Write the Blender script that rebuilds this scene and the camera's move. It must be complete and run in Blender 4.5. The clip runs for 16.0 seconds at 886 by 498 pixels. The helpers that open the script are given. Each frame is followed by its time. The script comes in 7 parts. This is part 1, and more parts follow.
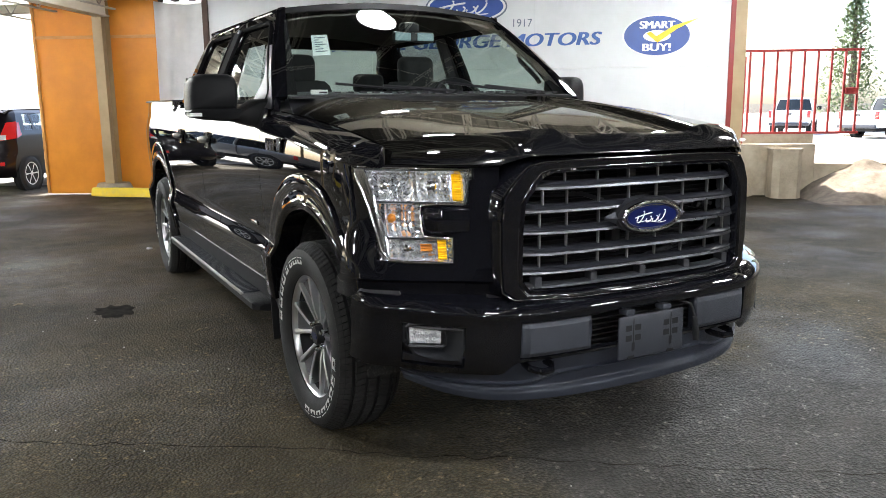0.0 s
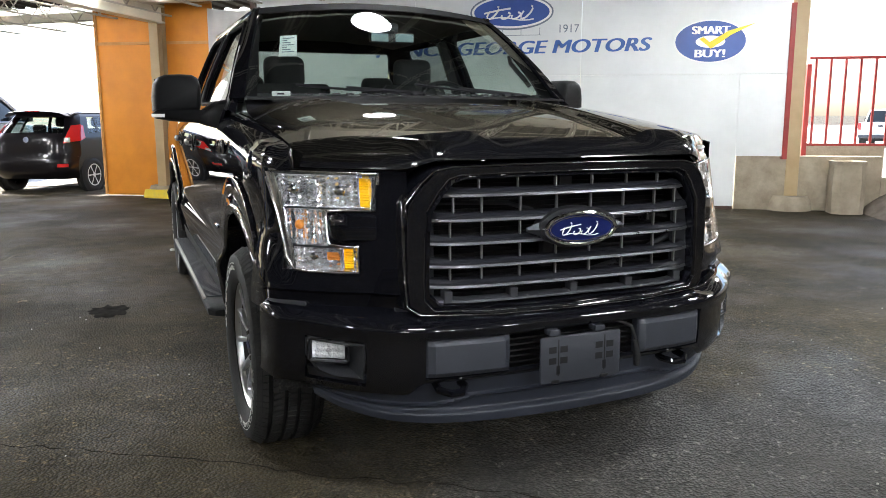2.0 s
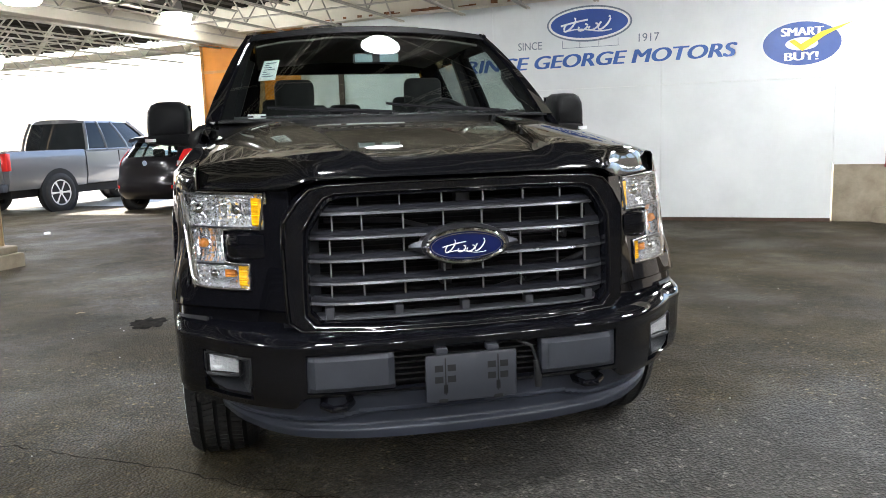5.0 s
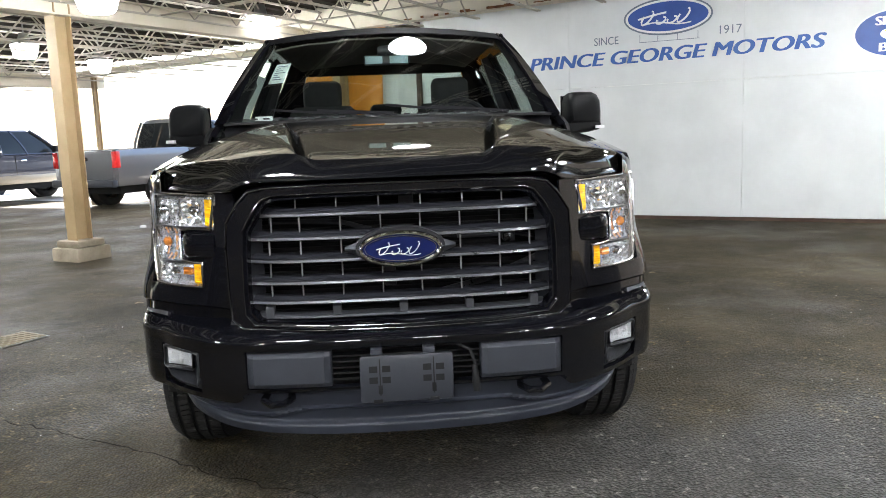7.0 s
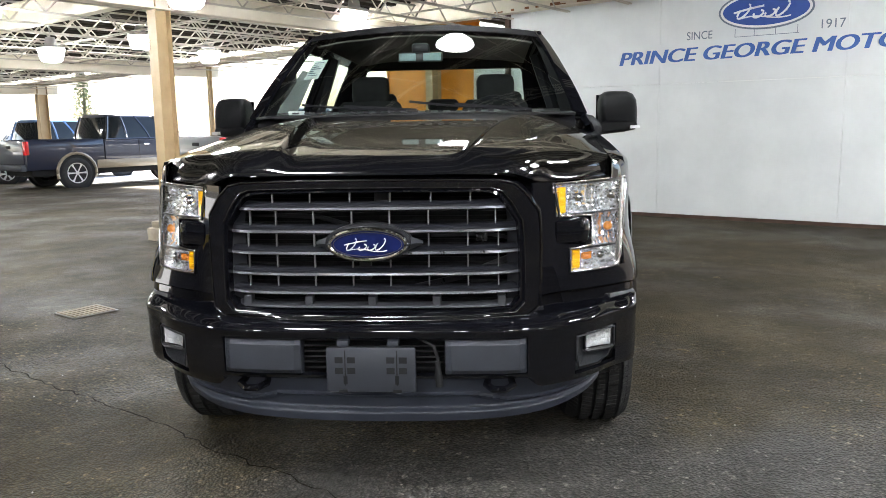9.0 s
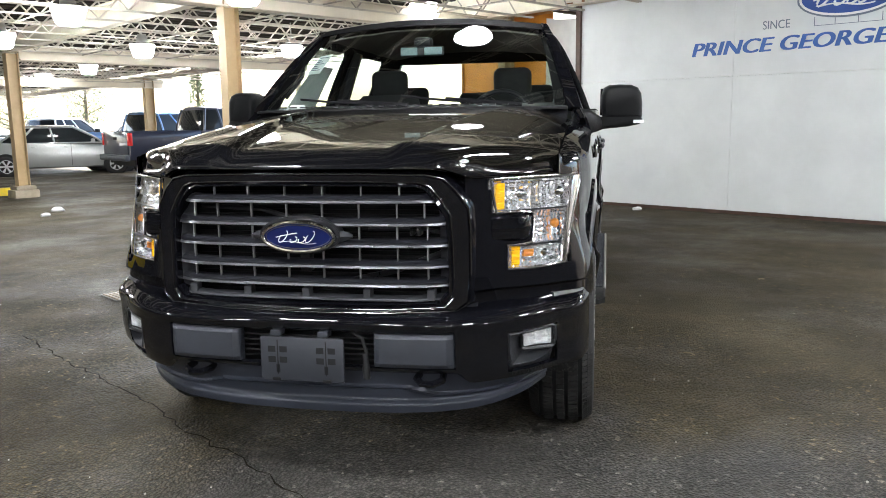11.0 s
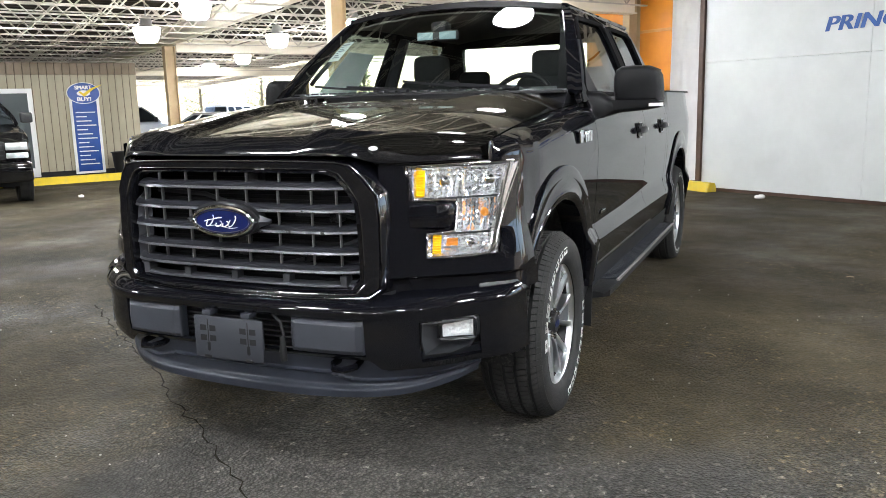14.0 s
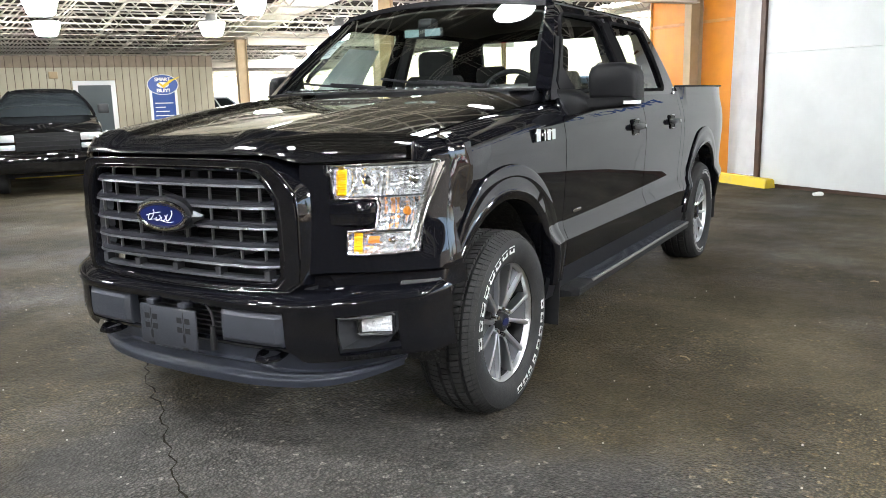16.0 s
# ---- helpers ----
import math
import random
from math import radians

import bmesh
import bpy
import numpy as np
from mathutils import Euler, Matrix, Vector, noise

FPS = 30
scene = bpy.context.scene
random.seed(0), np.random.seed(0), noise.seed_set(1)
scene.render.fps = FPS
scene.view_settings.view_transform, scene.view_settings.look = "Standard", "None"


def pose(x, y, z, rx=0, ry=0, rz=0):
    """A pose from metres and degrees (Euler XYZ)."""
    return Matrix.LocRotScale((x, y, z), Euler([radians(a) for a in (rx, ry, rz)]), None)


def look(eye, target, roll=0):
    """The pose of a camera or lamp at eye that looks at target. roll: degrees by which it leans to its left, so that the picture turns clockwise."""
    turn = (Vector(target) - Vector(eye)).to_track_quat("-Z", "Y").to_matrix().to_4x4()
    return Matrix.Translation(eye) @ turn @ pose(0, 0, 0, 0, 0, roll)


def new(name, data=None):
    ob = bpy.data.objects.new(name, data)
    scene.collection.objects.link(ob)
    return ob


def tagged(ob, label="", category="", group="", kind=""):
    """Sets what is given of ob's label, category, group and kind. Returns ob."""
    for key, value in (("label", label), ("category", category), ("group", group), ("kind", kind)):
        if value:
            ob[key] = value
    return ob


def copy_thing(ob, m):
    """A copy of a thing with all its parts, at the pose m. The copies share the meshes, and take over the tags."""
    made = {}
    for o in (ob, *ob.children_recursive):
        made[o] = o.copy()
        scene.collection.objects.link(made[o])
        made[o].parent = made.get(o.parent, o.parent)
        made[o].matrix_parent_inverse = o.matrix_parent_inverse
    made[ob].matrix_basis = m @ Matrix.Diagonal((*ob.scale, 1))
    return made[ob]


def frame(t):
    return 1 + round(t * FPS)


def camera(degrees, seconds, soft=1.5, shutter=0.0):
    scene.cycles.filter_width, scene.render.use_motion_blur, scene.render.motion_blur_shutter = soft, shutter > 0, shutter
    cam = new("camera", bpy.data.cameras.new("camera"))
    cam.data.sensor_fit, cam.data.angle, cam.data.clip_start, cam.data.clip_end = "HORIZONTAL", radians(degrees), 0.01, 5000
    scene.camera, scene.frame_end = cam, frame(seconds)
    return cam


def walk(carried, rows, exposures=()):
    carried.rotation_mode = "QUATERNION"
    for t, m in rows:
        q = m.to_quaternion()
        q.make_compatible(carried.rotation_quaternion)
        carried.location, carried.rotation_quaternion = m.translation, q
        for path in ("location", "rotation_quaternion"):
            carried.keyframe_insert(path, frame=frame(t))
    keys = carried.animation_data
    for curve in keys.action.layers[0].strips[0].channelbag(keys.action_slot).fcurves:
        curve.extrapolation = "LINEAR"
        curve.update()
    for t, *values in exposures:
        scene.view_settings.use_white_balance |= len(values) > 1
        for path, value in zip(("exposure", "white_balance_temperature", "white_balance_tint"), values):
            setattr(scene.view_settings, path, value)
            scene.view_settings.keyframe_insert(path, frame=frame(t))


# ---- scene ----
cam = camera(58.5, 16.0, soft=0.8)
ROWS = [
    (0.0, -2.005, -3.136, 1.345, -28.17, -10.33, 0.60),
    (0.5, -1.850, -3.213, 1.344, -26.32, -9.92, 0.47),
    (1.0, -1.671, -3.207, 1.329, -24.69, -9.65, 0.56),
    (1.5, -1.545, -3.204, 1.320, -23.54, -9.63, 0.33),
    (2.0, -1.408, -3.215, 1.315, -22.28, -9.69, 0.10),
    (2.5, -1.277, -3.218, 1.311, -20.72, -9.80, 0.30),
    (3.0, -1.167, -3.239, 1.313, -18.91, -9.20, 0.81),
    (3.5, -1.030, -3.311, 1.315, -17.11, -8.54, 1.19),
    (4.0, -0.884, -3.397, 1.314, -15.44, -8.29, 1.49),
    (6.5, -0.215, -3.516, 1.312, -7.16, -8.79, 1.93),
    (7.0, -0.052, -3.567, 1.319, -4.48, -8.52, 2.05),
    (7.5, 0.074, -3.599, 1.328, -2.06, -8.34, 1.95),
    (8.0, 0.189, -3.610, 1.335, 0.09, -8.46, 1.77),
    (8.5, 0.333, -3.613, 1.345, 2.33, -8.92, 1.47),
    (9.0, 0.444, -3.620, 1.340, 4.00, -8.95, 0.92),
    (11.5, 1.189, -3.515, 1.340, 13.65, -9.58, 1.13),
    (12.0, 1.324, -3.475, 1.344, 15.68, -9.86, 1.44),
    (12.5, 1.478, -3.430, 1.350, 17.80, -10.16, 1.65),
    (13.0, 1.620, -3.381, 1.344, 19.93, -10.21, 1.65),
    (13.5, 1.735, -3.323, 1.337, 21.82, -10.25, 1.51),
    (14.0, 1.872, -3.255, 1.333, 23.72, -10.30, 1.45),
    (14.5, 2.024, -3.204, 1.341, 25.46, -10.34, 1.45),
    (15.0, 2.155, -3.163, 1.347, 26.92, -10.39, 1.39),
    (15.5, 2.312, -3.099, 1.355, 28.67, -10.59, 1.44),
    (16.0, 2.434, -3.023, 1.358, 30.22, -10.87, 1.40),
]
walk(cam, [(t, pose(x, y, z, 90 + pitch, roll, yaw)) for t, x, y, z, yaw, pitch, roll in ROWS],
     [(0.0, 2.52), (2.0, 2.37), (3.0, 2.4), (4.0, 2.48), (7.5, 2.65), (9.0, 2.66), (12.5, 2.7), (16.0, 3.16)])

# ---- world and light ----
world = bpy.data.worlds.new("world")
scene.world = world
world.use_nodes = True
wn = world.node_tree.nodes
sky = wn.new("ShaderNodeTexSky")
sky.sky_type, sky.sun_disc = "NISHITA", False
sky.sun_elevation, sky.sun_rotation = radians(50), radians(-21)
sky.air_density, sky.dust_density = 1.0, 2.5
wn["Background"].inputs["Strength"].default_value = 0.15
world.node_tree.links.new(sky.outputs["Color"], wn["Background"].inputs["Color"])
sun = new("sun", bpy.data.lights.new("sun", "SUN"))
sun.data.energy, sun.data.angle, sun.data.color = 5.0, radians(0.5), (1.0, 0.95, 0.87)
sun.matrix_basis = look((-23, 60, 77), (0, 0, 0))

# ---- helpers ----
TURN_B = math.radians(57.88)
UX, UY = math.sin(TURN_B), -math.cos(TURN_B)
BMAT = Matrix(((UX, -UY, 0, 0), (UY, UX, 0, 0), (0, 0, 1, 0), (0, 0, 0, 1)))   # building axes: along the sign wall, into it, up


def at_b(u, n, z=0.0, rz=0.0):
    return BMAT @ pose(u, n, z, 0, 0, rz)


def fall(x, y):
    """Height of the ground: level round the truck, falling gently far behind it."""
    r = math.hypot(x, y)
    return -0.013 * min(max(r - 9.0, 0.0), 30.0)


def b_ground(u, n, rz=0.0):
    p = BMAT @ Vector((u, n, 0))
    return pose(p.x, p.y, fall(p.x, p.y)) @ BMAT @ pose(0, 0, 0, 0, 0, rz)


def mesh_of(name, bm, material, smooth=40):
    me = bpy.data.meshes.new(name)
    bmesh.ops.recalc_face_normals(bm, faces=bm.faces[:])
    bm.to_mesh(me)
    bm.free()
    for m in material if isinstance(material, (list, tuple)) else [material]:
        me.materials.append(m)
    if smooth:
        me.shade_smooth()
        me.set_sharp_from_angle(angle=radians(smooth))
    return me


def part(name, bm, material, parent, label="", smooth=40):
    ob = new(name, mesh_of(name, bm, material, smooth))
    ob.parent = parent
    if label:
        tagged(ob, label)
    return ob


def thing(name, m, label, category, group="", kind=""):
    ob = new(name)
    ob.matrix_basis = m
    return tagged(ob, label, category, group, kind)


def solid(name, bm, material, m, label, category="", group="", kind="", smooth=40):
    ob = new(name, mesh_of(name, bm, material, smooth))
    ob.matrix_basis = m
    return tagged(ob, label, category, group, kind)


def box(bm, x0, x1, y0, y1, z0, z1, bevel=0.0, seg=2):
    r = bmesh.ops.create_cube(bm, size=1)
    vs = r["verts"]
    for v in vs:
        v.co = ((x0 + x1) / 2 + v.co.x * (x1 - x0), (y0 + y1) / 2 + v.co.y * (y1 - y0), (z0 + z1) / 2 + v.co.z * (z1 - z0))
    if bevel:
        es = list({e for v in vs for e in v.link_edges})
        bmesh.ops.bevel(bm, geom=es, offset=bevel, segments=seg, profile=0.5, affect="EDGES")
    return bm


def nbox(*a, **k):
    return box(bmesh.new(), *a, **k)


def tube(bm, pts, r, seg=8, closed=False, flat=1.0):
    """A round bar along points; r may be a list."""
    pts = [Vector(p) for p in pts]
    n = len(pts)
    rings = []
    for i, p in enumerate(pts):
        a = pts[i - 1] if i or closed else pts[0]
        b = pts[(i + 1) % n] if i < n - 1 or closed else pts[-1]
        d = (b - a).normalized()
        side = d.cross(Vector((0, 0, 1)))
        if side.length < 0.1:
            side = d.cross(Vector((1, 0, 0)))
        side.normalize()
        up = side.cross(d)
        rr = r[i] if isinstance(r, (list, tuple)) else r
        rings.append([bm.verts.new(p + rr * (math.cos(k * math.tau / seg) * side + flat * math.sin(k * math.tau / seg) * up)) for k in range(seg)])
    for i in range(n if closed else n - 1):
        A, C = rings[i], rings[(i + 1) % n]
        for k in range(seg):
            bm.faces.new((A[k], A[(k + 1) % seg], C[(k + 1) % seg], C[k]))
    if not closed:
        bm.faces.new(rings[0][::-1])
        bm.faces.new(rings[-1])
    return bm


def loft(bm, rings, closed=True, caps=True):
    """Skins rings of equal length. closed: each ring is a loop."""
    rows = [[bm.verts.new(p) for p in ring] for ring in rings]
    for A, C in zip(rows, rows[1:]):
        k = len(A)
        for i in range(k if closed else k - 1):
            j = (i + 1) % k
            try:
                bm.faces.new((A[i], A[j], C[j], C[i]))
            except ValueError:
                pass
    if caps and closed:
        for ring in (rows[0][::-1], rows[-1]):
            try:
                bm.faces.new(ring)
            except ValueError:
                pass
    return bm


def prism(bm, outline, axis, a, b):
    """A flat outline (pairs) drawn out along an axis from a to b."""
    def put(p, d):
        return {"x": (d, p[0], p[1]), "y": (p[0], d, p[1]), "z": (p[0], p[1], d)}[axis]
    A = [bm.verts.new(put(p, a)) for p in outline]
    C = [bm.verts.new(put(p, b)) for p in outline]
    n = len(A)
    bm.faces.new(A[::-1])
    bm.faces.new(C)
    for i in range(n):
        bm.faces.new((A[i], A[(i + 1) % n], C[(i + 1) % n], C[i]))
    return bm


def revolve(bm, profile, axis="z", seg=32, centre=(0, 0, 0), close=False):
    """Turns (radius, height) pairs round an axis."""
    c = Vector(centre)
    rings = []
    for k in range(seg):
        a = k * math.tau / seg
        ring = []
        for r, h in profile:
            v = {"z": (r * math.cos(a), r * math.sin(a), h), "x": (h, r * math.cos(a), r * math.sin(a)), "y": (r * math.cos(a), h, r * math.sin(a))}[axis]
            ring.append(bm.verts.new(c + Vector(v)))
        rings.append(ring)
    n = len(profile)
    for k in range(seg):
        A, C = rings[k], rings[(k + 1) % seg]
        for i in range(n if close else n - 1):
            j = (i + 1) % n
            bm.faces.new((A[i], A[j], C[j], C[i]))
    bmesh.ops.remove_doubles(bm, verts=[v for r in rings for v in r], dist=1e-5)
    return bm


def sheet(bm, fn, nu, nv, thick=0.0):
    """A grid surface fn(u, v), u and v from 0 to 1."""
    vs = [[bm.verts.new(fn(i / nu, j / nv)) for j in range(nv + 1)] for i in range(nu + 1)]
    for i in range(nu):
        for j in range(nv):
            bm.faces.new((vs[i][j], vs[i + 1][j], vs[i + 1][j + 1], vs[i][j + 1]))
    if thick:
        bmesh.ops.solidify(bm, geom=bm.faces[:], thickness=thick)
    return bm


def mirrored(bm):
    """The same mesh on the other side of the plane x = 0."""
    out = bm.copy()
    bmesh.ops.scale(out, vec=(-1, 1, 1), verts=out.verts)
    bmesh.ops.reverse_faces(out, faces=out.faces)
    return out


def spline(keys, x):
    """Smooth curve through (x, y) pairs (monotone ends)."""
    if x <= keys[0][0]:
        return keys[0][1]
    if x >= keys[-1][0]:
        return keys[-1][1]
    for i in range(len(keys) - 1):
        if keys[i][0] <= x <= keys[i + 1][0]:
            x0, y0 = keys[i]
            x1, y1 = keys[i + 1]
            h = x1 - x0
            d = (y1 - y0) / h
            m0 = d if i == 0 else (y1 - keys[i - 1][1]) / (x1 - keys[i - 1][0])
            m1 = d if i == len(keys) - 2 else (keys[i + 2][1] - y0) / (keys[i + 2][0] - x0)
            s = (x - x0) / h
            return (2 * s**3 - 3 * s**2 + 1) * y0 + (s**3 - 2 * s**2 + s) * h * m0 + (-2 * s**3 + 3 * s**2) * y1 + (s**3 - s**2) * h * m1


def text_curve(name, body, size, material, m, parent=None, shear=0.0, extrude=0.002, width=None, bold=0.0, align="LEFT"):
    cu = bpy.data.curves.new(name, "FONT")
    cu.body, cu.size, cu.shear, cu.extrude, cu.align_x = body, size, shear, extrude, align
    cu.resolution_u = 4
    tmp = bpy.data.objects.new("tmp", cu)
    scene.collection.objects.link(tmp)
    me = bpy.data.meshes.new_from_object(tmp.evaluated_get(bpy.context.evaluated_depsgraph_get()))
    bpy.data.objects.remove(tmp)
    bpy.data.curves.remove(cu)
    xs = [v.co.x for v in me.vertices]
    if width:
        k, lo = width / (max(xs) - min(xs)), min(xs)
        for v in me.vertices:
            v.co.x = (v.co.x - lo) * k
    if bold:
        thick = bmesh.new()
        for k, d in enumerate((-bold, -bold / 2, 0.0, bold / 2, bold)):
            n0 = len(thick.verts)
            thick.from_mesh(me)
            thick.verts.ensure_lookup_table()
            for v in thick.verts[n0:]:
                v.co.x += d
                v.co.z += 0.0006 * k
        thick.to_mesh(me)
        thick.free()
    me.name = name
    me.materials.clear()
    me.materials.append(material)
    ob = new(name, me)
    ob.parent = parent
    ob.matrix_basis = m
    return ob


# ---- materials ----
def material(name, base, rough=0.5, metal=0.0, vary=None, scale=8.0, bump=0.0, bump_scale=60.0, coat=0.0, rough_vary=0.0, spec=0.5,
             emit=None, alpha=1.0, transmission=0.0, ior=1.45, piece=0.0, stretch=None, mix=(0.35, 0.65)):
    m = bpy.data.materials.new(name)
    m.use_nodes = True
    nt = m.node_tree
    p = nt.nodes["Principled BSDF"]
    p.inputs["Roughness"].default_value, p.inputs["Metallic"].default_value = rough, metal
    p.inputs["Base Color"].default_value = (*base, 1)
    p.inputs["Coat Weight"].default_value, p.inputs["Coat Roughness"].default_value = coat, 0.03
    p.inputs["Specular IOR Level"].default_value = spec
    p.inputs["Transmission Weight"].default_value, p.inputs["IOR"].default_value, p.inputs["Alpha"].default_value = transmission, ior, alpha
    if emit:
        p.inputs["Emission Color"].default_value, p.inputs["Emission Strength"].default_value = (*emit[:3], 1), emit[3]
    co = nt.nodes.new("ShaderNodeTexCoord")
    src = co.outputs["Object"]
    if stretch:
        mp = nt.nodes.new("ShaderNodeMapping")
        mp.inputs["Scale"].default_value = stretch
        nt.links.new(src, mp.inputs["Vector"])
        src = mp.outputs["Vector"]
    if vary or rough_vary:
        big = nt.nodes.new("ShaderNodeTexNoise")
        big.inputs["Scale"].default_value, big.inputs["Detail"].default_value, big.inputs["Roughness"].default_value = scale, 6.0, 0.62
        nt.links.new(src, big.inputs["Vector"])
    if vary:
        ramp = nt.nodes.new("ShaderNodeValToRGB")
        ramp.color_ramp.elements[0].position, ramp.color_ramp.elements[1].position = mix
        ramp.color_ramp.elements[0].color, ramp.color_ramp.elements[1].color = (*base, 1), (*vary, 1)
        nt.links.new(big.outputs["Fac"], ramp.inputs["Fac"])
        out = ramp.outputs["Color"]
        if piece:
            info, hsv = nt.nodes.new("ShaderNodeObjectInfo"), nt.nodes.new("ShaderNodeHueSaturation")
            mr = nt.nodes.new("ShaderNodeMapRange")
            mr.inputs["To Min"].default_value, mr.inputs["To Max"].default_value = 1 - piece, 1 + piece
            nt.links.new(info.outputs["Random"], mr.inputs["Value"])
            nt.links.new(mr.outputs["Result"], hsv.inputs["Value"])
            nt.links.new(out, hsv.inputs["Color"])
            out = hsv.outputs["Color"]
        nt.links.new(out, p.inputs["Base Color"])
    if rough_vary:
        mr = nt.nodes.new("ShaderNodeMapRange")
        mr.inputs["From Min"].default_value, mr.inputs["From Max"].default_value = 0.3, 0.7
        mr.inputs["To Min"].default_value, mr.inputs["To Max"].default_value = max(rough - rough_vary, 0.02), min(rough + rough_vary, 1)
        nt.links.new(big.outputs["Fac"], mr.inputs["Value"])
        nt.links.new(mr.outputs["Result"], p.inputs["Roughness"])
    if bump:
        fine, bn = nt.nodes.new("ShaderNodeTexNoise"), nt.nodes.new("ShaderNodeBump")
        fine.inputs["Scale"].default_value, fine.inputs["Detail"].default_value = bump_scale, 4.0
        bn.inputs["Strength"].default_value, bn.inputs["Distance"].default_value = bump, 0.01
        nt.links.new(src, fine.inputs["Vector"])
        nt.links.new(fine.outputs["Fac"], bn.inputs["Height"])
        nt.links.new(bn.outputs["Normal"], p.inputs["Normal"])
    return m


def pavement_material():
    """Worn dark paving: broad stains, damp smooth patches, pale grit."""
    m = material("paving", (0.055, 0.05, 0.045), 0.62, spec=0.22)
    nt = m.node_tree
    N, L = nt.nodes, nt.links
    p = N["Principled BSDF"]
    co = N.new("ShaderNodeTexCoord").outputs["Object"]

    def noise_at(scale, detail=5.0, rough=0.6):
        n = N.new("ShaderNodeTexNoise")
        n.inputs["Scale"].default_value, n.inputs["Detail"].default_value, n.inputs["Roughness"].default_value = scale, detail, rough
        L.new(co, n.inputs["Vector"])
        return n.outputs["Fac"]

    def ramp(fac, stops):
        r = N.new("ShaderNodeValToRGB")
        e = r.color_ramp.elements
        while len(e) < len(stops):
            e.new(0.5)
        for k, (pos, c) in enumerate(stops):
            e[k].position, e[k].color = pos, (*c, 1)
        L.new(fac, r.inputs["Fac"])
        return r.outputs["Color"]

    def mixed(kind, fac, a, b):
        x = N.new("ShaderNodeMix")
        x.data_type, x.blend_type = "RGBA", kind
        if isinstance(fac, float):
            x.inputs["Factor"].default_value = fac
        else:
            L.new(fac, x.inputs["Factor"])
        L.new(a, x.inputs["A"])
        L.new(b, x.inputs["B"])
        return x.outputs["Result"]
    broad = ramp(noise_at(0.55), [(0.32, (0.042, 0.033, 0.018)), (0.47, (0.068, 0.055, 0.032)), (0.58, (0.095, 0.078, 0.047)), (0.7, (0.132, 0.11, 0.069))])
    mid = ramp(noise_at(3.0, 8.0, 0.7), [(0.35, (0.55, 0.54, 0.52)), (0.62, (1.0, 1.0, 1.0))])
    base = mixed("MULTIPLY", 0.8, broad, mid)
    grit = N.new("ShaderNodeTexVoronoi")
    grit.inputs["Scale"].default_value, grit.inputs["Randomness"].default_value = 80.0, 1.0
    L.new(co, grit.inputs["Vector"])
    stones = ramp(grit.outputs["Distance"], [(0.0, (2.2, 2.1, 1.95)), (0.25, (1.3, 1.28, 1.24)), (0.6, (0.45, 0.45, 0.45))])
    coarse = ramp(noise_at(0.7, 5.0, 0.65), [(0.4, (0.25, 0.25, 0.25)), (0.6, (0.95, 0.95, 0.95))])
    base = mixed("MULTIPLY", coarse, base, stones)
    chips = N.new("ShaderNodeTexVoronoi")
    chips.inputs["Scale"].default_value = 55.0
    L.new(co, chips.inputs["Vector"])
    sep = N.new("ShaderNodeSeparateColor")
    L.new(chips.outputs["Color"], sep.inputs["Color"])
    pale = ramp(sep.outputs["Red"], [(0.0, (0.6, 0.6, 0.6)), (0.7, (1.0, 1.0, 1.0)), (0.965, (1.15, 1.13, 1.08)), (0.985, (3.0, 2.8, 2.5))])
    base = mixed("MULTIPLY", coarse, base, pale)
    place, apart = N.new("ShaderNodeMapping"), N.new("ShaderNodeVectorMath")
    place.inputs["Location"].default_value, place.inputs["Scale"].default_value = (-0.25, 0.42, 0.0), (0.3, 0.42, 0.0)
    apart.operation = "LENGTH"
    L.new(co, place.inputs["Vector"])
    L.new(place.outputs["Vector"], apart.inputs[0])
    edge = N.new("ShaderNodeMath")
    edge.operation = "MULTIPLY_ADD"
    L.new(noise_at(1.1, 6.0, 0.65), edge.inputs[0])
    edge.inputs[1].default_value = 0.9
    L.new(apart.outputs["Value"], edge.inputs[2])
    coarse_patch = ramp(edge.outputs["Value"], [(0.75, (0.8, 0.8, 0.8)), (1.0, (0.0, 0.0, 0.0))])
    grey = N.new("ShaderNodeHueSaturation")
    grey.inputs["Saturation"].default_value, grey.inputs["Value"].default_value = 0.3, 1.05
    L.new(base, grey.inputs["Color"])
    cool = N.new("ShaderNodeMix")
    cool.data_type, cool.blend_type = "RGBA", "MULTIPLY"
    cool.inputs["Factor"].default_value = 1.0
    cool.inputs["B"].default_value = (0.97, 1.0, 1.1, 1)
    L.new(grey.outputs["Color"], cool.inputs["A"])
    base = mixed("MIX", coarse_patch, base, cool.outputs["Result"])
    L.new(base, p.inputs["Base Color"])
    wet = N.new("ShaderNodeMapRange")
    wet.inputs["From Min"].default_value, wet.inputs["From Max"].default_value = 0.42, 0.66
    wet.inputs["To Min"].default_value, wet.inputs["To Max"].default_value = 0.75, 0.45
    L.new(noise_at(0.8, 4.0), wet.inputs["Value"])
    L.new(wet.outputs["Result"], p.inputs["Roughness"])
    bn = N.new("ShaderNodeBump")
    bn.inputs["Strength"].default_value, bn.inputs["Distance"].default_value = 1.0, 0.009
    L.new(grit.outputs["Distance"], bn.inputs["Height"])
    bn.invert = True
    bn2 = N.new("ShaderNodeBump")
    bn2.inputs["Strength"].default_value, bn2.inputs["Distance"].default_value = 0.4, 0.02
    L.new(noise_at(9.0, 8.0, 0.7), bn2.inputs["Height"])
    L.new(bn.outputs["Normal"], bn2.inputs["Normal"])
    L.new(bn2.outputs["Normal"], p.inputs["Normal"])
    return m


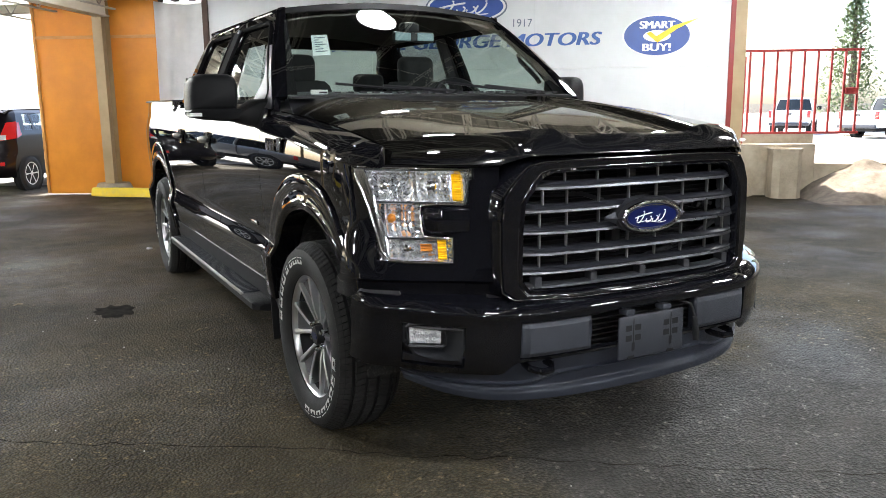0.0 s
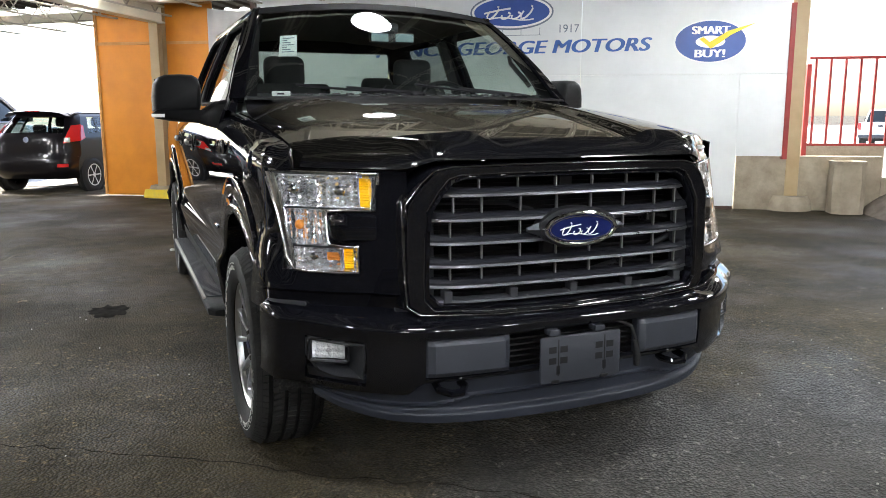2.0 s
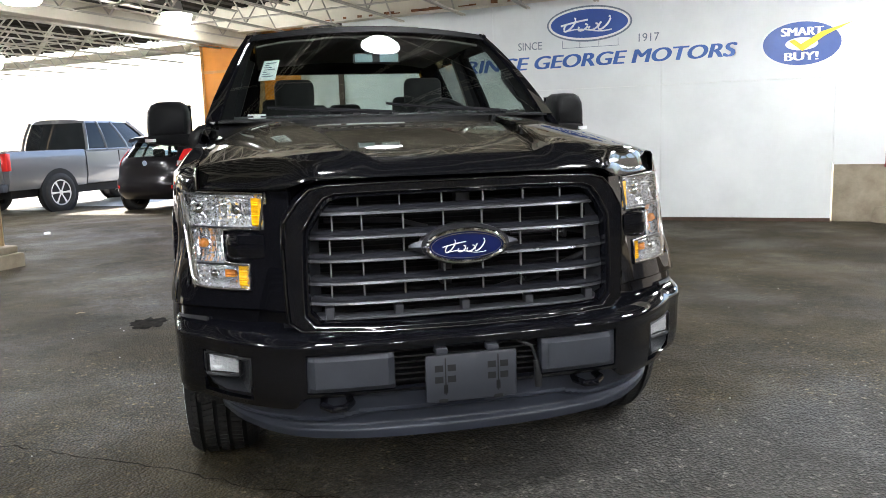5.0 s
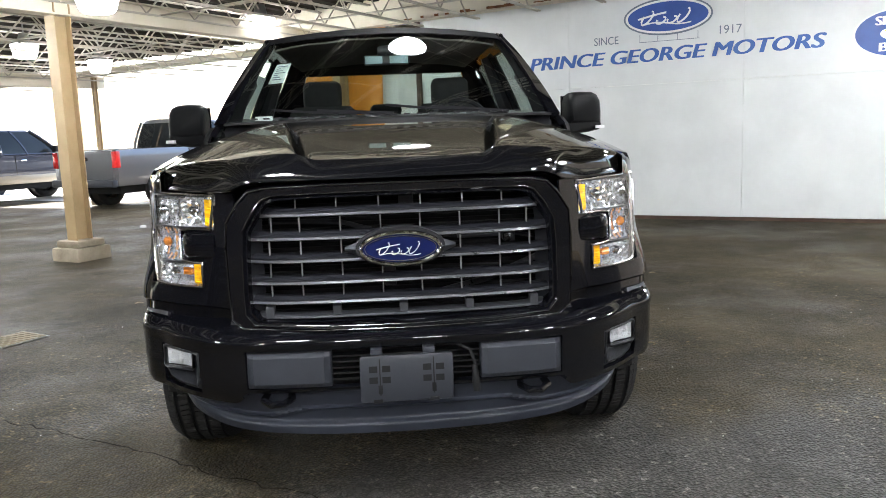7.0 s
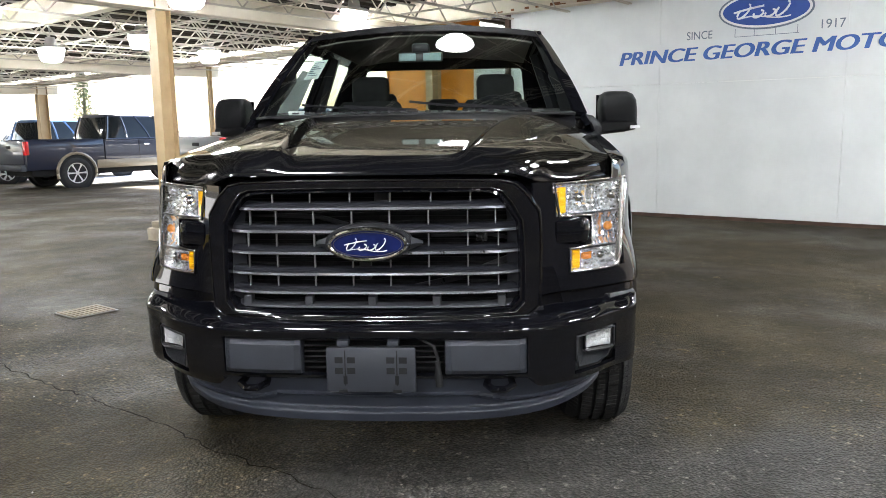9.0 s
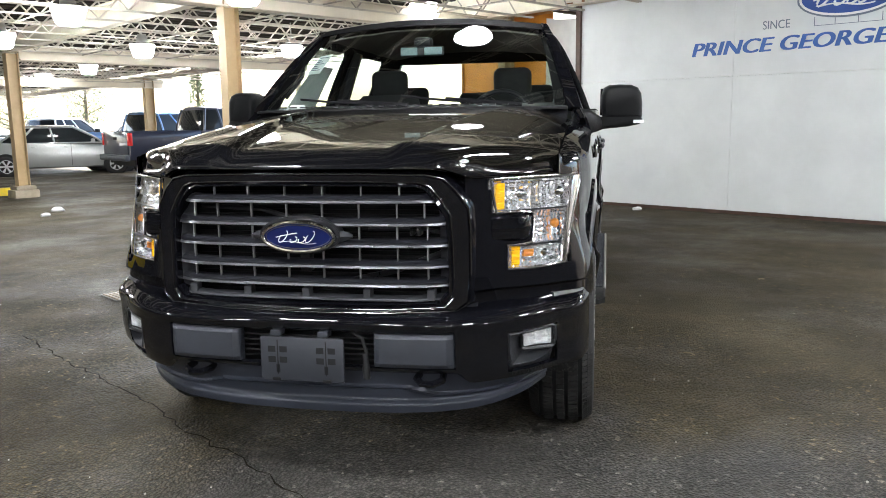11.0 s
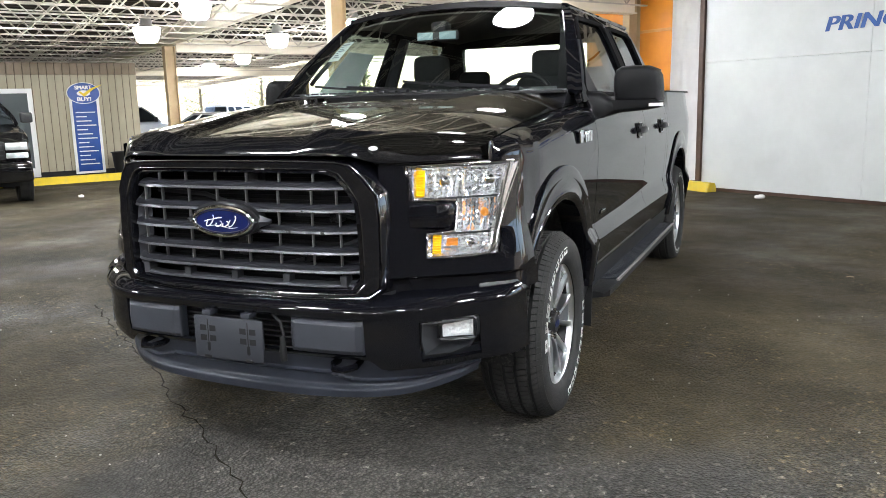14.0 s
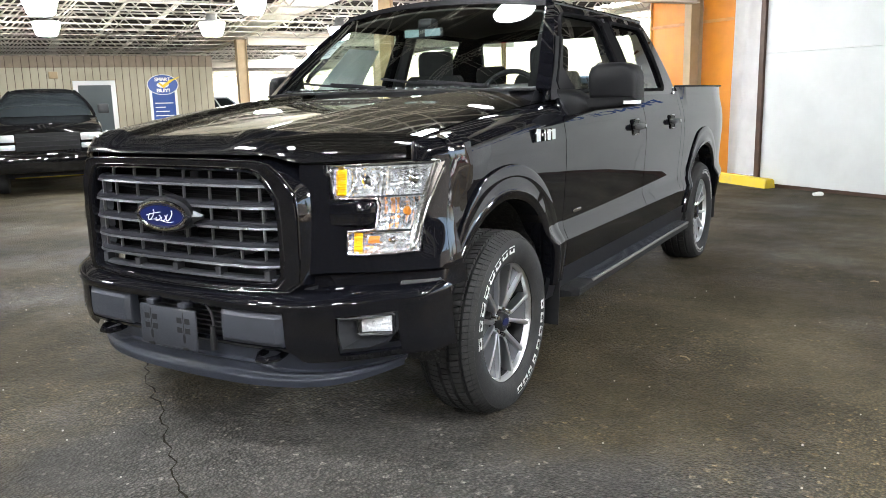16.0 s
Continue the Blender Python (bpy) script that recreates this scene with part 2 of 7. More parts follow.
PAVING = pavement_material()
YARD = material("yard", (0.4, 0.39, 0.37), 0.85, vary=(0.5, 0.49, 0.47), scale=1.2, bump=0.4, bump_scale=40)
WHITE_WALL = material("white_wall", (0.64, 0.655, 0.66), 0.42, vary=(0.72, 0.738, 0.742), scale=1.3, bump=0.06, bump_scale=14, rough_vary=0.08)
CLOTH = material("cloth", (0.62, 0.61, 0.6), 0.85, vary=(0.7, 0.69, 0.68), scale=4, bump=0.3, bump_scale=200)
CREAM = material("cream_steel", (0.36, 0.255, 0.13), 0.5, vary=(0.44, 0.325, 0.185), scale=2.2, bump=0.08, bump_scale=30, rough_vary=0.1)
BEAM_PAINT = material("beam_paint", (0.68, 0.62, 0.5), 0.55, vary=(0.76, 0.7, 0.58), scale=1.6, bump=0.08, bump_scale=22)
RUST = material("rust", (0.13, 0.045, 0.018), 0.85, vary=(0.3, 0.14, 0.05), scale=7, bump=0.5, bump_scale=50)
BROWN = material("brown_steel", (0.055, 0.028, 0.018), 0.55, vary=(0.085, 0.045, 0.03), scale=6)
ORANGE = material("orange_board", (0.6, 0.2, 0.008), 0.5, vary=(0.72, 0.26, 0.014), scale=2.0, bump=0.12, bump_scale=18, rough_vary=0.1)
ORANGE_TRIM = material("orange_trim", (0.52, 0.23, 0.05), 0.6, vary=(0.62, 0.31, 0.1), scale=5)
NAVY = material("navy_fascia", (0.02, 0.026, 0.07), 0.5, vary=(0.032, 0.04, 0.1), scale=4)
YELLOW = material("yellow_paint", (0.72, 0.52, 0.02), 0.6, vary=(0.55, 0.42, 0.07), scale=7, bump=0.2, bump_scale=40, mix=(0.5, 0.75))
CONCRETE = material("concrete", (0.24, 0.2, 0.145), 0.85, vary=(0.36, 0.305, 0.23), scale=4, bump=0.4, bump_scale=35)
DIRT = material("dirt", (0.1, 0.08, 0.06), 0.95, vary=(0.17, 0.14, 0.108), scale=9, bump=1.0, bump_scale=50)
RED = material("red_steel", (0.32, 0.03, 0.025), 0.5, vary=(0.24, 0.03, 0.028), scale=5)
JOIST = material("joist_paint", (0.44, 0.405, 0.34), 0.6, vary=(0.54, 0.5, 0.425), scale=3)
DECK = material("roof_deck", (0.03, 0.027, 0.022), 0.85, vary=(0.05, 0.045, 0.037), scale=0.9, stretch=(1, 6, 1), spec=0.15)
SIDING = material("siding", (0.36, 0.32, 0.225), 0.55, vary=(0.43, 0.385, 0.28), scale=2.5, stretch=(1, 1, 0.3))
FASCIA = material("fascia", (0.2, 0.155, 0.105), 0.6, vary=(0.26, 0.205, 0.145), scale=3)
SIGN_BLUE = material("sign_blue", (0.035, 0.1, 0.36), 0.45, vary=(0.05, 0.13, 0.42), scale=3)
BANNER_BLUE = material("banner_blue", (0.008, 0.05, 0.26), 0.5, vary=(0.012, 0.065, 0.31), scale=3)
LOGO_BLUE = material("logo_blue", (0.025, 0.07, 0.3), 0.4, vary=(0.035, 0.09, 0.36), scale=3)
SIGN_WHITE = material("sign_white", (0.78, 0.78, 0.78), 0.45)
SIGN_GREY = material("sign_grey", (0.16, 0.19, 0.24), 0.5)
SIGN_YELLOW = material("sign_yellow", (0.8, 0.58, 0.02), 0.45)
LAMP_GLASS = material("lamp_bowl", (0.9, 0.88, 0.82), 0.3, emit=(0.95, 0.98, 1.0, 24.0))
LAMP_CAP = material("lamp_cap", (0.35, 0.34, 0.32), 0.4, metal=0.8)
BLOCKER_WALL = material("blocker_wall", (0.05, 0.045, 0.04), 0.8, vary=(0.075, 0.068, 0.06), scale=1.4, bump=0.2, bump_scale=20)
MIRROR_SHELL = material("mirror_shell", (0.0085, 0.0087, 0.0098), 0.42, bump=0.12, bump_scale=500, spec=0.14)
BLACK_PLASTIC = material("black_plastic", (0.0095, 0.0097, 0.0108), 0.5, bump=0.15, bump_scale=500, vary=(0.013, 0.0132, 0.0145), scale=30, spec=0.35)

# ---- the covered yard ----
def ground_sheet():
    bm = bmesh.new()
    marks = [-420, -150, -70, -40] + list(range(-30, 31, 3)) + [40, 70, 150, 420]
    vs = [[bm.verts.new((x, y, fall(x, y))) for y in marks] for x in marks]
    for i in range(len(marks) - 1):
        for j in range(len(marks) - 1):
            bm.faces.new((vs[i][j], vs[i + 1][j], vs[i + 1][j + 1], vs[i][j + 1]))
    return bm


solid("ground", ground_sheet(), PAVING, Matrix(), "dark worn stained paving under the canopy", "ground", kind="structure")


def yard_sheet(u0, u1, n0, n1, nu, nn):
    def f(a, c):
        p = BMAT @ Vector((u0 + (u1 - u0) * a, n0 + (n1 - n0) * c, 0))
        return (p.x, p.y, fall(p.x, p.y) + 0.012)
    return sheet(bmesh.new(), f, nu, nn)


for u0, u1, n0, n1, nu, nn in ((-60.0, -7.5, 10.4, 120.0, 20, 20), (-2.0, 60.0, 9.6, 120.0, 20, 20), (12.5, 60.0, -60.0, 9.6, 16, 16), (-120.0, -34.5, -70.0, 10.4, 16, 16)):
    solid("yard_ground", yard_sheet(u0, u1, n0, n1, nu, nn), YARD, Matrix(), "pale sunlit gravel yard outside the canopy", "ground", kind="structure")


def expansion_crack(name, pts, width):
    """A ragged dark crack lying open in the paving."""
    rnd = random.Random(4)
    bm = bmesh.new()
    line = []
    for (x0, y0), (x1, y1) in zip(pts, pts[1:]):
        n = max(2, int(math.hypot(x1 - x0, y1 - y0) / 0.06))
        for k in range(n):
            s = k / n
            line.append((x0 + (x1 - x0) * s + rnd.uniform(-0.018, 0.018), y0 + (y1 - y0) * s + rnd.uniform(-0.018, 0.018)))
    row = []
    for i, (x, y) in enumerate(line):
        w = width * rnd.uniform(0.3, 1.2)
        row.append((bm.verts.new((x + w * 0.3, y + w, 0.004)), bm.verts.new((x - w * 0.3, y - w, 0.004))))
    for (a, b), (c, d) in zip(row, row[1:]):
        bm.faces.new((a, b, d, c))
    return bm


CRACK = material("crack_dirt", (0.012, 0.01, 0.008), 0.95, spec=0.1, vary=(0.03, 0.026, 0.02), scale=30)
STAIN = material("oil_stain", (0.008, 0.007, 0.006), 0.9, spec=0.05, vary=(0.03, 0.027, 0.023), scale=14)
# an open joint that runs parallel to the sign wall
JOINT = [tuple((BMAT @ Vector((u, -0.86 + dn, 0)))[:2]) for u, dn in ((-2.6, 0.1), (-1.9, 0.05), (-1.0, 0.06), (-0.7, 0.05), (-0.3, -0.01), (0.1, 0.0), (0.45, -0.02), (0.92, -0.05), (1.5, -0.08), (2.4, 0.0))]
solid("floor_crack", expansion_crack("floor_crack", JOINT, 0.0045), CRACK, Matrix(), "ragged dark crack along a paving joint", "crack", kind="structure")
JOINT2 = [(-3.6, -1.3), (-3.0, -0.45), (-2.755, -0.1), (-2.37, 0.34), (-2.1, 0.9), (-1.9, 1.5)]
solid("floor_crack", expansion_crack("floor_crack", JOINT2, 0.004), CRACK, Matrix(), "thin pale-edged crack across the paving", "crack", kind="structure")


def blot(cx, cy, rx, ry, seed, z=0.004):
    rnd = random.Random(seed)
    bm = bmesh.new()
    ring = []
    for k in range(26):
        a = k * math.tau / 26
        r = rnd.uniform(0.6, 1.0)
        ring.append(bm.verts.new((cx + rx * r * math.cos(a), cy + ry * r * math.sin(a), z)))
    bm.faces.new(ring)
    return bm


solid("oil_stain", blot(-1.52, 2.46, 0.16, 0.22, 3), STAIN, Matrix(), "small black oil stain on the paving", "stain", kind="structure")

# white sign wall: panels with fine seams, cut away over the parapet at its far end
WALL_N = 7.963


def wall_piece(u0, u1, z0, z1):
    return nbox(u0, u1, WALL_N, WALL_N + 0.06, z0, z1, bevel=0.002, seg=1)


wall = thing("wall_white", BMAT, "smooth white painted panel wall with blue lettering", "wall", kind="structure")
for u0, u1 in ((-4.25, -1.86), (-1.857, 0.478), (0.481, 2.6)):
    part("panel", wall_piece(u0, u1, 0.05, 1.838), WHITE_WALL, wall)
for u0, u1 in ((-4.25, -1.86), (-1.857, 0.478), (0.481, 3.2)):
    part("panel", wall_piece(u0, u1, 1.841, 3.32), WHITE_WALL, wall)
part("panel", wall_piece(2.603, 3.2, 0.74, 1.838), WHITE_WALL, wall)
part("base_strip", nbox(-4.25, 2.6, WALL_N + 0.015, WALL_N + 0.08, 0.0, 0.05), BROWN, wall)
part("edge_post", nbox(-4.33, -4.255, WALL_N - 0.04, WALL_N + 0.08, 0.0, 3.1), BROWN, wall, "dark brown steel edge post")
part("corner_post", nbox(3.2, 3.265, WALL_N - 0.02, WALL_N + 0.1, 0.7, 2.75), RED, wall, "red painted edge strip")

# sign on the wall
sign = thing("wall_sign", at_b(0, WALL_N - 0.004), "blue and grey lettering with an oval badge", "sign")


def oval_mesh(cu, cz, a, b, depth, y, seg=48):
    return prism(bmesh.new(), [(cu + a * math.cos(k * math.tau / seg), cz + b * math.sin(k * math.tau / seg)) for k in range(seg)], "y", y, y + depth)


def ring_mesh(cu, cz, a, b, t, y0, y1, seg=64):
    bm = bmesh.new()
    rows = []
    for k in range(seg):
        c, s = math.cos(k * math.tau / seg), math.sin(k * math.tau / seg)
        rows.append([bm.verts.new((cu + A * c, y, cz + Bz * s)) for A, Bz, y in ((a, b, y0), (a - t, b - t, y0), (a - t, b - t, y1), (a, b, y1))])
    for k in range(seg):
        A, C = rows[k], rows[(k + 1) % seg]
        for i in range(4):
            bm.faces.new((A[i], A[(i + 1) % 4], C[(i + 1) % 4], C[i]))
    return bm


def flourish(bm, cx, cz, w, h, y, r):
    """Plain looping strokes standing in for a script mark."""
    for shift, k in ((-0.42, 1.0), (-0.13, 0.5), (0.1, 0.5), (0.34, 1.0)):
        pts = [(cx + w * (shift + 0.09 * math.sin(a) + 0.1 * k * math.cos(a)), y, cz - h * 0.5 * (1 - k) + h * k * 0.5 * math.cos(a)) for a in [i * math.tau / 14 for i in range(12)]]
        tube(bm, pts, r, 6)
    tube(bm, [(cx + w * (-0.62 + 1.2 * i / 10), y, cz + h * (0.42 * math.sin(2.2 * i / 10) - 0.05)) for i in range(6)], r, 6)
    tube(bm, [(cx + w * (-0.5 + 1.0 * i / 10), y, cz - h * 0.5 + h * 0.12 * math.sin(i * 0.6)) for i in range(11)], r * 0.7, 6)
    return bm


text_curve("lettering", "PRINCE GEORGE MOTORS", 0.255, SIGN_BLUE, pose(-2.44, 0, 2.118, 90, -0.7, 0), sign, shear=0.22, width=3.86, bold=0.012)
text_curve("since_text", "SINCE", 0.15, SIGN_GREY, pose(-1.49, 0, 2.405, 90, 0, 0), sign, width=0.34)
text_curve("year_text", "1917", 0.155, SIGN_GREY, pose(0.175, 0, 2.425, 90, 0, 0), sign, width=0.27)
OV = (-0.49, 2.71)
badge = part("oval_badge", oval_mesh(*OV, 0.575, 0.235, 0.014, -0.012), SIGN_WHITE, sign, "blue oval badge with a pale rim")
part("rim", ring_mesh(*OV, 0.58, 0.24, 0.022, -0.02, 0.0), SIGN_GREY, badge)
part("field", oval_mesh(*OV, 0.525, 0.19, 0.012, -0.02), LOGO_BLUE, badge)
part("flourish", flourish(bmesh.new(), OV[0], OV[1] - 0.005, 0.62, 0.17, -0.02, 0.014), SIGN_WHITE, badge)
steps = bmesh.new()
for u0 in (-0.86, -0.62, -0.36, -0.1):
    box(steps, u0, u0 + 0.006, -0.004, 0.004, 2.395, 2.5)
box(steps, -0.86, -0.08, -0.004, 0.004, 2.395, 2.401)
part("thin_lines", steps, SIGN_GREY, sign)

SM = (2.19, 2.272)
smart = thing("smart_buy_sign", at_b(0, WALL_N - 0.004), "blue oval sign with white words and a yellow tick", "sign", "smart buy signs")


def smart_oval(parent, cu, cz, a, b, y=0.0, backing=True):
    if backing:
        part("border", oval_mesh(cu, cz, a * 1.06, b * 1.06, 0.012, y - 0.010), SIGN_WHITE, parent)
    part("field", oval_mesh(cu, cz, a, b, 0.012, y - 0.014), LOGO_BLUE, parent)
    part("centre", oval_mesh(cu, cz - b * 0.02, a * 0.42, b * 0.3, 0.012, y - 0.019), SIGN_WHITE, parent)
    w = a * 1.05
    text_curve("upper_word", "SMART", b * 0.55, SIGN_WHITE, pose(cu - w / 2, y - 0.021, cz + b * 0.36, 90, 0, 0), parent, width=w, bold=b * 0.035)
    text_curve("lower_word", "BUY!", b * 0.55, SIGN_WHITE, pose(cu - w * 0.4, y - 0.021, cz - b * 0.78, 90, 0, 0), parent, width=w * 0.8, bold=b * 0.035)
    tick = [(-0.32, 0.12), (-0.2, 0.2), (-0.02, -0.04), (0.5, 0.5), (1.25, 0.86), (0.6, 0.32), (0.02, -0.36)]
    part("tick", prism(bmesh.new(), [(cu + p * a, cz + q * b) for p, q in tick], "y", y - 0.026, y - 0.020), SIGN_YELLOW, parent, "yellow tick mark")


smart_oval(smart, *SM, 0.455, 0.268)

# orange boarded panels, a hanging cloth and the column between them
OB_N = 8.66
boards = thing("orange_partition", at_b(0, OB_N), "orange painted plywood partition with a navy fascia", "partition")
for u0, u1 in ((-7.3, -6.15), (-6.135, -5.3)):
    part("lower_board", nbox(u0, u1, 0, 0.03, -0.01, 2.44, bevel=0.004, seg=1), ORANGE, boards)
    part("upper_board", nbox(u0, u1, 0, 0.03, 2.455, 3.06, bevel=0.004, seg=1), ORANGE, boards)
    part("batten", nbox(u0, u1, -0.025, 0.0, 2.425, 2.47, bevel=0.004, seg=1), ORANGE_TRIM, boards)
    part("top_batten", nbox(u0, u1, -0.025, 0.0, 3.04, 3.08, bevel=0.004, seg=1), ORANGE_TRIM, boards)
part("navy_fascia", nbox(-7.34, -4.3, -0.01, 0.03, 3.08, 3.34), NAVY, boards, "navy blue fascia board")
part("edge_trim", nbox(-7.34, -7.3, -0.03, 0.04, 0.0, 3.34), ORANGE_TRIM, boards)


def cloth_mesh():
    def f(a, c):
        u = -5.27 + 0.9 * a + 0.012 * math.sin(7 * c) * a
        w = 0.018 * math.sin(9 * a + 2 * c) + 0.012 * math.sin(23 * a - 5 * c) + 0.02 * (1 - c) * math.sin(14 * a)
        return (u, w, 0.08 + (2.86 - 0.05 * math.sin(3 * a)) * c)
    return sheet(bmesh.new(), f, 40, 30, 0.004)


solid("hanging_sheet", cloth_mesh(), CLOTH, at_b(0, 8.42), "white fabric sheet hung beside the white wall", "sheet", smooth=80)


def i_column(h, w=0.2, d=0.3, t=0.016):
    bm = bmesh.new()
    box(bm, -w / 2, w / 2, -d / 2, -d / 2 + t, 0, h, 0.003, 1)
    box(bm, -w / 2, w / 2, d / 2 - t, d / 2, 0, h, 0.003, 1)
    box(bm, -t / 2, t / 2, -d / 2 + t, d / 2 - t, 0, h)
    return bm


def column(m, h, label, round_base=False, w=0.2, d=0.3, mat=None):
    c = thing("steel_column", m, label, "column", "steel columns")
    part("shaft", i_column(h, w, d), mat or CREAM, c)
    b = bmesh.new()
    if round_base:
        revolve(b, [(0.0, 0.2), (0.24, 0.2), (0.28, 0.12), (0.3, 0.0), (0.0, 0.0)], seg=20)
    else:
        box(b, -0.225, 0.225, -0.225, 0.225, -0.3, 0.15, 0.02)
        box(b, -0.185, 0.185, -0.185, 0.185, 0.15, 0.23, 0.02)
    part("footing", b, CONCRETE, c, "weathered concrete footing")
    return c


column(b_ground(-6.08, 3.0), 2.98, "cream painted steel column on a stepped concrete footing", w=0.17, d=0.21)
column(b_ground(-13.9, 3.05), 2.75, "cream painted steel column on a concrete footing", w=0.2, d=0.22)
column(b_ground(-6.13, OB_N - 0.2), 3.3, "cream steel column in a round concrete collar before the orange boards", True, w=0.15, d=0.26)
column(b_ground(3.36, WALL_N + 0.14), 3.2, "cream steel post at the end of the white wall", True, w=0.17, d=0.2)
column(b_ground(-21.5, 9.5), 2.9, "slim cream steel column far back in the yard", w=0.2)
column(b_ground(-13.72, 9.6), 2.9, "slim cream steel column beside the parked pickups", w=0.09, d=0.1)


def yellow_stop(m, length, label):
    bm = prism(bmesh.new(), [(-0.09, 0), (0.09, 0), (0.07, 0.1), (0.05, 0.13), (-0.05, 0.13), (-0.07, 0.1)], "x", -length / 2, length / 2)
    bmesh.ops.bevel(bm, geom=[e for e in bm.edges if abs(e.verts[0].co.x - e.verts[1].co.x) < 1e-4], offset=0.012, segments=2, affect="EDGES")
    return solid("wheel_stop", bm, YELLOW, m, label, "wheel stop", "yellow wheel stops")


p0, p1 = Vector((-1.0, 10.36, 0)), Vector((0.82, 8.72, 0))
yellow_stop(pose(*((p0 + p1) / 2), 0, 0, math.degrees(math.atan2(p1.y - p0.y, p1.x - p0.x))), (p1 - p0).length, "yellow painted concrete wheel stop with chipped edges")

# ---- roof: beams, open web joists, deck ----
def roof_z(u):
    return 3.32 + 0.02 * (u + 6)


def beam(name, m, length, h, w, material_, label):
    bm = bmesh.new()
    t = 0.02
    box(bm, 0, length, -w / 2, w / 2, 0, t)
    box(bm, 0, length, -w / 2, w / 2, h - t, h)
    box(bm, 0, length, -0.04, 0.04, t, h - t)
    return solid(name, bm, material_, m, label, "beam", "roof beams")


tilt = math.degrees(math.atan(0.02))
beam("roof_beam", at_b(-40, 3.05, 2.86 - 0.02 * 34) @ pose(0, 0, 0, 0, -tilt, 0), 60, 0.34, 0.16, BEAM_PAINT, "cream painted steel roof beam over the columns")
beam("roof_beam", at_b(-7.3, WALL_N - 0.12, 2.99 - 0.02 * 3.3) @ pose(0, 0, 0, 0, -tilt, 0), 27.3, 0.46, 0.2, BEAM_PAINT, "cream steel roof beam along the top of the white wall")
beam("roof_beam", at_b(-40, -4.5, 2.86 - 0.02 * 34) @ pose(0, 0, 0, 0, -tilt, 0), 60, 0.4, 0.2, BEAM_PAINT, "cream painted steel roof beam over the drive")
beam("roof_beam", at_b(-40, 10.0, 3.02 - 0.02 * 34) @ pose(0, 0, 0, 0, -tilt, 0), 33, 0.16, 0.12, BEAM_PAINT, "cream painted steel roof beam far back in the yard")
for u, n0, n1 in ((-6.05, -9.8, 8.4), (-13.9, 3.2, 10.0), (-21.5, 3.2, 10.0)):
    beam("roof_beam", at_b(u, n0, roof_z(u) - 0.6, 90), n1 - n0, 0.26, 0.2, BEAM_PAINT, "cream painted steel cross beam under the joists")
rnd = random.Random(9)
bm = bmesh.new()
for k in range(34):
    u = -4.4 + k * 0.23 + rnd.uniform(-0.08, 0.08)
    box(bm, u, u + rnd.uniform(0.05, 0.3), WALL_N - 0.225, WALL_N - 0.22, 3.01 + 0.02 * (u + 4), 3.012 + 0.02 * (u + 4) + rnd.uniform(0.01, 0.05))
solid("rust_streaks", bm, RUST, BMAT, "rusty flaking edge along the beam", "rust", kind="structure")


def joist_run(u, n0, n1):
    """An open web joist: angle chords and bent rod webs."""
    bm = bmesh.new()
    zt = roof_z(u) - 0.03
    zb = zt - 0.44
    for dx in (-0.03, 0.012):
        box(bm, u + dx, u + dx + 0.018, n0, n1, zb, zb + 0.022)
        box(bm, u + dx, u + dx + 0.018, n0, n1, zt - 0.022, zt)
    n, up = n0, True
    while n < n1 - 0.4:
        a, b = ((u, n, zb + 0.02), (u, n + 0.4, zt - 0.02)) if up else ((u, n, zt - 0.02), (u, n + 0.4, zb + 0.02))
        tube(bm, [a, b], 0.013, 4)
        n, up = n + 0.4, not up
    return bm


for k in range(48):
    u = 11.86 - k * 0.94
    n_end = 4.3 if u > 5.3 else 7.8 if u > -6 else 10.1
    solid("bar_joist", joist_run(u, -15.8, n_end), JOIST, BMAT, "cream painted open web steel joist under the roof", "joist", "roof joists", smooth=0)
bridge = bmesh.new()
for n in (-2.0, 0.4, 1.8, 4.4, 6.2, 8.8):
    u1 = 6.0 if n < 8 else -6.5
    for dz in (-0.45, -0.06):
        tube(bridge, [(-31, n, roof_z(-31) + dz), (u1, n, roof_z(u1) + dz)], 0.012, 4)
solid("joist_bridging", bridge, JOIST, BMAT, "thin steel bridging rods between the joists", "joist", kind="structure", smooth=0)
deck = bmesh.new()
# the bays beyond u = 5.4 are unseen, added to keep the sun off
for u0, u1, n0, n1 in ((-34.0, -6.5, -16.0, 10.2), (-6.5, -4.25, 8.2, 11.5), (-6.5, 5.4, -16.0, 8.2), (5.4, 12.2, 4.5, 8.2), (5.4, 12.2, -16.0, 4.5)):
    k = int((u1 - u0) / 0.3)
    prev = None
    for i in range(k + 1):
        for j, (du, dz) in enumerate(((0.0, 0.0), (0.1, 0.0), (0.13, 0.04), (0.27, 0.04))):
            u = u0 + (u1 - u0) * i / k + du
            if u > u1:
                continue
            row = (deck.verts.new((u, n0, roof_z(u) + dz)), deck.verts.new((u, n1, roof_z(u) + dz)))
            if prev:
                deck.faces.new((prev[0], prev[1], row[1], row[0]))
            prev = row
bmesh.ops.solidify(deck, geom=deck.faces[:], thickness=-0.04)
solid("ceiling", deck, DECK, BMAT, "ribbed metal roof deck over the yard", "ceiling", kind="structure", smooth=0)


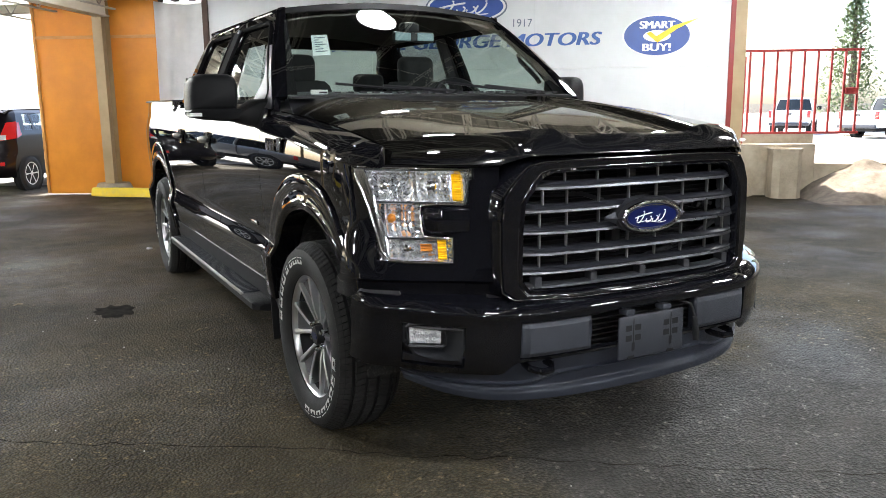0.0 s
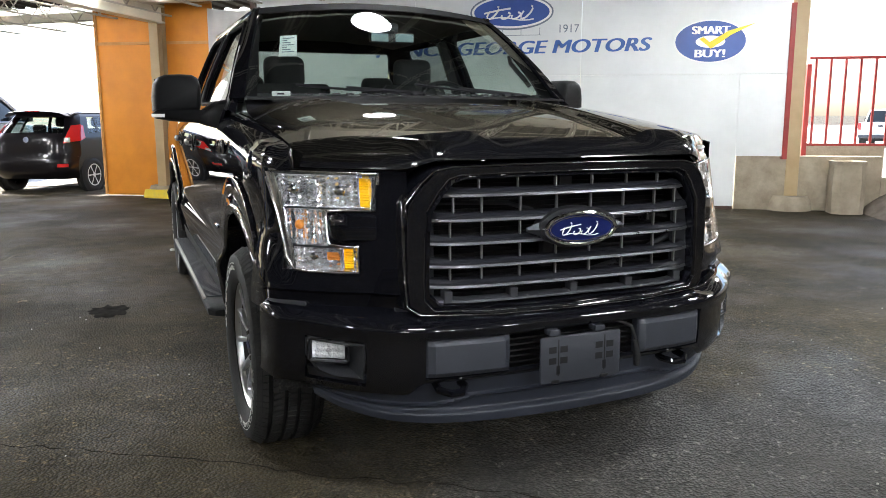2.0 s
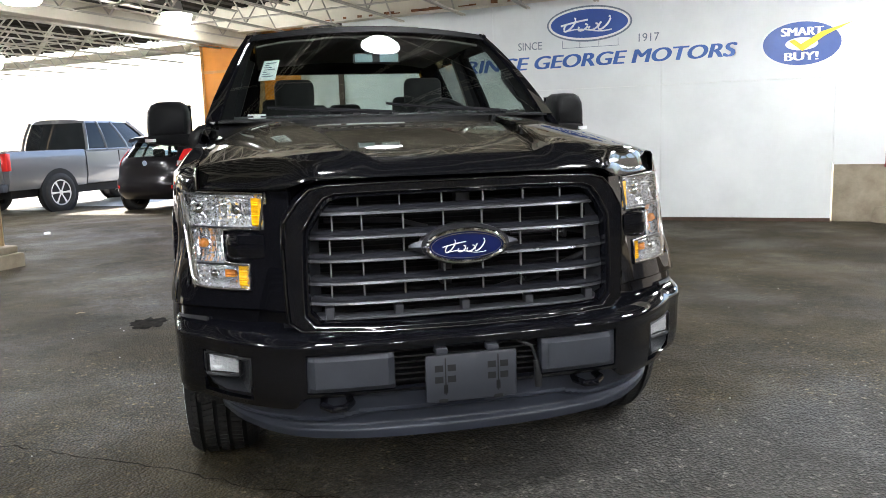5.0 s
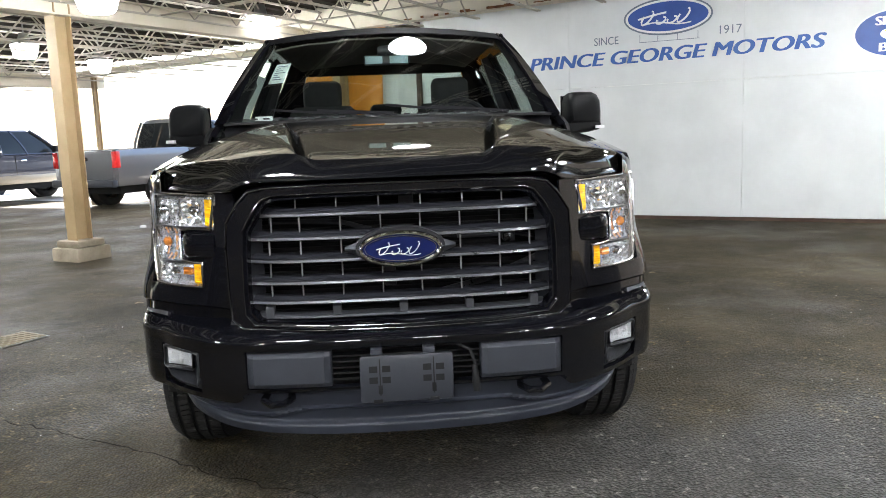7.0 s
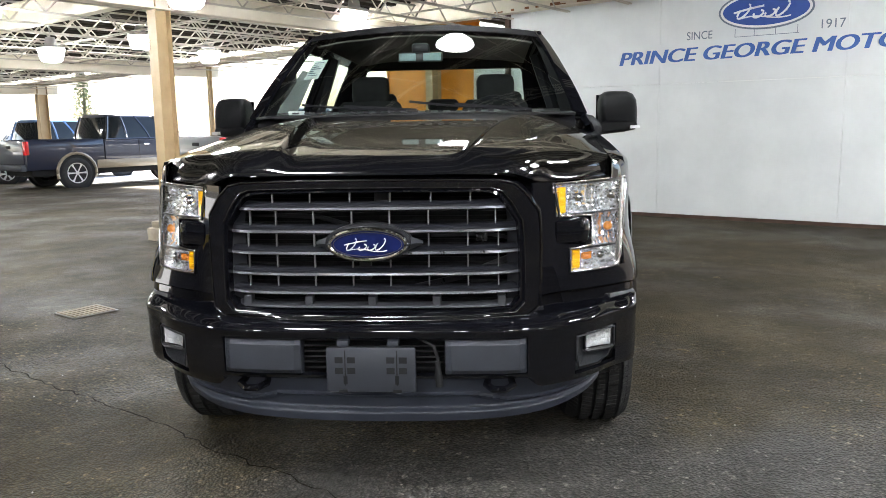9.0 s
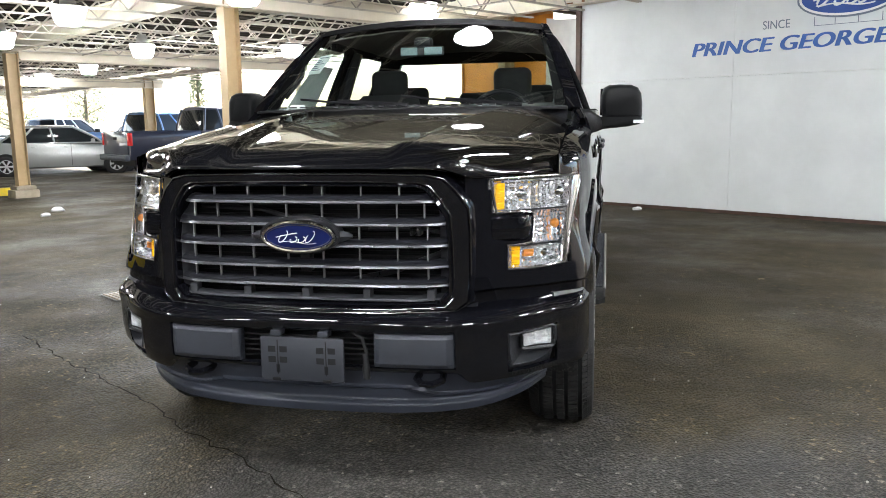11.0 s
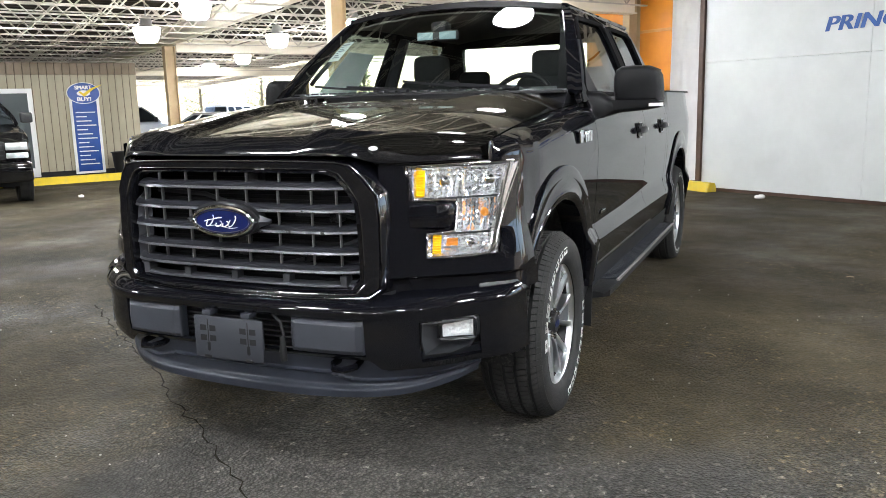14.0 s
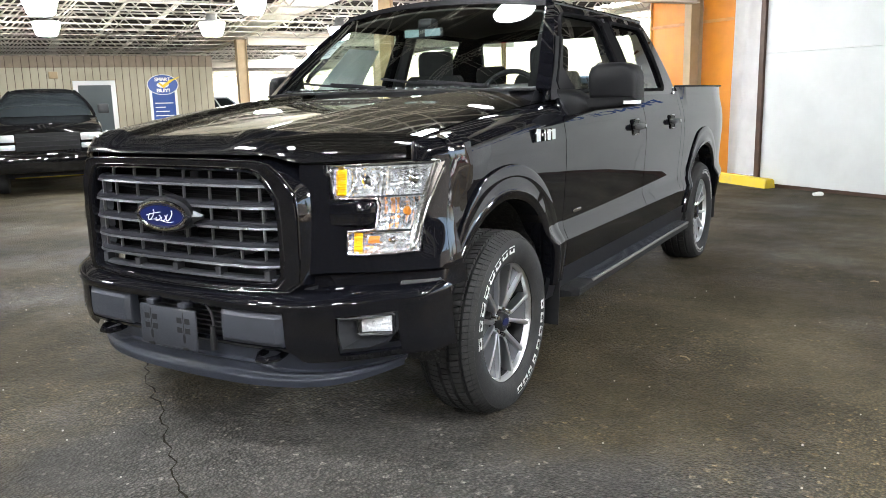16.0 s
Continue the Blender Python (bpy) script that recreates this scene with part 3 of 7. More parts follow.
# unseen walls, added to block the sky and darken reflections in the paint
for name, args, m in (("unseen_wall_behind_boards", (-4.3, -4.15, 8.75, 18.0, -0.3, 3.4), "unseen wall added behind the orange boards to darken reflections"), ("unseen_wall_south", (-34.0, 12.4, -16.2, -16.0, -0.4, 4.0), "unseen dark wall added to keep sky glare off the truck"), ("unseen_wall_east", (12.2, 12.4, -16.0, 20.0, -0.5, 4.0), "unseen dark wall added to keep sky glare off the truck")):
    solid(name, nbox(*args), BLOCKER_WALL, BMAT, m, "wall", kind="structure", smooth=0)


# ---- lamps ----
def bowl_lamp(m, label="white glowing bowl lamp hung under the joists"):
    lp = thing("bowl_lamp", m, label, "lamp", "bowl lamps")
    part("bowl", revolve(bmesh.new(), [(0.0, -0.15), (0.13, -0.15), (0.16, -0.12), (0.2, 0.02), (0.205, 0.06), (0.0, 0.06)], seg=20), LAMP_GLASS, lp)
    part("cap", revolve(bmesh.new(), [(0.21, 0.06), (0.21, 0.075), (0.1, 0.1), (0.07, 0.24), (0.0, 0.24)], seg=20), LAMP_CAP, lp)
    part("stem", tube(bmesh.new(), [(0, 0, 0.24), (0, 0, 0.5)], 0.012, 6), LAMP_CAP, lp)
    return lp


first = bowl_lamp(at_b(-6.04, 6.37, 3.0))
for u, n, z in ((-4.4, 2.15, 2.65), (-7.59, 1.69, 2.7), (-9.94, 1.63, 2.58), (-10.9, -0.78, 2.63), (-7.6, -0.93, 2.62), (-10.63, 4.1, 2.6), (-9.99, 5.33, 2.84), (-10.2, 6.9, 2.7), (-16.5, 5.6, 2.64), (-21.0, 6.2, 2.66)):
    copy_thing(first, at_b(u, n, z))
# all but the first are unseen lamps, added to brighten floor and truck
for u, n in ((-24.0, 3.0), (0.3, -2.2), (3.6, -1.6), (2.0, 4.6), (0.6, -6.6), (4.6, -6.4), (8.4, -2.0), (-2.6, -4.8), (2.2, -4.5), (3.1, 0.9), (3.6, 5.7), (8.6, -8.0), (4.6, 2.4), (5.6, -4.4), (0.5, -11.0)):
    copy_thing(first, at_b(u, n, roof_z(u) - 0.64))
copy_thing(first, at_b(-0.65, 1.43, roof_z(-0.65) - 0.64) @ Matrix.Diagonal((0.85, 0.85, 0.45, 1.0)))

# ---- materials of the truck ----
def paint_material(name, base, dust=0.0, dust_colour=(0.2, 0.17, 0.12)):
    m = material(name, base, 0.4, coat=1.0, spec=0.0)
    nt = m.node_tree
    N, L = nt.nodes, nt.links
    p = N["Principled BSDF"]
    p.inputs["Coat Roughness"].default_value, p.inputs["Coat IOR"].default_value = 0.012, 1.55
    if dust:
        co = N.new("ShaderNodeTexCoord").outputs["Object"]
        a, b = N.new("ShaderNodeTexNoise"), N.new("ShaderNodeTexNoise")
        a.inputs["Scale"].default_value, a.inputs["Detail"].default_value = 260.0, 3.0
        b.inputs["Scale"].default_value, b.inputs["Detail"].default_value = 2.2, 4.0
        L.new(co, a.inputs["Vector"])
        L.new(co, b.inputs["Vector"])
        mul, rng = N.new("ShaderNodeMath"), N.new("ShaderNodeMapRange")
        mul.operation = "MULTIPLY"
        rng.inputs["From Min"].default_value, rng.inputs["From Max"].default_value = 0.08, 0.45
        rng.inputs["To Max"].default_value = dust
        L.new(a.outputs["Fac"], mul.inputs[0])
        L.new(b.outputs["Fac"], mul.inputs[1])
        L.new(mul.outputs["Value"], rng.inputs["Value"])
        geo, sep, flat, lay = N.new("ShaderNodeNewGeometry"), N.new("ShaderNodeSeparateXYZ"), N.new("ShaderNodeMapRange"), N.new("ShaderNodeMath")
        L.new(geo.outputs["Normal"], sep.inputs["Vector"])
        flat.inputs["From Min"].default_value, flat.inputs["From Max"].default_value = 0.935, 0.985
        L.new(sep.outputs["Z"], flat.inputs["Value"])
        lay.operation = "MULTIPLY"
        L.new(flat.outputs["Result"], lay.inputs[0])
        L.new(rng.outputs["Result"], lay.inputs[1])
        mx = N.new("ShaderNodeMix")
        mx.data_type = "RGBA"
        mx.inputs["A"].default_value, mx.inputs["B"].default_value = (*base, 1), (*dust_colour, 1)
        L.new(lay.outputs["Value"], mx.inputs["Factor"])
        L.new(mx.outputs["Result"], p.inputs["Base Color"])
        r2 = N.new("ShaderNodeMapRange")
        r2.inputs["To Min"].default_value, r2.inputs["To Max"].default_value = 0.015, 0.05
        L.new(b.outputs["Fac"], r2.inputs["Value"])
        L.new(r2.outputs["Result"], p.inputs["Coat Roughness"])
    return m


def glass_material(name, tint, gloss=0.02, blend=1.5):
    m = bpy.data.materials.new(name)
    m.use_nodes = True
    nt = m.node_tree
    nt.nodes.remove(nt.nodes["Principled BSDF"])
    t, g, mx, lw, pw, fr = (nt.nodes.new(k) for k in ("ShaderNodeBsdfTransparent", "ShaderNodeBsdfGlossy", "ShaderNodeMixShader", "ShaderNodeLayerWeight", "ShaderNodeMath", "ShaderNodeMath"))
    t.inputs["Color"].default_value = (*tint, 1)
    g.inputs["Roughness"].default_value = gloss
    f0 = 2 * ((blend - 1) / (blend + 1)) ** 2
    lw.inputs["Blend"].default_value = 0.5
    pw.operation, fr.operation = "POWER", "MULTIPLY_ADD"
    pw.inputs[1].default_value = 4.5
    fr.inputs[1].default_value, fr.inputs[2].default_value = 1 - f0, f0
    nt.links.new(lw.outputs["Facing"], pw.inputs[0])
    nt.links.new(pw.outputs["Value"], fr.inputs[0])
    nt.links.new(fr.outputs["Value"], mx.inputs["Fac"])
    nt.links.new(t.outputs["BSDF"], mx.inputs[1])
    nt.links.new(g.outputs["BSDF"], mx.inputs[2])
    nt.links.new(mx.outputs["Shader"], nt.nodes["Material Output"].inputs["Surface"])
    return m


PAINT = paint_material("black_paint", (0.0042, 0.0044, 0.0062))
SHIELD = paint_material("smoked_shield", (0.004, 0.0042, 0.0055))
SHIELD.node_tree.nodes["Principled BSDF"].inputs["Coat Roughness"].default_value = 0.1
HOOD_PAINT = paint_material("black_paint_dusty", (0.0045, 0.0043, 0.004), dust=0.6, dust_colour=(0.28, 0.245, 0.185))
CHROME = material("chrome", (0.82, 0.83, 0.85), 0.07, metal=1.0)
REFLECTOR = material("reflector", (0.95, 0.95, 0.97), 0.13, metal=0.82, bump=0.25, bump_scale=22)
BEZEL = material("lamp_bezel", (0.7, 0.71, 0.73), 0.12, metal=1.0)
LENS = glass_material("clear_lens", (0.96, 0.97, 0.98), 0.01, 1.45)
AMBER = material("amber", (0.95, 0.5, 0.008), 0.2, coat=0.6)
AMBER_BULB = material("amber_bulb", (0.55, 0.19, 0.03), 0.2, coat=0.6)
SATIN = material("satin_grille", (0.11, 0.113, 0.12), 0.32, metal=0.9, rough_vary=0.06, scale=12)
BAR_PAINT = material("grille_bar_paint", (0.011, 0.0115, 0.015), 0.42, spec=0.16, rough_vary=0.06, scale=14, bump=0.05, bump_scale=500)
CHEEK = material("cheek_satin", (0.075, 0.078, 0.088), 0.36, metal=0.6, rough_vary=0.06, scale=10, bump=0.08, bump_scale=600)
RIDGE_GLINT = material("ridge_glint", (0.15, 0.155, 0.165), 0.16, metal=1.0)
FOG_BOWL = material("fog_bowl", (0.93, 0.93, 0.95), 0.22, metal=0.35, bump=0.8, bump_scale=90)
DARK = material("dark_void", (0.006, 0.006, 0.007), 0.75)
PLATE_GREY = material("plate_plastic", (0.032, 0.035, 0.044), 0.42, bump=0.2, bump_scale=900)
TRAY = material("fog_tray", (0.014, 0.015, 0.018), 0.4, bump=0.2, bump_scale=700)
FIN = material("fin_steel", (0.4, 0.41, 0.42), 0.35, metal=0.9)
GREY_PLASTIC = material("grey_plastic", (0.028, 0.031, 0.04), 0.42, bump=0.25, bump_scale=900, vary=(0.036, 0.04, 0.051), scale=8)
VALANCE_MAT = material("valance_plastic", (0.022, 0.0255, 0.037), 0.36, bump=0.2, bump_scale=700, vary=(0.03, 0.035, 0.049), scale=5, rough_vary=0.08)
BADGE_BLUE = material("badge_blue", (0.004, 0.009, 0.062), 0.35, spec=0.25)
RUBBER = material("rubber", (0.011, 0.0115, 0.0125), 0.7, vary=(0.02, 0.0195, 0.019), scale=14, bump=0.2, bump_scale=160)
TREAD_MAT = material("tread_rubber", (0.018, 0.0178, 0.0178), 0.8, vary=(0.028, 0.0275, 0.027), scale=10, bump=0.3, bump_scale=120)
TYRE_WHITE = material("tyre_white", (0.72, 0.72, 0.7), 0.6)
ALLOY = material("machined_alloy", (0.68, 0.69, 0.71), 0.32, metal=1.0, rough_vary=0.05, scale=20)
ALLOY_DARK = material("alloy_pocket", (0.012, 0.012, 0.013), 0.5, metal=0.3)
ALLOY_GREY = material("alloy_grey", (0.25, 0.255, 0.265), 0.4, metal=0.25)
SPOKE_PAINT = material("spoke_paint", (0.1, 0.103, 0.11), 0.42, metal=0.3)
LINER = material("wheel_liner", (0.02, 0.02, 0.02), 0.95, vary=(0.07, 0.068, 0.064), scale=60, bump=0.6, bump_scale=200, mix=(0.5, 0.7))
GLASS = glass_material("car_glass", (0.72, 0.8, 0.76), 0.01, 1.5)
GLASS_DARK = glass_material("tinted_glass", (0.42, 0.46, 0.45), 0.01, 1.5)
SEAT = material("seat_cloth", (0.007, 0.0075, 0.0085), 0.9, vary=(0.011, 0.0115, 0.0125), scale=20, bump=0.3, bump_scale=300)
TRIM_BLACK = material("trim_black", (0.012, 0.0123, 0.015), 0.38)
FRIT = material("black_frit", (0.006, 0.006, 0.007), 0.8, spec=0.08)
HEADLINER = material("headliner", (0.12, 0.115, 0.105), 0.95)
PAPER = material("paper", (0.72, 0.78, 0.76), 0.7, vary=(0.6, 0.7, 0.68), scale=9)
MIRROR = material("mirror", (0.75, 0.8, 0.85), 0.03, metal=1.0)
TAIL_RED = material("tail_red", (0.5, 0.012, 0.015), 0.2, coat=0.8)

# ---- the black pickup ----
truck = thing("pickup_truck", Matrix(), "glossy black four-door pickup truck parked on the paving", "truck")


def panel(fn, S, V, hole=None, thick=0.0):
    """A bent panel over the lists S and V, with the cells for which hole(s, v) holds left out."""
    bm = bmesh.new()
    vs = [[bm.verts.new(fn(s, v)) for v in V] for s in S]
    for i in range(len(S) - 1):
        for j in range(len(V) - 1):
            if hole and hole((S[i] + S[i + 1]) / 2, (V[j] + V[j + 1]) / 2):
                continue
            bm.faces.new((vs[i][j], vs[i + 1][j], vs[i + 1][j + 1], vs[i][j + 1]))
    bmesh.ops.delete(bm, geom=[v for v in bm.verts if not v.link_faces], context="VERTS")
    bmesh.ops.remove_doubles(bm, verts=bm.verts[:], dist=1e-5)
    if thick:
        bmesh.ops.recalc_face_normals(bm, faces=bm.faces[:])
        bmesh.ops.solidify(bm, geom=bm.faces[:], thickness=thick)
    return bm


def steps_of(*marks, step=0.03):
    out = []
    for a, b in zip(marks, marks[1:]):
        n = max(1, round(abs(b - a) / step))
        out += [a + (b - a) * k / n for k in range(n)]
    return out + [marks[-1]]


def both(name, build, mat, parent, label=""):
    """The same part on both sides."""
    bm = build()
    other = mirrored(bm)
    return part(name, bm, mat, parent, label), part(name, other, mat, parent, label)


GY = [(0.0, -0.962), (0.3, -0.953), (0.5, -0.925), (0.6, -0.885)]
HX = [(0.56, -0.858), (0.62, -0.806), (0.68, -0.754), (0.76, -0.698), (0.84, -0.632), (0.9, -0.5715), (0.935, -0.505), (0.957, -0.435), (0.97, -0.33)]
BX = [(0.0, -0.975), (0.3, -0.972), (0.5, -0.955), (0.62, -0.915), (0.72, -0.855), (0.8, -0.787), (0.87, -0.707), (0.91, -0.672), (0.942, -0.643), (0.966, -0.604), (0.979, -0.55), (0.986, -0.48)]


def grille_y(x):
    return spline(GY, abs(x))


def lamp_y(x, z):
    lean = 0.1 + 0.15 * min(max((abs(x) - 0.64) / 0.29, 0.0), 1.0)
    return spline(HX, abs(x)) + lean * (z - 0.97)


def ease(t):
    t = min(max(t, 0.0), 1.0)
    return t * t * (3 - 2 * t)


HOOD_Y = [(-0.97, 1.165), (-0.945, 1.192), (-0.9, 1.216), (-0.84, 1.23), (-0.75, 1.248), (-0.55, 1.279), (-0.2, 1.325), (0.2, 1.363), (0.62, 1.392)]
HOOD_F = [(0.0, -0.955), (0.45, -0.925), (0.54, -0.885), (0.62, -0.805), (0.7, -0.732), (0.78, -0.652), (0.865, -0.545)]


def hood_z(x, y):
    a = abs(x)
    z = spline(HOOD_Y, y)
    ridge = 0.295 + 0.19 * min(max((y + 0.85) / 1.35, 0), 1.1)
    z += 0.031 * ease((a - ridge) / 0.05) - 0.012
    return z - 0.091 * (a / 0.865) ** 4


def hood_low(x):
    """Height of the hood's front edge: over the grille in the middle, over the lamps outside."""
    k = min(max((abs(x) - 0.47) / 0.13, 0.0), 1.0)
    return 1.170 - 0.033 * k * k * (3 - 2 * k)


def hood_point(x, v, lift=0.0):
    y0 = spline(HOOD_F, abs(x))
    y1 = 0.60 + 0.06 * (abs(x) / 0.865) ** 2
    if v < 0.1:
        t = v / 0.1 * math.pi / 2
        y = y0 + 0.055 * (1 - math.cos(t))
        z = hood_low(x) + (hood_z(x, y0 + 0.055) - hood_low(x)) * math.sin(t)
        return (x, y - 0.8 * lift, z + 0.6 * lift)
    y = y0 + 0.055 + (y1 - y0 - 0.055) * (v - 0.1) / 0.9
    return (x, y - 0.4 * lift, hood_z(x, y) + lift)


HS = steps_of(-0.862, -0.6, -0.3, 0.0, 0.3, 0.6, 0.862, step=0.015)
hood = part("hood", panel(hood_point, HS, [0.1 * k / 6 for k in range(6)] + [0.1 + 0.9 * k / 44 for k in range(45)], thick=0.012), HOOD_PAINT, truck, "dusty black hood with raised shoulders", 50)
SHIELD_TOP = [(0.0, 1.236), (0.25, 1.236), (0.285, 1.239), (0.345, 1.259), (0.42, 1.258), (0.55, 1.248), (0.605, 1.237), (0.655, 1.208), (0.7, 1.198), (0.78, 1.198), (0.85, 1.194)]


def shield_point(x, v):
    """The upright shield before the hood's edge, bent back towards its top."""
    y0, z0 = spline(HOOD_F, abs(x)) - 0.012, hood_low(x) + 0.004
    z1 = spline(SHIELD_TOP, abs(x))
    return (x, y0 + 0.018 * v + 0.075 * v ** 2.2, z0 + (z1 - z0) * v)


deflector = part("hood_deflector", panel(shield_point, steps_of(-0.845, 0.0, 0.845, step=0.02), [k / 14 for k in range(15)], thick=0.005), SHIELD, truck, "smoked black hood deflector", 60)
part("maker_mark", oval_mesh(0.565, 1.195, 0.016, 0.007, 0.006, -0.882), SIGN_WHITE, deflector)

# grille surround: a wide gloss ring with chamfered corners
OUT = [(0.0, 1.163), (0.25, 1.162), (0.45, 1.157), (0.505, 1.145), (0.545, 1.105), (0.588, 1.04), (0.595, 0.95), (0.594, 0.8), (0.588, 0.7), (0.55, 0.672), (0.3, 0.664), (0.0, 0.662)]
INN = [(0.0, 1.122), (0.25, 1.121), (0.41, 1.117), (0.445, 1.105), (0.475, 1.07), (0.512, 1.01), (0.519, 0.93), (0.522, 0.8), (0.52, 0.735), (0.49, 0.702), (0.3, 0.694), (0.0, 0.692)]


def loop_of(half):
    return half + [(-x, z) for x, z in half[-2:0:-1]]


def ring_loft(rings):
    bm = bmesh.new()
    rows = [[bm.verts.new(p) for p in r] for r in rings]
    n = len(rows[0])
    for A, C in zip(rows, rows[1:]):
        for i in range(n):
            bm.faces.new((A[i], A[(i + 1) % n], C[(i + 1) % n], C[i]))
    return bm


def grown(half, d):
    c = (0.0, 0.92)
    return [(x * (1 + d / 0.55), c[1] + (z - c[1]) * (1 + d / 0.25)) for x, z in half]


def face_ring(half, dy):
    return [(x, grille_y(x) + dy, z) for x, z in loop_of(half)]


grille = part("grille", ring_loft([face_ring(grown(OUT, 0.004), 0.12), face_ring(OUT, 0.02), face_ring(grown(OUT, -0.012), -0.008), face_ring(grown(INN, 0.01), -0.004), face_ring(INN, 0.01), face_ring(grown(INN, -0.004), 0.09)]), PAINT, truck, "gloss black grille surround with satin bars", 35)
part("inner_rim", ring_loft([face_ring(grown(INN, 0.004), 0.004), face_ring(grown(INN, -0.006), 0.0), face_ring(grown(INN, -0.014), 0.018), face_ring(grown(INN, -0.014), 0.06)]), PAINT, grille, "", 35)


# ridges of the gloss surround; paler metal stands in for their lamp highlights
for ring_of, grow, dy, r in ((OUT, -0.006, -0.003, 0.0035), (INN, 0.012, -0.002, 0.003)):
    part("ridge", tube(bmesh.new(), face_ring(grown(ring_of, grow), dy), r, 8, closed=True), RIDGE_GLINT, grille, "ridge round the surround with its highlight in the colour")


def bar_mesh(half_w, z, h=0.0155, depth=0.034, y0=0.006):
    rings = []
    for k in range(25):
        x = -half_w + 2 * half_w * k / 24
        e = max(0.0, (abs(x) - half_w + 0.12) / 0.12)
        y = grille_y(x) + y0 + 0.025 * e * e
        hh = h * (1 + 0.25 * e)
        rings.append([(x, y + dy * depth, z + dz * hh) for dy, dz in ((0.0, -0.25), (0.03, 0.25), (0.35, 0.75), (1.0, 0.9), (1.0, -0.7), (0.4, -0.75))])
    return loft(bmesh.new(), rings)


def face_strip(half_w, z, h=0.011, y0=0.0015):
    """The satin front edge of a bar, its highlight put into paler metal."""
    rings = []
    for k in range(25):
        x = -half_w + 2 * half_w * k / 24
        e = max(0.0, (abs(x) - half_w + 0.12) / 0.12)
        y = grille_y(x) + y0 + 0.025 * e * e
        rings.append([(x, y + dy, z + dz * h) for dy, dz in ((0.006, -0.85), (0.0, -0.6), (0.003, 0.6), (0.012, 0.8), (0.014, -0.8))])
    return loft(bmesh.new(), rings)


for z, w in ((1.066, 0.486), (0.987, 0.51), (0.912, 0.513), (0.838, 0.514), (0.772, 0.514)):
    bar = part("grille_bar", bar_mesh(w, z, 0.019, 0.04), BAR_PAINT, grille, "", 30)
    part("front_strip", face_strip(w, z - 0.006, 0.0066), SATIN, bar, "satin grey front edge with its highlight in the colour", 30)


def cheek():
    """The satin plate at the side of the opening, turned in towards the radiator, with a scoop behind each bar's end."""
    def f(v, z):
        x = 0.521 - 0.05 * v - 0.11 * max(0.0, z - 1.0)
        scoop = sum(math.exp(-((z - b) / 0.011) ** 2) for b in (1.066, 0.987, 0.912, 0.838, 0.772))
        return (x, grille_y(x) + 0.012 + 0.075 * v - 0.012 * scoop * v, z)
    return panel(f, [k / 8 for k in range(9)], steps_of(0.706, 1.09, step=0.009))


both("grille_cheek", cheek, CHEEK, grille, "satin grey side plate inside the grille")
low = bar_mesh(0.5, 0.716, 0.012, 0.04)
for x in (-0.45, -0.225, 0.0, 0.225, 0.45):
    box(low, x - 0.014, x + 0.014, grille_y(x) + 0.012, grille_y(x) + 0.05, 0.712, 0.752, 0.002, 1)
part("lower_bar", low, CHEEK, grille, "satin grey lower sill", 30)
for z0, z1, xs in ((1.078, 1.118, (-0.345, -0.21, -0.07, 0.07, 0.21, 0.345)), (1.0, 1.055, (-0.43, -0.335, -0.2, -0.066, 0.066, 0.2, 0.335, 0.43)), (0.924, 0.975, (-0.44, -0.335, -0.2, 0.2, 0.335, 0.44)),
                   (0.85, 0.9, (-0.44, -0.335, -0.2, -0.066, 0.066, 0.2, 0.335, 0.44)), (0.784, 0.827, (-0.44, -0.335, -0.2, -0.066, 0.066, 0.2, 0.335, 0.44))):
    for x in xs:
        part("fin", nbox(x - 0.0022, x + 0.0022, grille_y(x) + 0.022, grille_y(x) + 0.034, z0, z1), FIN, grille)
part("radiator", nbox(-0.56, 0.56, -0.74, -0.70, 0.5, 1.15), DARK, grille, "black radiator core behind the bars")
core = bmesh.new()
for k in range(26):
    box(core, -0.5, 0.5, -0.765, -0.745, 0.7 + k * 0.017, 0.706 + k * 0.017)
part("core_fin", core, DARK, grille)
bits = bmesh.new()
box(bits, 0.0, 0.05, -0.84, -0.79, 1.06, 1.13, 0.005)
box(bits, -0.06, -0.02, -0.84, -0.80, 0.79, 0.9, 0.004)
tube(bits, [(-0.45, -0.82, 1.03), (-0.2, -0.84, 1.02), (-0.1, -0.83, 0.99)], 0.009, 6)
tube(bits, [(0.2, -0.82, 0.95), (0.4, -0.83, 0.955), (0.47, -0.82, 0.94)], 0.008, 6)
tube(bits, [(0.1, -0.82, 0.75), (0.3, -0.84, 0.8), (0.48, -0.83, 0.87)], 0.012, 6)
box(bits, 0.36, 0.4, -0.85, -0.8, 0.93, 0.96, 0.004)
part("hose_and_latch", bits, SATIN, grille, "grey latch and hoses behind the grille")

emblem = part("emblem", oval_mesh(-0.003, 0.945, 0.148, 0.068, 0.05, -0.978), TRIM_BLACK, grille, "blue oval badge with a chrome rim")
part("rim", tube(bmesh.new(), [(-0.003 + 0.13 * math.cos(k * math.tau / 64), -0.99, 0.942 + 0.052 * math.sin(k * math.tau / 64)) for k in range(64)], 0.0075, 8, closed=True), CHROME, emblem, "bright chrome rim")
for sx in (-1, 1):
    part("wing", loft(bmesh.new(), [[(-0.003 + sx * x, -0.968 + d, 0.942 - h), (-0.003 + sx * x, -0.984 + d, 0.942), (-0.003 + sx * x, -0.968 + d, 0.942 + h)] for x, h, d in ((0.12, 0.03, 0.0), (0.155, 0.018, 0.008), (0.185, 0.006, 0.018))]), CHEEK, emblem)
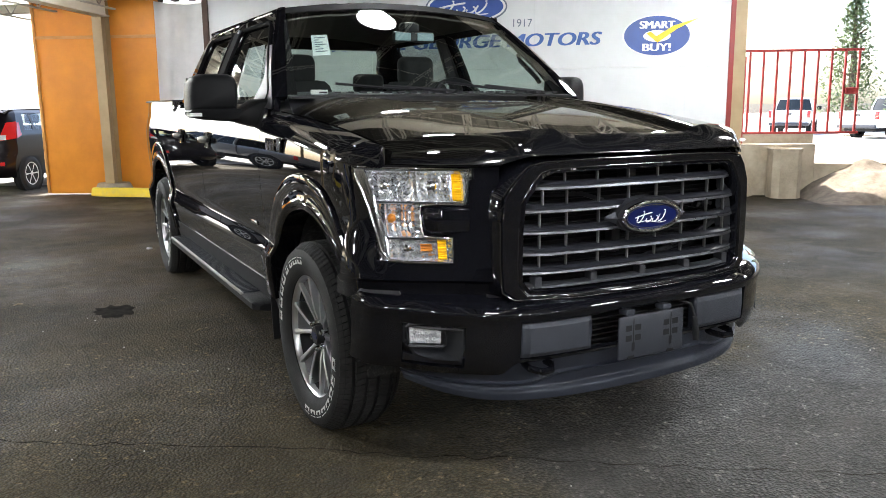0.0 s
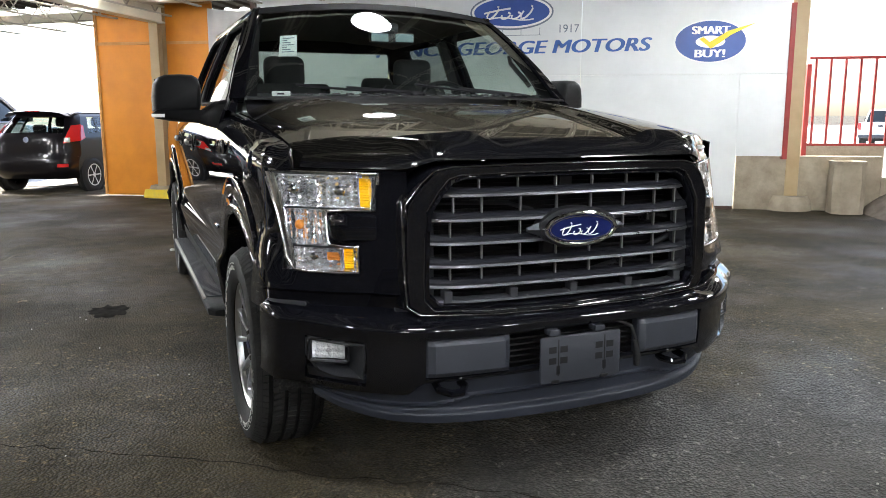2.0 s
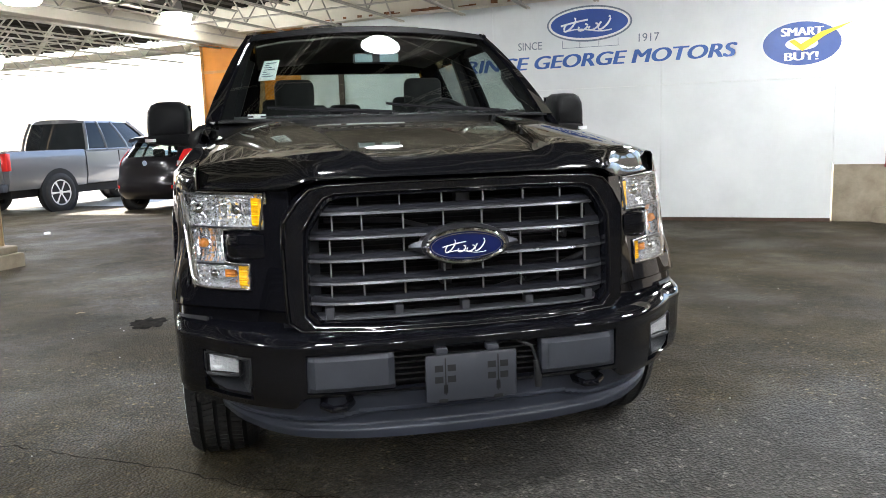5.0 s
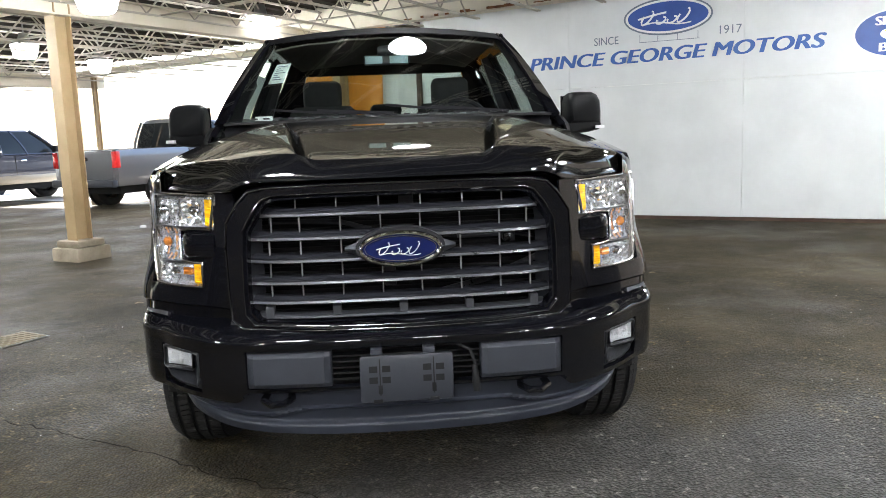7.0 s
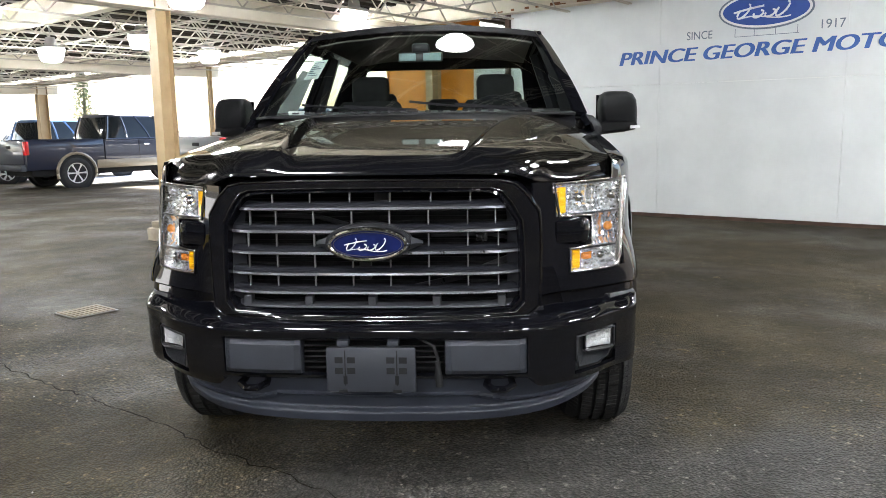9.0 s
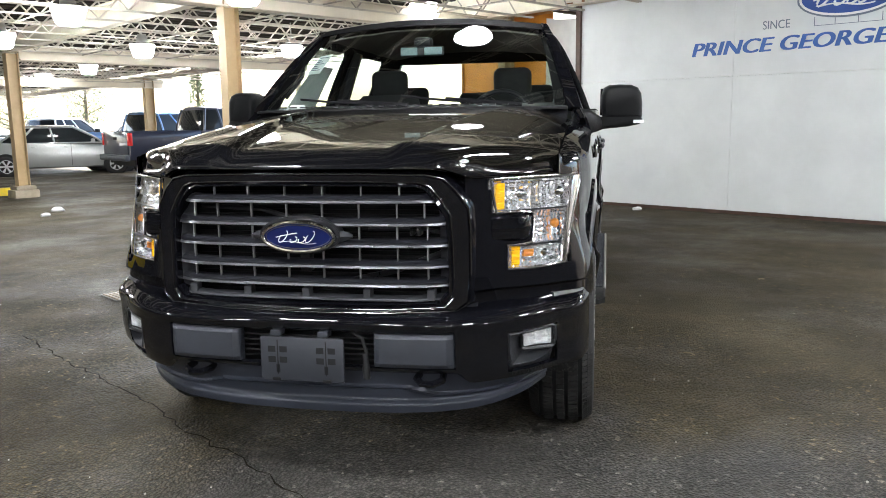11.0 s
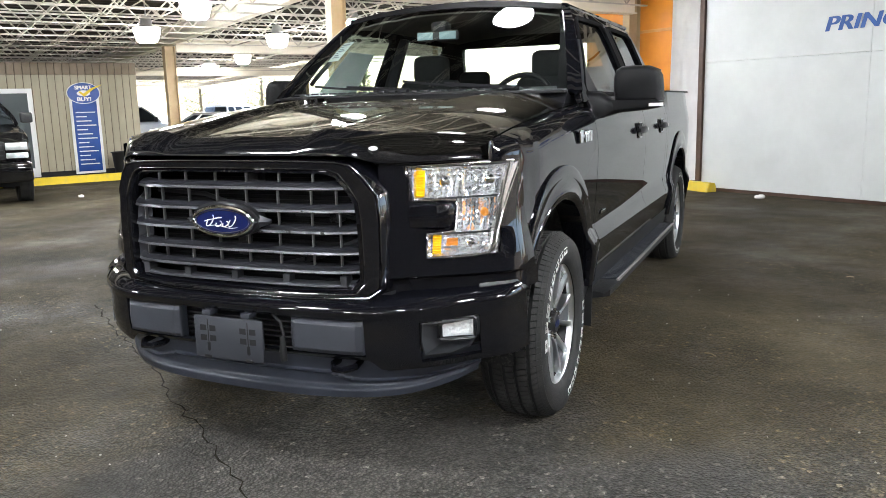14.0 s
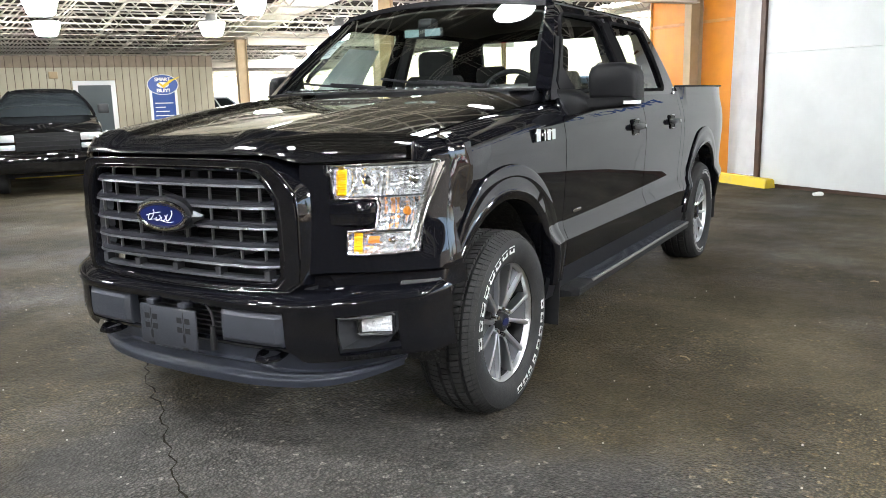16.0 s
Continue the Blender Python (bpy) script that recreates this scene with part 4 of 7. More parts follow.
part("field", oval_mesh(-0.003, 0.942, 0.127, 0.049, 0.01, -0.991), BADGE_BLUE, emblem)
part("inner_line", ring_mesh(-0.003, 0.942, 0.119, 0.042, 0.0022, -0.9935, -0.985), CHROME, emblem)
part("flourish", flourish(bmesh.new(), -0.003, 0.942, 0.13, 0.04, -0.993, 0.0019), SIGN_WHITE, emblem)

# ---- front corners: fascia with a C shaped lamp ----
LX = [0.562, 0.6, 0.634, 0.645, 0.66, 0.68, 0.7, 0.72, 0.745, 0.77, 0.785, 0.8, 0.83, 0.86, 0.89, 0.91, 0.925, 0.935] + [1 + k / 10 for k in range(1, 11)]
LZ = [0.66, 0.7, 0.724, 0.732, 0.738, 0.75, 0.77, 0.79, 0.805, 0.83, 0.86, 0.888, 0.9, 0.93, 0.96, 0.99, 1.005, 1.03, 1.06, 1.09, 1.115, 1.128, 1.134]


def lamp_outer(z):
    return 0.901 + 0.042 * max(0.0, (z - 0.82) / 0.31) ** 1.4


def in_lamp(x, z, g=0.0):
    """The C: an upper arm, a back and a lower arm."""
    outer = lamp_outer(z)
    if not (0.805 - g < z < 1.128 + g and x < outer + g):
        return False
    if z > 1.005 - g:
        return x > 0.655 - 0.02 * (z - 1.0) / 0.12 - g
    if z > 0.888 + g:
        return x > 0.785 - g
    return x > 0.7 - g


def corner_x(y, z):
    """Where the front's outline meets the fender at y."""
    lo, hi = 0.84, 0.97
    for _ in range(24):
        mid = (lo + hi) / 2
        lo, hi = (mid, hi) if lamp_y(mid, z) < y else (lo, mid)
    return lo


def swell(x, z):
    """The fascia swells outwards under the lamp to meet the wheel arch."""
    return 0.033 * ease((x - 0.885) / 0.055) * ease((0.96 - z) / 0.22)


def lamp_front(x, z):
    if x > 1:
        x = 0.935 + (x - 1) * (corner_x(-0.437, z) - 0.935)
    return (x + swell(x, z), lamp_y(x, z) + 0.035 * ease((0.738 - z) / 0.014), z)


both("front_fascia", lambda: panel(lamp_front, LX, LZ, lambda x, z: in_lamp(x, z), 0.01), PAINT, truck)
# the black bar that reaches into the C
def insert_bar():
    rings = []
    for k in range(9):
        x = 0.648 + 0.132 * k / 8
        y = lamp_y(0.648, 0.95) + 0.5 * (x - 0.648) + 0.03 * max(0.0, (k - 6) / 2) ** 2
        g = 0.006 * max(0.0, (k - 6) / 2)
        rings.append([(x, y + 0.07, 0.897 + g), (x, y + 0.012, 0.9 + g), (x, y - 0.003, 0.912 + g), (x, y - 0.006, 0.95), (x, y - 0.001, 0.986 - g), (x, y + 0.014, 0.997 - g), (x, y + 0.07, 1.0 - g)])
    return loft(bmesh.new(), rings)


both("lamp_insert", insert_bar, PAINT, truck, "gloss black bar across the headlight")


def lamp_outline():
    return [(0.64, 1.126), (0.74, 1.127), (0.84, 1.128), (0.93, 1.13), (0.939, 1.1), (0.93, 1.05), (0.918, 0.98), (0.907, 0.9), (0.902, 0.84), (0.885, 0.808), (0.84, 0.803), (0.76, 0.802), (0.7, 0.802), (0.7, 0.845), (0.7, 0.886),
            (0.75, 0.888), (0.78, 0.892), (0.786, 0.91), (0.786, 0.98), (0.78, 1.0), (0.75, 1.004), (0.7, 1.005), (0.66, 1.006), (0.652, 1.05)]


FX = steps_of(0.63, 0.655, 0.70, 0.785, 0.9, 0.955, step=0.012)
FZ = steps_of(0.8, 0.888, 1.005, 1.13, step=0.012)


def lamp_reflector():
    """Deep bowls with flutes: two wide ones in the upper arm, one in the back, one in the lower arm."""
    def dish(x, z, cx, cz, rx, rz, depth):
        return depth * max(0.0, 1 - ((x - cx) / rx) ** 2) * max(0.0, 1 - ((z - cz) / rz) ** 2) ** 0.5

    def f(x, z):
        if z > 1.005:
            d = max(dish(x, z, 0.735, 1.064, 0.075, 0.058, 0.06), dish(x, z, 0.865, 1.064, 0.07, 0.058, 0.06))
            d += 0.009 * abs(math.sin((x - 0.65) * 120)) + 0.004 * abs(math.sin(z * 160))
        elif z < 0.888:
            d = dish(x, z, 0.815, 0.846, 0.09, 0.042, 0.055)
            d += 0.007 * abs(math.sin((z - 0.8) * 150)) + 0.007 * abs(math.sin(x * 140))
        else:
            d = dish(x, z, 0.85, 0.946, 0.07, 0.06, 0.045) + 0.008 * abs(math.sin(x * 190)) + 0.003 * abs(math.sin(z * 130))
        return (x - 0.3 * d, lamp_y(x, z) + d + 0.008, z)
    return panel(f, steps_of(0.63, 0.655, 0.70, 0.785, 0.9, 0.955, step=0.005), steps_of(0.8, 0.888, 1.005, 1.13, step=0.006), lambda x, z: not in_lamp(x, z, 0.006))


def lamp_lens():
    return panel(lambda x, z: (x, lamp_y(x, z) - 0.006, z), FX, FZ, lambda x, z: not in_lamp(x, z, 0.004))


def lamp_bezel():
    pts = [(x, lamp_y(x, z) - 0.003, z) for x, z in lamp_outline()]
    return tube(bmesh.new(), pts, 0.0055, 8, closed=True)


def amber_block(x0, x1, z0, z1, d=0.012):
    return panel(lambda x, z: (x, lamp_y(x, z) + d + 0.003 * math.sin(z * 700), z), steps_of(x0, x1, step=0.006), steps_of(z0, z1, step=0.004), thick=0.01)


def bulb(x, z, r):
    return revolve(bmesh.new(), [(0.0, -r), (0.6 * r, -0.8 * r), (r, 0.0), (0.7 * r, 0.7 * r), (0.0, r)], axis="y", seg=14, centre=(x, lamp_y(x, z) + 0.03, z))


for side in (1, -1):
    def one(bm):
        return bm if side == 1 else mirrored(bm)
    lamp = part("headlight", one(lamp_bezel()), BEZEL, truck, "clear C-shaped headlight with amber corners", 60)
    part("reflector", one(lamp_reflector()), REFLECTOR, lamp, "", 25)
    ob = part("lens", one(lamp_lens()), LENS, lamp, "", 60)
    ob.visible_shadow = False
    part("upper_marker", one(amber_block(0.66, 0.684, 1.02, 1.108)), AMBER, lamp, "amber upper marker")
    part("lower_marker", one(amber_block(0.712, 0.738, 0.816, 0.88)), AMBER, lamp, "amber lower marker")
    part("side_bulb", one(bulb(0.855, 0.95, 0.017)), AMBER_BULB, lamp, "orange turn bulb")
    for za, zb, xa, xb in ((1.006, 1.012, 0.664, 0.9), (0.88, 0.887, 0.708, 0.9), (1.118, 1.125, 0.65, 0.92)):
        part("divider", one(panel(lambda x, z: (x, lamp_y(x, z) + 0.003, z), steps_of(xa, xb, step=0.02), [za, zb], thick=0.02)), TRIM_BLACK, lamp)
    for bx, bz, br in ((0.735, 1.064, 0.02), (0.865, 1.064, 0.02), (0.82, 0.846, 0.015)):
        part("bulb_cap", one(bulb(bx, bz, br)), CHROME, lamp)
    part("amber_glow", one(amber_block(0.752, 0.785, 0.838, 0.864, 0.02)), AMBER_BULB, lamp)
    part("outer_edge", one(panel(lambda s, z: (lamp_outer(z) - 0.022 * s, lamp_y(lamp_outer(z) - 0.022 * s, z) - 0.007 + 0.009 * s * s, z), [0, 0.33, 0.66, 1.0], steps_of(0.812, 1.122, step=0.02), thick=0.006)), BEZEL, lamp, "bright outer lamp edge")

# ---- bumper ----
BV = [(0.452, 0.03), (0.462, 0.008), (0.475, 0.0), (0.52, -0.006), (0.575, -0.008), (0.61, -0.012), (0.632, -0.02), (0.648, -0.012), (0.662, 0.012), (0.676, 0.05), (0.68, 0.09)]


def bump_point(x, z):
    a = abs(x)
    drop = 0.037 * ease((a - 0.53) / 0.06) * max(0.0, (0.475 - z) / 0.023)
    return (x, spline(BX, a) + spline(BV, z), z + 0.012 * max(0, a - 0.6) / 0.35 - drop)


def bumper_hole(x, z):
    a = abs(x)
    return (a < 0.54 and 0.475 < z < 0.61) or (0.712 < a < 0.876 and 0.462 < z < 0.59)


BXS = steps_of(0, 0.25, 0.54, 0.712, 0.876, 0.985, step=0.02)
BXS = [-x for x in BXS[:0:-1]] + BXS
BZS = [0.452, 0.462, 0.475, 0.5, 0.53, 0.56, 0.59, 0.61, 0.622, 0.632, 0.64, 0.648, 0.656, 0.662, 0.67, 0.676, 0.68]
bumper = part("front_bumper", panel(bump_point, BXS, BZS, bumper_hole, 0.014), PAINT, truck, "gloss black front bumper", 35)
part("upper_step", panel(lambda x, v: (x, spline(BX, abs(x)) + 0.075 + 0.05 * v, 0.676 + 0.022 * v + 0.012 * max(0, abs(x) - 0.6) / 0.35), steps_of(-0.6, 0.6, step=0.04), [0, 0.5, 1.0], thick=0.01), TRIM_BLACK, bumper)
both("end_cap", lambda: panel(lambda x, v: (x, spline(BX, x) + 0.052 + 0.012 * v, 0.682 + 0.016 * v), steps_of(0.86, 0.985, step=0.014), [0, 0.5, 1.0], thick=0.012), TRIM_BLACK, bumper)
part("inner_void", nbox(-0.56, 0.56, -0.86, -0.84, 0.45, 0.66), DARK, bumper)
slats = bmesh.new()
for k in range(6):
    box(slats, -0.26, 0.26, -0.93, -0.88, 0.487 + k * 0.02, 0.493 + k * 0.02)
part("air_slats", slats, BLACK_PLASTIC, bumper)


def pad():
    """A raised pad with a wide chamfer all round."""
    rings = []
    for x, e in [(0.252, 0.02), (0.256, 0.012), (0.276, 0.0)] + [(0.276 + 0.236 * k / 8, 0.0) for k in range(1, 8)] + [(0.512, 0.0), (0.532, 0.012), (0.537, 0.02)]:
        y = spline(BX, x) - 0.014
        rings.append([(x, y + 0.05, 0.476), (x, y + max(0.014, e), 0.48), (x, y + e, 0.496), (x, y - 0.003 + e, 0.54), (x, y + e, 0.586), (x, y + max(0.014, e), 0.602), (x, y + 0.05, 0.606)])
    return loft(bmesh.new(), rings)


for ob in both("bumper_pad", pad, GREY_PLASTIC, bumper, "textured dark grey bumper pad"):
    ob.data.set_sharp_from_angle(angle=radians(12))


def fog_recess():
    """The open tray behind the bumper face that holds the fog lamp."""
    rings = []
    for d, g in ((0.004, 0.0), (0.0, 0.006), (0.045, 0.02), (0.07, 0.03)):
        ring = []
        for x, z in ((0.714 + g, 0.585 - g), (0.795, 0.588 - g), (0.874 - g, 0.586 - g), (0.876 - g, 0.53), (0.845 - g, 0.478 + g), (0.80, 0.464 + g), (0.722 + g, 0.464 + g), (0.713 + g, 0.52)):
            ring.append((x, spline(BX, x) - 0.006 + d, z + 0.004))
        rings.append(ring)
    bm = loft(bmesh.new(), rings, caps=False)
    bm.faces.new([v for v in bm.verts[-8:]])
    return bm


both("fog_bezel", fog_recess, TRAY, bumper, "grey fog lamp bezel")
for side in (1, -1):
    def one(bm):
        return bm if side == 1 else mirrored(bm)

    def fog(x0, x1, z0, z1, d, w=0.0):
        return panel(lambda x, z: (x, -0.776 + 0.6 * (x - 0.752) + d - w * math.sin(math.pi * (x - x0) / (x1 - x0)) + (0.004 * abs(math.sin(x * 110)) + 0.004 * abs(math.sin(z * 130)) if w < 0 else 0), z), steps_of(x0, x1, step=0.006), steps_of(z0, z1, step=0.006), thick=0.006)
    f = part("fog_lamp", one(fog(0.752, 0.862, 0.514, 0.592, 0.012)), TRIM_BLACK, bumper, "clear rectangular fog lamp")
    rim_pts = [(0.758, 0.513), (0.856, 0.513), (0.864, 0.521), (0.864, 0.585), (0.856, 0.593), (0.758, 0.593), (0.75, 0.585), (0.75, 0.521)]
    part("fog_rim", one(tube(bmesh.new(), [(x, -0.776 + 0.6 * (x - 0.752) - 0.014, z) for x, z in rim_pts], 0.007, 6, closed=True)), TRIM_BLACK, f, "black rounded lamp frame")
    part("fog_reflector", one(fog(0.76, 0.854, 0.522, 0.584, -0.012, -0.006)), FOG_BOWL, f, "", 25)
    part("fog_lens", one(fog(0.758, 0.856, 0.52, 0.586, -0.018)), LENS, f).visible_shadow = False

VX = [(0.0, -0.93), (0.3, -0.925), (0.5, -0.9), (0.62, -0.855), (0.72, -0.79), (0.8, -0.71), (0.85, -0.62)]


def valance_point(x, v):
    a = abs(x)
    z1, z0 = 0.462, 0.283 + 0.02 * (a / 0.6) ** 2 + 0.02 * max(0, (a - 0.6) / 0.2) ** 2
    z = z1 + (z0 - z1) * v
    lip = 1 / (1 + math.exp(-(v - 0.78) / 0.02))
    crease = 0.45 + 0.18 * min(1, max(0, (a - 0.35) / 0.12))
    bulge = 0.024 * lip + 0.013 * math.exp(-((v - crease) / 0.03) ** 2)
    return (x * (1 - 0.03 * v), spline(VX, a) + 0.012 + 0.03 * v - bulge, z)


part("valance", panel(valance_point, steps_of(-0.85, 0.85, step=0.025), [k / 40 for k in range(41)], thick=0.012), VALANCE_MAT, truck, "matt grey lower valance", 30)


def hook():
    return tube(bmesh.new(), [(0.405, -0.86, 0.44), (0.395, -0.93, 0.43), (0.42, -0.965, 0.424), (0.46, -0.968, 0.424), (0.49, -0.935, 0.43), (0.48, -0.86, 0.44)], 0.013, 8)


both("tow_hook", hook, PAINT, truck, "black tow hook")

plate = part("plate_bracket", nbox(-0.158, 0.155, -1.012, -1.0, 0.425, 0.587, 0.008), PLATE_GREY, truck, "empty grey licence plate bracket")
for cx in (-0.092, 0.088):
    for dx in (-0.035, 0.008):
        for dz in (0.008, -0.03):
            part("slot", nbox(cx + dx, cx + dx + 0.028, -1.0125, -1.004, 0.522 + dz, 0.544 + dz), DARK, plate)
    part("slot", nbox(cx - 0.006, cx + 0.008, -1.0125, -1.004, 0.455, 0.485), DARK, plate)
    part("slit", nbox(cx - 0.001, cx + 0.003, -1.0125, -1.004, 0.45, 0.575), DARK, plate)
for cx in (-0.1, 0.09):
    part("clip", nbox(cx - 0.016, cx + 0.016, -1.0135, -1.004, 0.424, 0.437, 0.002, 1), BLACK_PLASTIC, plate)
for cx in (-0.1, 0.075):
    part("tab", nbox(cx - 0.02, cx + 0.02, -1.005, -0.96, 0.587, 0.607, 0.003), GREY_PLASTIC, plate)
cord = tube(bmesh.new(), [(0.1, -0.93, 0.6), (0.17, -0.965, 0.604), (0.215, -0.985, 0.585), (0.23, -0.99, 0.54), (0.232, -0.995, 0.5)], 0.006, 8)
tube(cord, [(0.228, -0.995, 0.535), (0.232, -1.0, 0.48), (0.234, -1.0, 0.445)], [0.01, 0.014, 0.012], 10)
part("heater_cord", cord, BLACK_PLASTIC, truck, "hanging black block heater plug")

# ---- sides ----
SIDE = [(0.36, 0.945), (0.44, 0.965), (0.5, 0.974), (0.56, 0.984), (0.63, 0.996), (0.645, 0.996), (0.70, 0.972), (0.735, 0.966), (0.85, 0.974), (1.0, 0.984), (1.1, 0.986), (1.16, 0.982), (1.22, 0.972), (1.28, 0.955), (1.36, 0.925)]
ARCH_R, ARCH_Z = 0.515, 0.42


def side_x(y, z):
    k = 1.0 - 0.009 * max(0.0, (0.25 - y) / 0.75) ** 1.6 - 0.03 * max(0.0, (y - 4.1) / 0.45) ** 2
    return spline(SIDE, z) * k


def arch_low(y, c, sill):
    d = ARCH_R ** 2 - (y - c) ** 2
    return max(sill, ARCH_Z + math.sqrt(d)) if d > 0 else sill


def arch_marks(c, a, b):
    out = [c + ARCH_R * math.sin(math.radians(t)) for t in range(-90, 91, 6)]
    return sorted({round(y, 4) for y in [a, b] + [y for y in out if a < y < b] + steps_of(a, b, step=0.045)})


def fender_point(y, v):
    low = arch_low(y, 0.0, 0.5)
    top = hood_z(0.865, max(y, -0.57))
    crown = [(0.99, top - 0.10), (0.968, top - 0.05), (0.93, top - 0.018), (0.868, top - 0.003)]
    if v <= 1:
        z = low + (top - 0.15 - low) * v
        x = side_x(y, z)
        if y < -0.25:
            x += (min(x, corner_x(y, z) + swell(0.95, z)) - x) * ease((-0.25 - y) / 0.15)
        return (x, y, z)
    k = (v - 1) * len(crown)
    i = min(int(k + 1e-6), len(crown))
    x, z = (side_x(y, top - 0.15), top - 0.15) if i == 0 else crown[i - 1]
    x = min(x, side_x(y, z))
    if y < -0.25 and x > 0.87:
        x += (min(x, corner_x(y, z)) - x) * ease((-0.25 - y) / 0.15)
    return (x, y, z)


FV = [k / 14 for k in range(15)] + [1.25, 1.5, 1.75, 2.0]
both("front_fender", lambda: panel(fender_point, arch_marks(0.0, -0.44, 0.655), FV, thick=0.008), PAINT, truck)


def fender_nose():
    """The curved corner between hood edge, lamp and fender."""
    rows = []
    for k in range(13):
        y = -0.575 + 0.14 * k / 12
        top = hood_z(0.865, y)
        row = []
        for w, z in ((1.0, 1.134), (1.0, max(1.139, top - 0.05)), (0.9, max(1.15, top - 0.032)), (0.71, top - 0.018), (0.35, top - 0.008), (0.0, top - 0.003)):
            row.append((0.868 + w * max(0.0, min(corner_x(y, z), 0.968) - 0.868), y, z))
        rows.append(row)
    return loft(bmesh.new(), rows, closed=False)


both("fender_corner", fender_nose, PAINT, truck)


def flare(c, a0, a1):
    """The rolled lip round a wheel opening."""
    def build():
        rings = []
        for k in range(41):
            a = math.radians(a0 + (a1 - a0) * k / 40)
            ca, sa = math.cos(a), math.sin(a)
            ring = []
            deg = math.degrees(a)
            w = 0.14 - 0.085 * min(max((deg - 112) / 30, 0), 1) - 0.02 * min(max((30 - deg) / 28, 0), 1)
            for r, dx in ((-0.012, -0.09), (-0.012, 0.012), (0.0, 0.022), (0.022, 0.024), (0.034, 0.014), (0.4 * w + 0.03, 0.013), (w - 0.014, 0.015), (w - 0.004, 0.01), (w, -0.012)):
                r += ARCH_R
                y, z = c + r * ca, ARCH_Z + r * sa
                ring.append((side_x(y, z) + dx, y, z))
            rings.append(ring)
        return loft(bmesh.new(), rings, closed=False)
    return build


both("wheel_flare", flare(0.0, 149, 2), PAINT, truck, "black wheel arch moulding")
both("wheel_flare", flare(3.683, 178, 2), PAINT, truck, "black wheel arch moulding")


def wheel_house(c):
    def build():
        bm = bmesh.new()
        rows = []
        for k in range(21):
            a = math.pi * (1.05 - 1.1 * k / 20)
            rows.append([bm.verts.new((x, c + (ARCH_R - 0.01) * math.cos(a), ARCH_Z + (ARCH_R - 0.01) * math.sin(a))) for x in (0.93, 0.55)])
        for A, C in zip(rows, rows[1:]):
            bm.faces.new((A[0], A[1], C[1], C[0]))
        bm.faces.new([r[1] for r in rows])
        return bm
    return build


both("wheel_house", wheel_house(0.0), LINER, truck)
both("wheel_house", wheel_house(3.683), LINER, truck)


def door_panel(y0, y1, low):
    return lambda: panel(lambda y, z: (side_x(y, z), y, z), steps_of(y0, y1, step=0.06), steps_of(low, 0.62, 0.645, 0.70, 0.735, 1.34, step=0.04), thick=0.012)


doors = {}
for tag, y0, y1 in (("front_door", 0.661, 2.028), ("rear_door", 2.034, 2.925)):
    doors[tag] = both(tag, door_panel(y0, y1, 0.5), PAINT, truck)
both("rear_door_edge", lambda: panel(lambda y, z: (side_x(y, z), y, z), steps_of(2.93, 3.025, step=0.03), steps_of(0.5, 1.36, step=0.05), thick=0.012), PAINT, truck)
both("rocker_panel", lambda: panel(lambda y, z: (side_x(y, z) - 0.006, y, z), steps_of(0.5, 3.2, step=0.1), steps_of(0.36, 0.5, step=0.03), thick=0.02), TRIM_BLACK, truck)


def cab_x(z):
    return spline([(1.33, 0.936), (1.385, 0.908), (1.5, 0.866), (1.7, 0.777), (1.8, 0.725), (1.862, 0.684)], z)


def bed_point(y, v):
    low = arch_low(y, 3.683, 0.5)
    z = low + (1.39 - low) * v
    x = side_x(y, min(z, 1.28)) if z < 1.28 else side_x(y, 1.28) - 0.1 * (z - 1.28)
    if z > 1.28 and y < 3.2:
        x += (min(x, cab_x(max(z, 1.33))) - x) * ease((3.2 - y) / 0.16) * ease((z - 1.28) / 0.06)
    return (x, y, z)


both("bed_side", lambda: panel(bed_point, arch_marks(3.683, 3.03, 4.55), [k / 18 for k in range(19)], thick=0.012), PAINT, truck)
both("bed_rail_cap", lambda: nbox(0.86, 0.945, 3.17, 4.5, 1.389, 1.403, 0.005), BLACK_PLASTIC, truck)
part("tailgate", nbox(-0.9, 0.9, 4.5, 4.57, 0.62, 1.4, 0.02), PAINT, truck)
part("bed_floor", nbox(-0.88, 0.88, 3.03, 4.52, 0.8, 0.84), BLACK_PLASTIC, truck)
part("bulkhead", nbox(-0.9, 0.9, 3.015, 3.06, 0.8, 1.384), PAINT, truck)
part("rear_bumper", nbox(-0.9, 0.9, 4.55, 4.7, 0.5, 0.68, 0.03), PAINT, truck)
both("tail_light", lambda: nbox(0.84, 0.906, 4.53, 4.585, 0.95, 1.36, 0.015), TAIL_RED, truck)
part("chassis", nbox(-0.62, 0.62, -0.6, 4.5, 0.42, 0.6), DARK, truck)
part("engine_block", nbox(-0.54, 0.54, -0.68, 0.5, 0.45, 1.1), DARK, truck)
axle = tube(bmesh.new(), [(-0.75, 0, 0.4), (0.75, 0, 0.4)], 0.05, 8)
tube(axle, [(-0.75, 3.683, 0.4), (0.75, 3.683, 0.4)], 0.06, 8)
part("axles", axle, DARK, truck)

# ---- greenhouse ----
def cab_front(z):
    return 0.64 + (z - 1.385) * 1.16


def cab_rear(z):
    return 3.04 - (z - 1.385) * 0.4


def cab_point(s, z):
    """Along the cab's side: 0 the windscreen, 1 and 2 the front window, 3 and 4 the rear window, 5 the cab's back."""
    marks = (cab_front(z), cab_front(z) + 0.085, 1.82, 2.0, 2.72, cab_rear(z))
    k = min(int(s), 4)
    y = marks[k] + (marks[k + 1] - marks[k]) * (s - k)
    return (cab_x(z) - 0.012 * ((y - 1.8) / 1.1) ** 2, y, z)


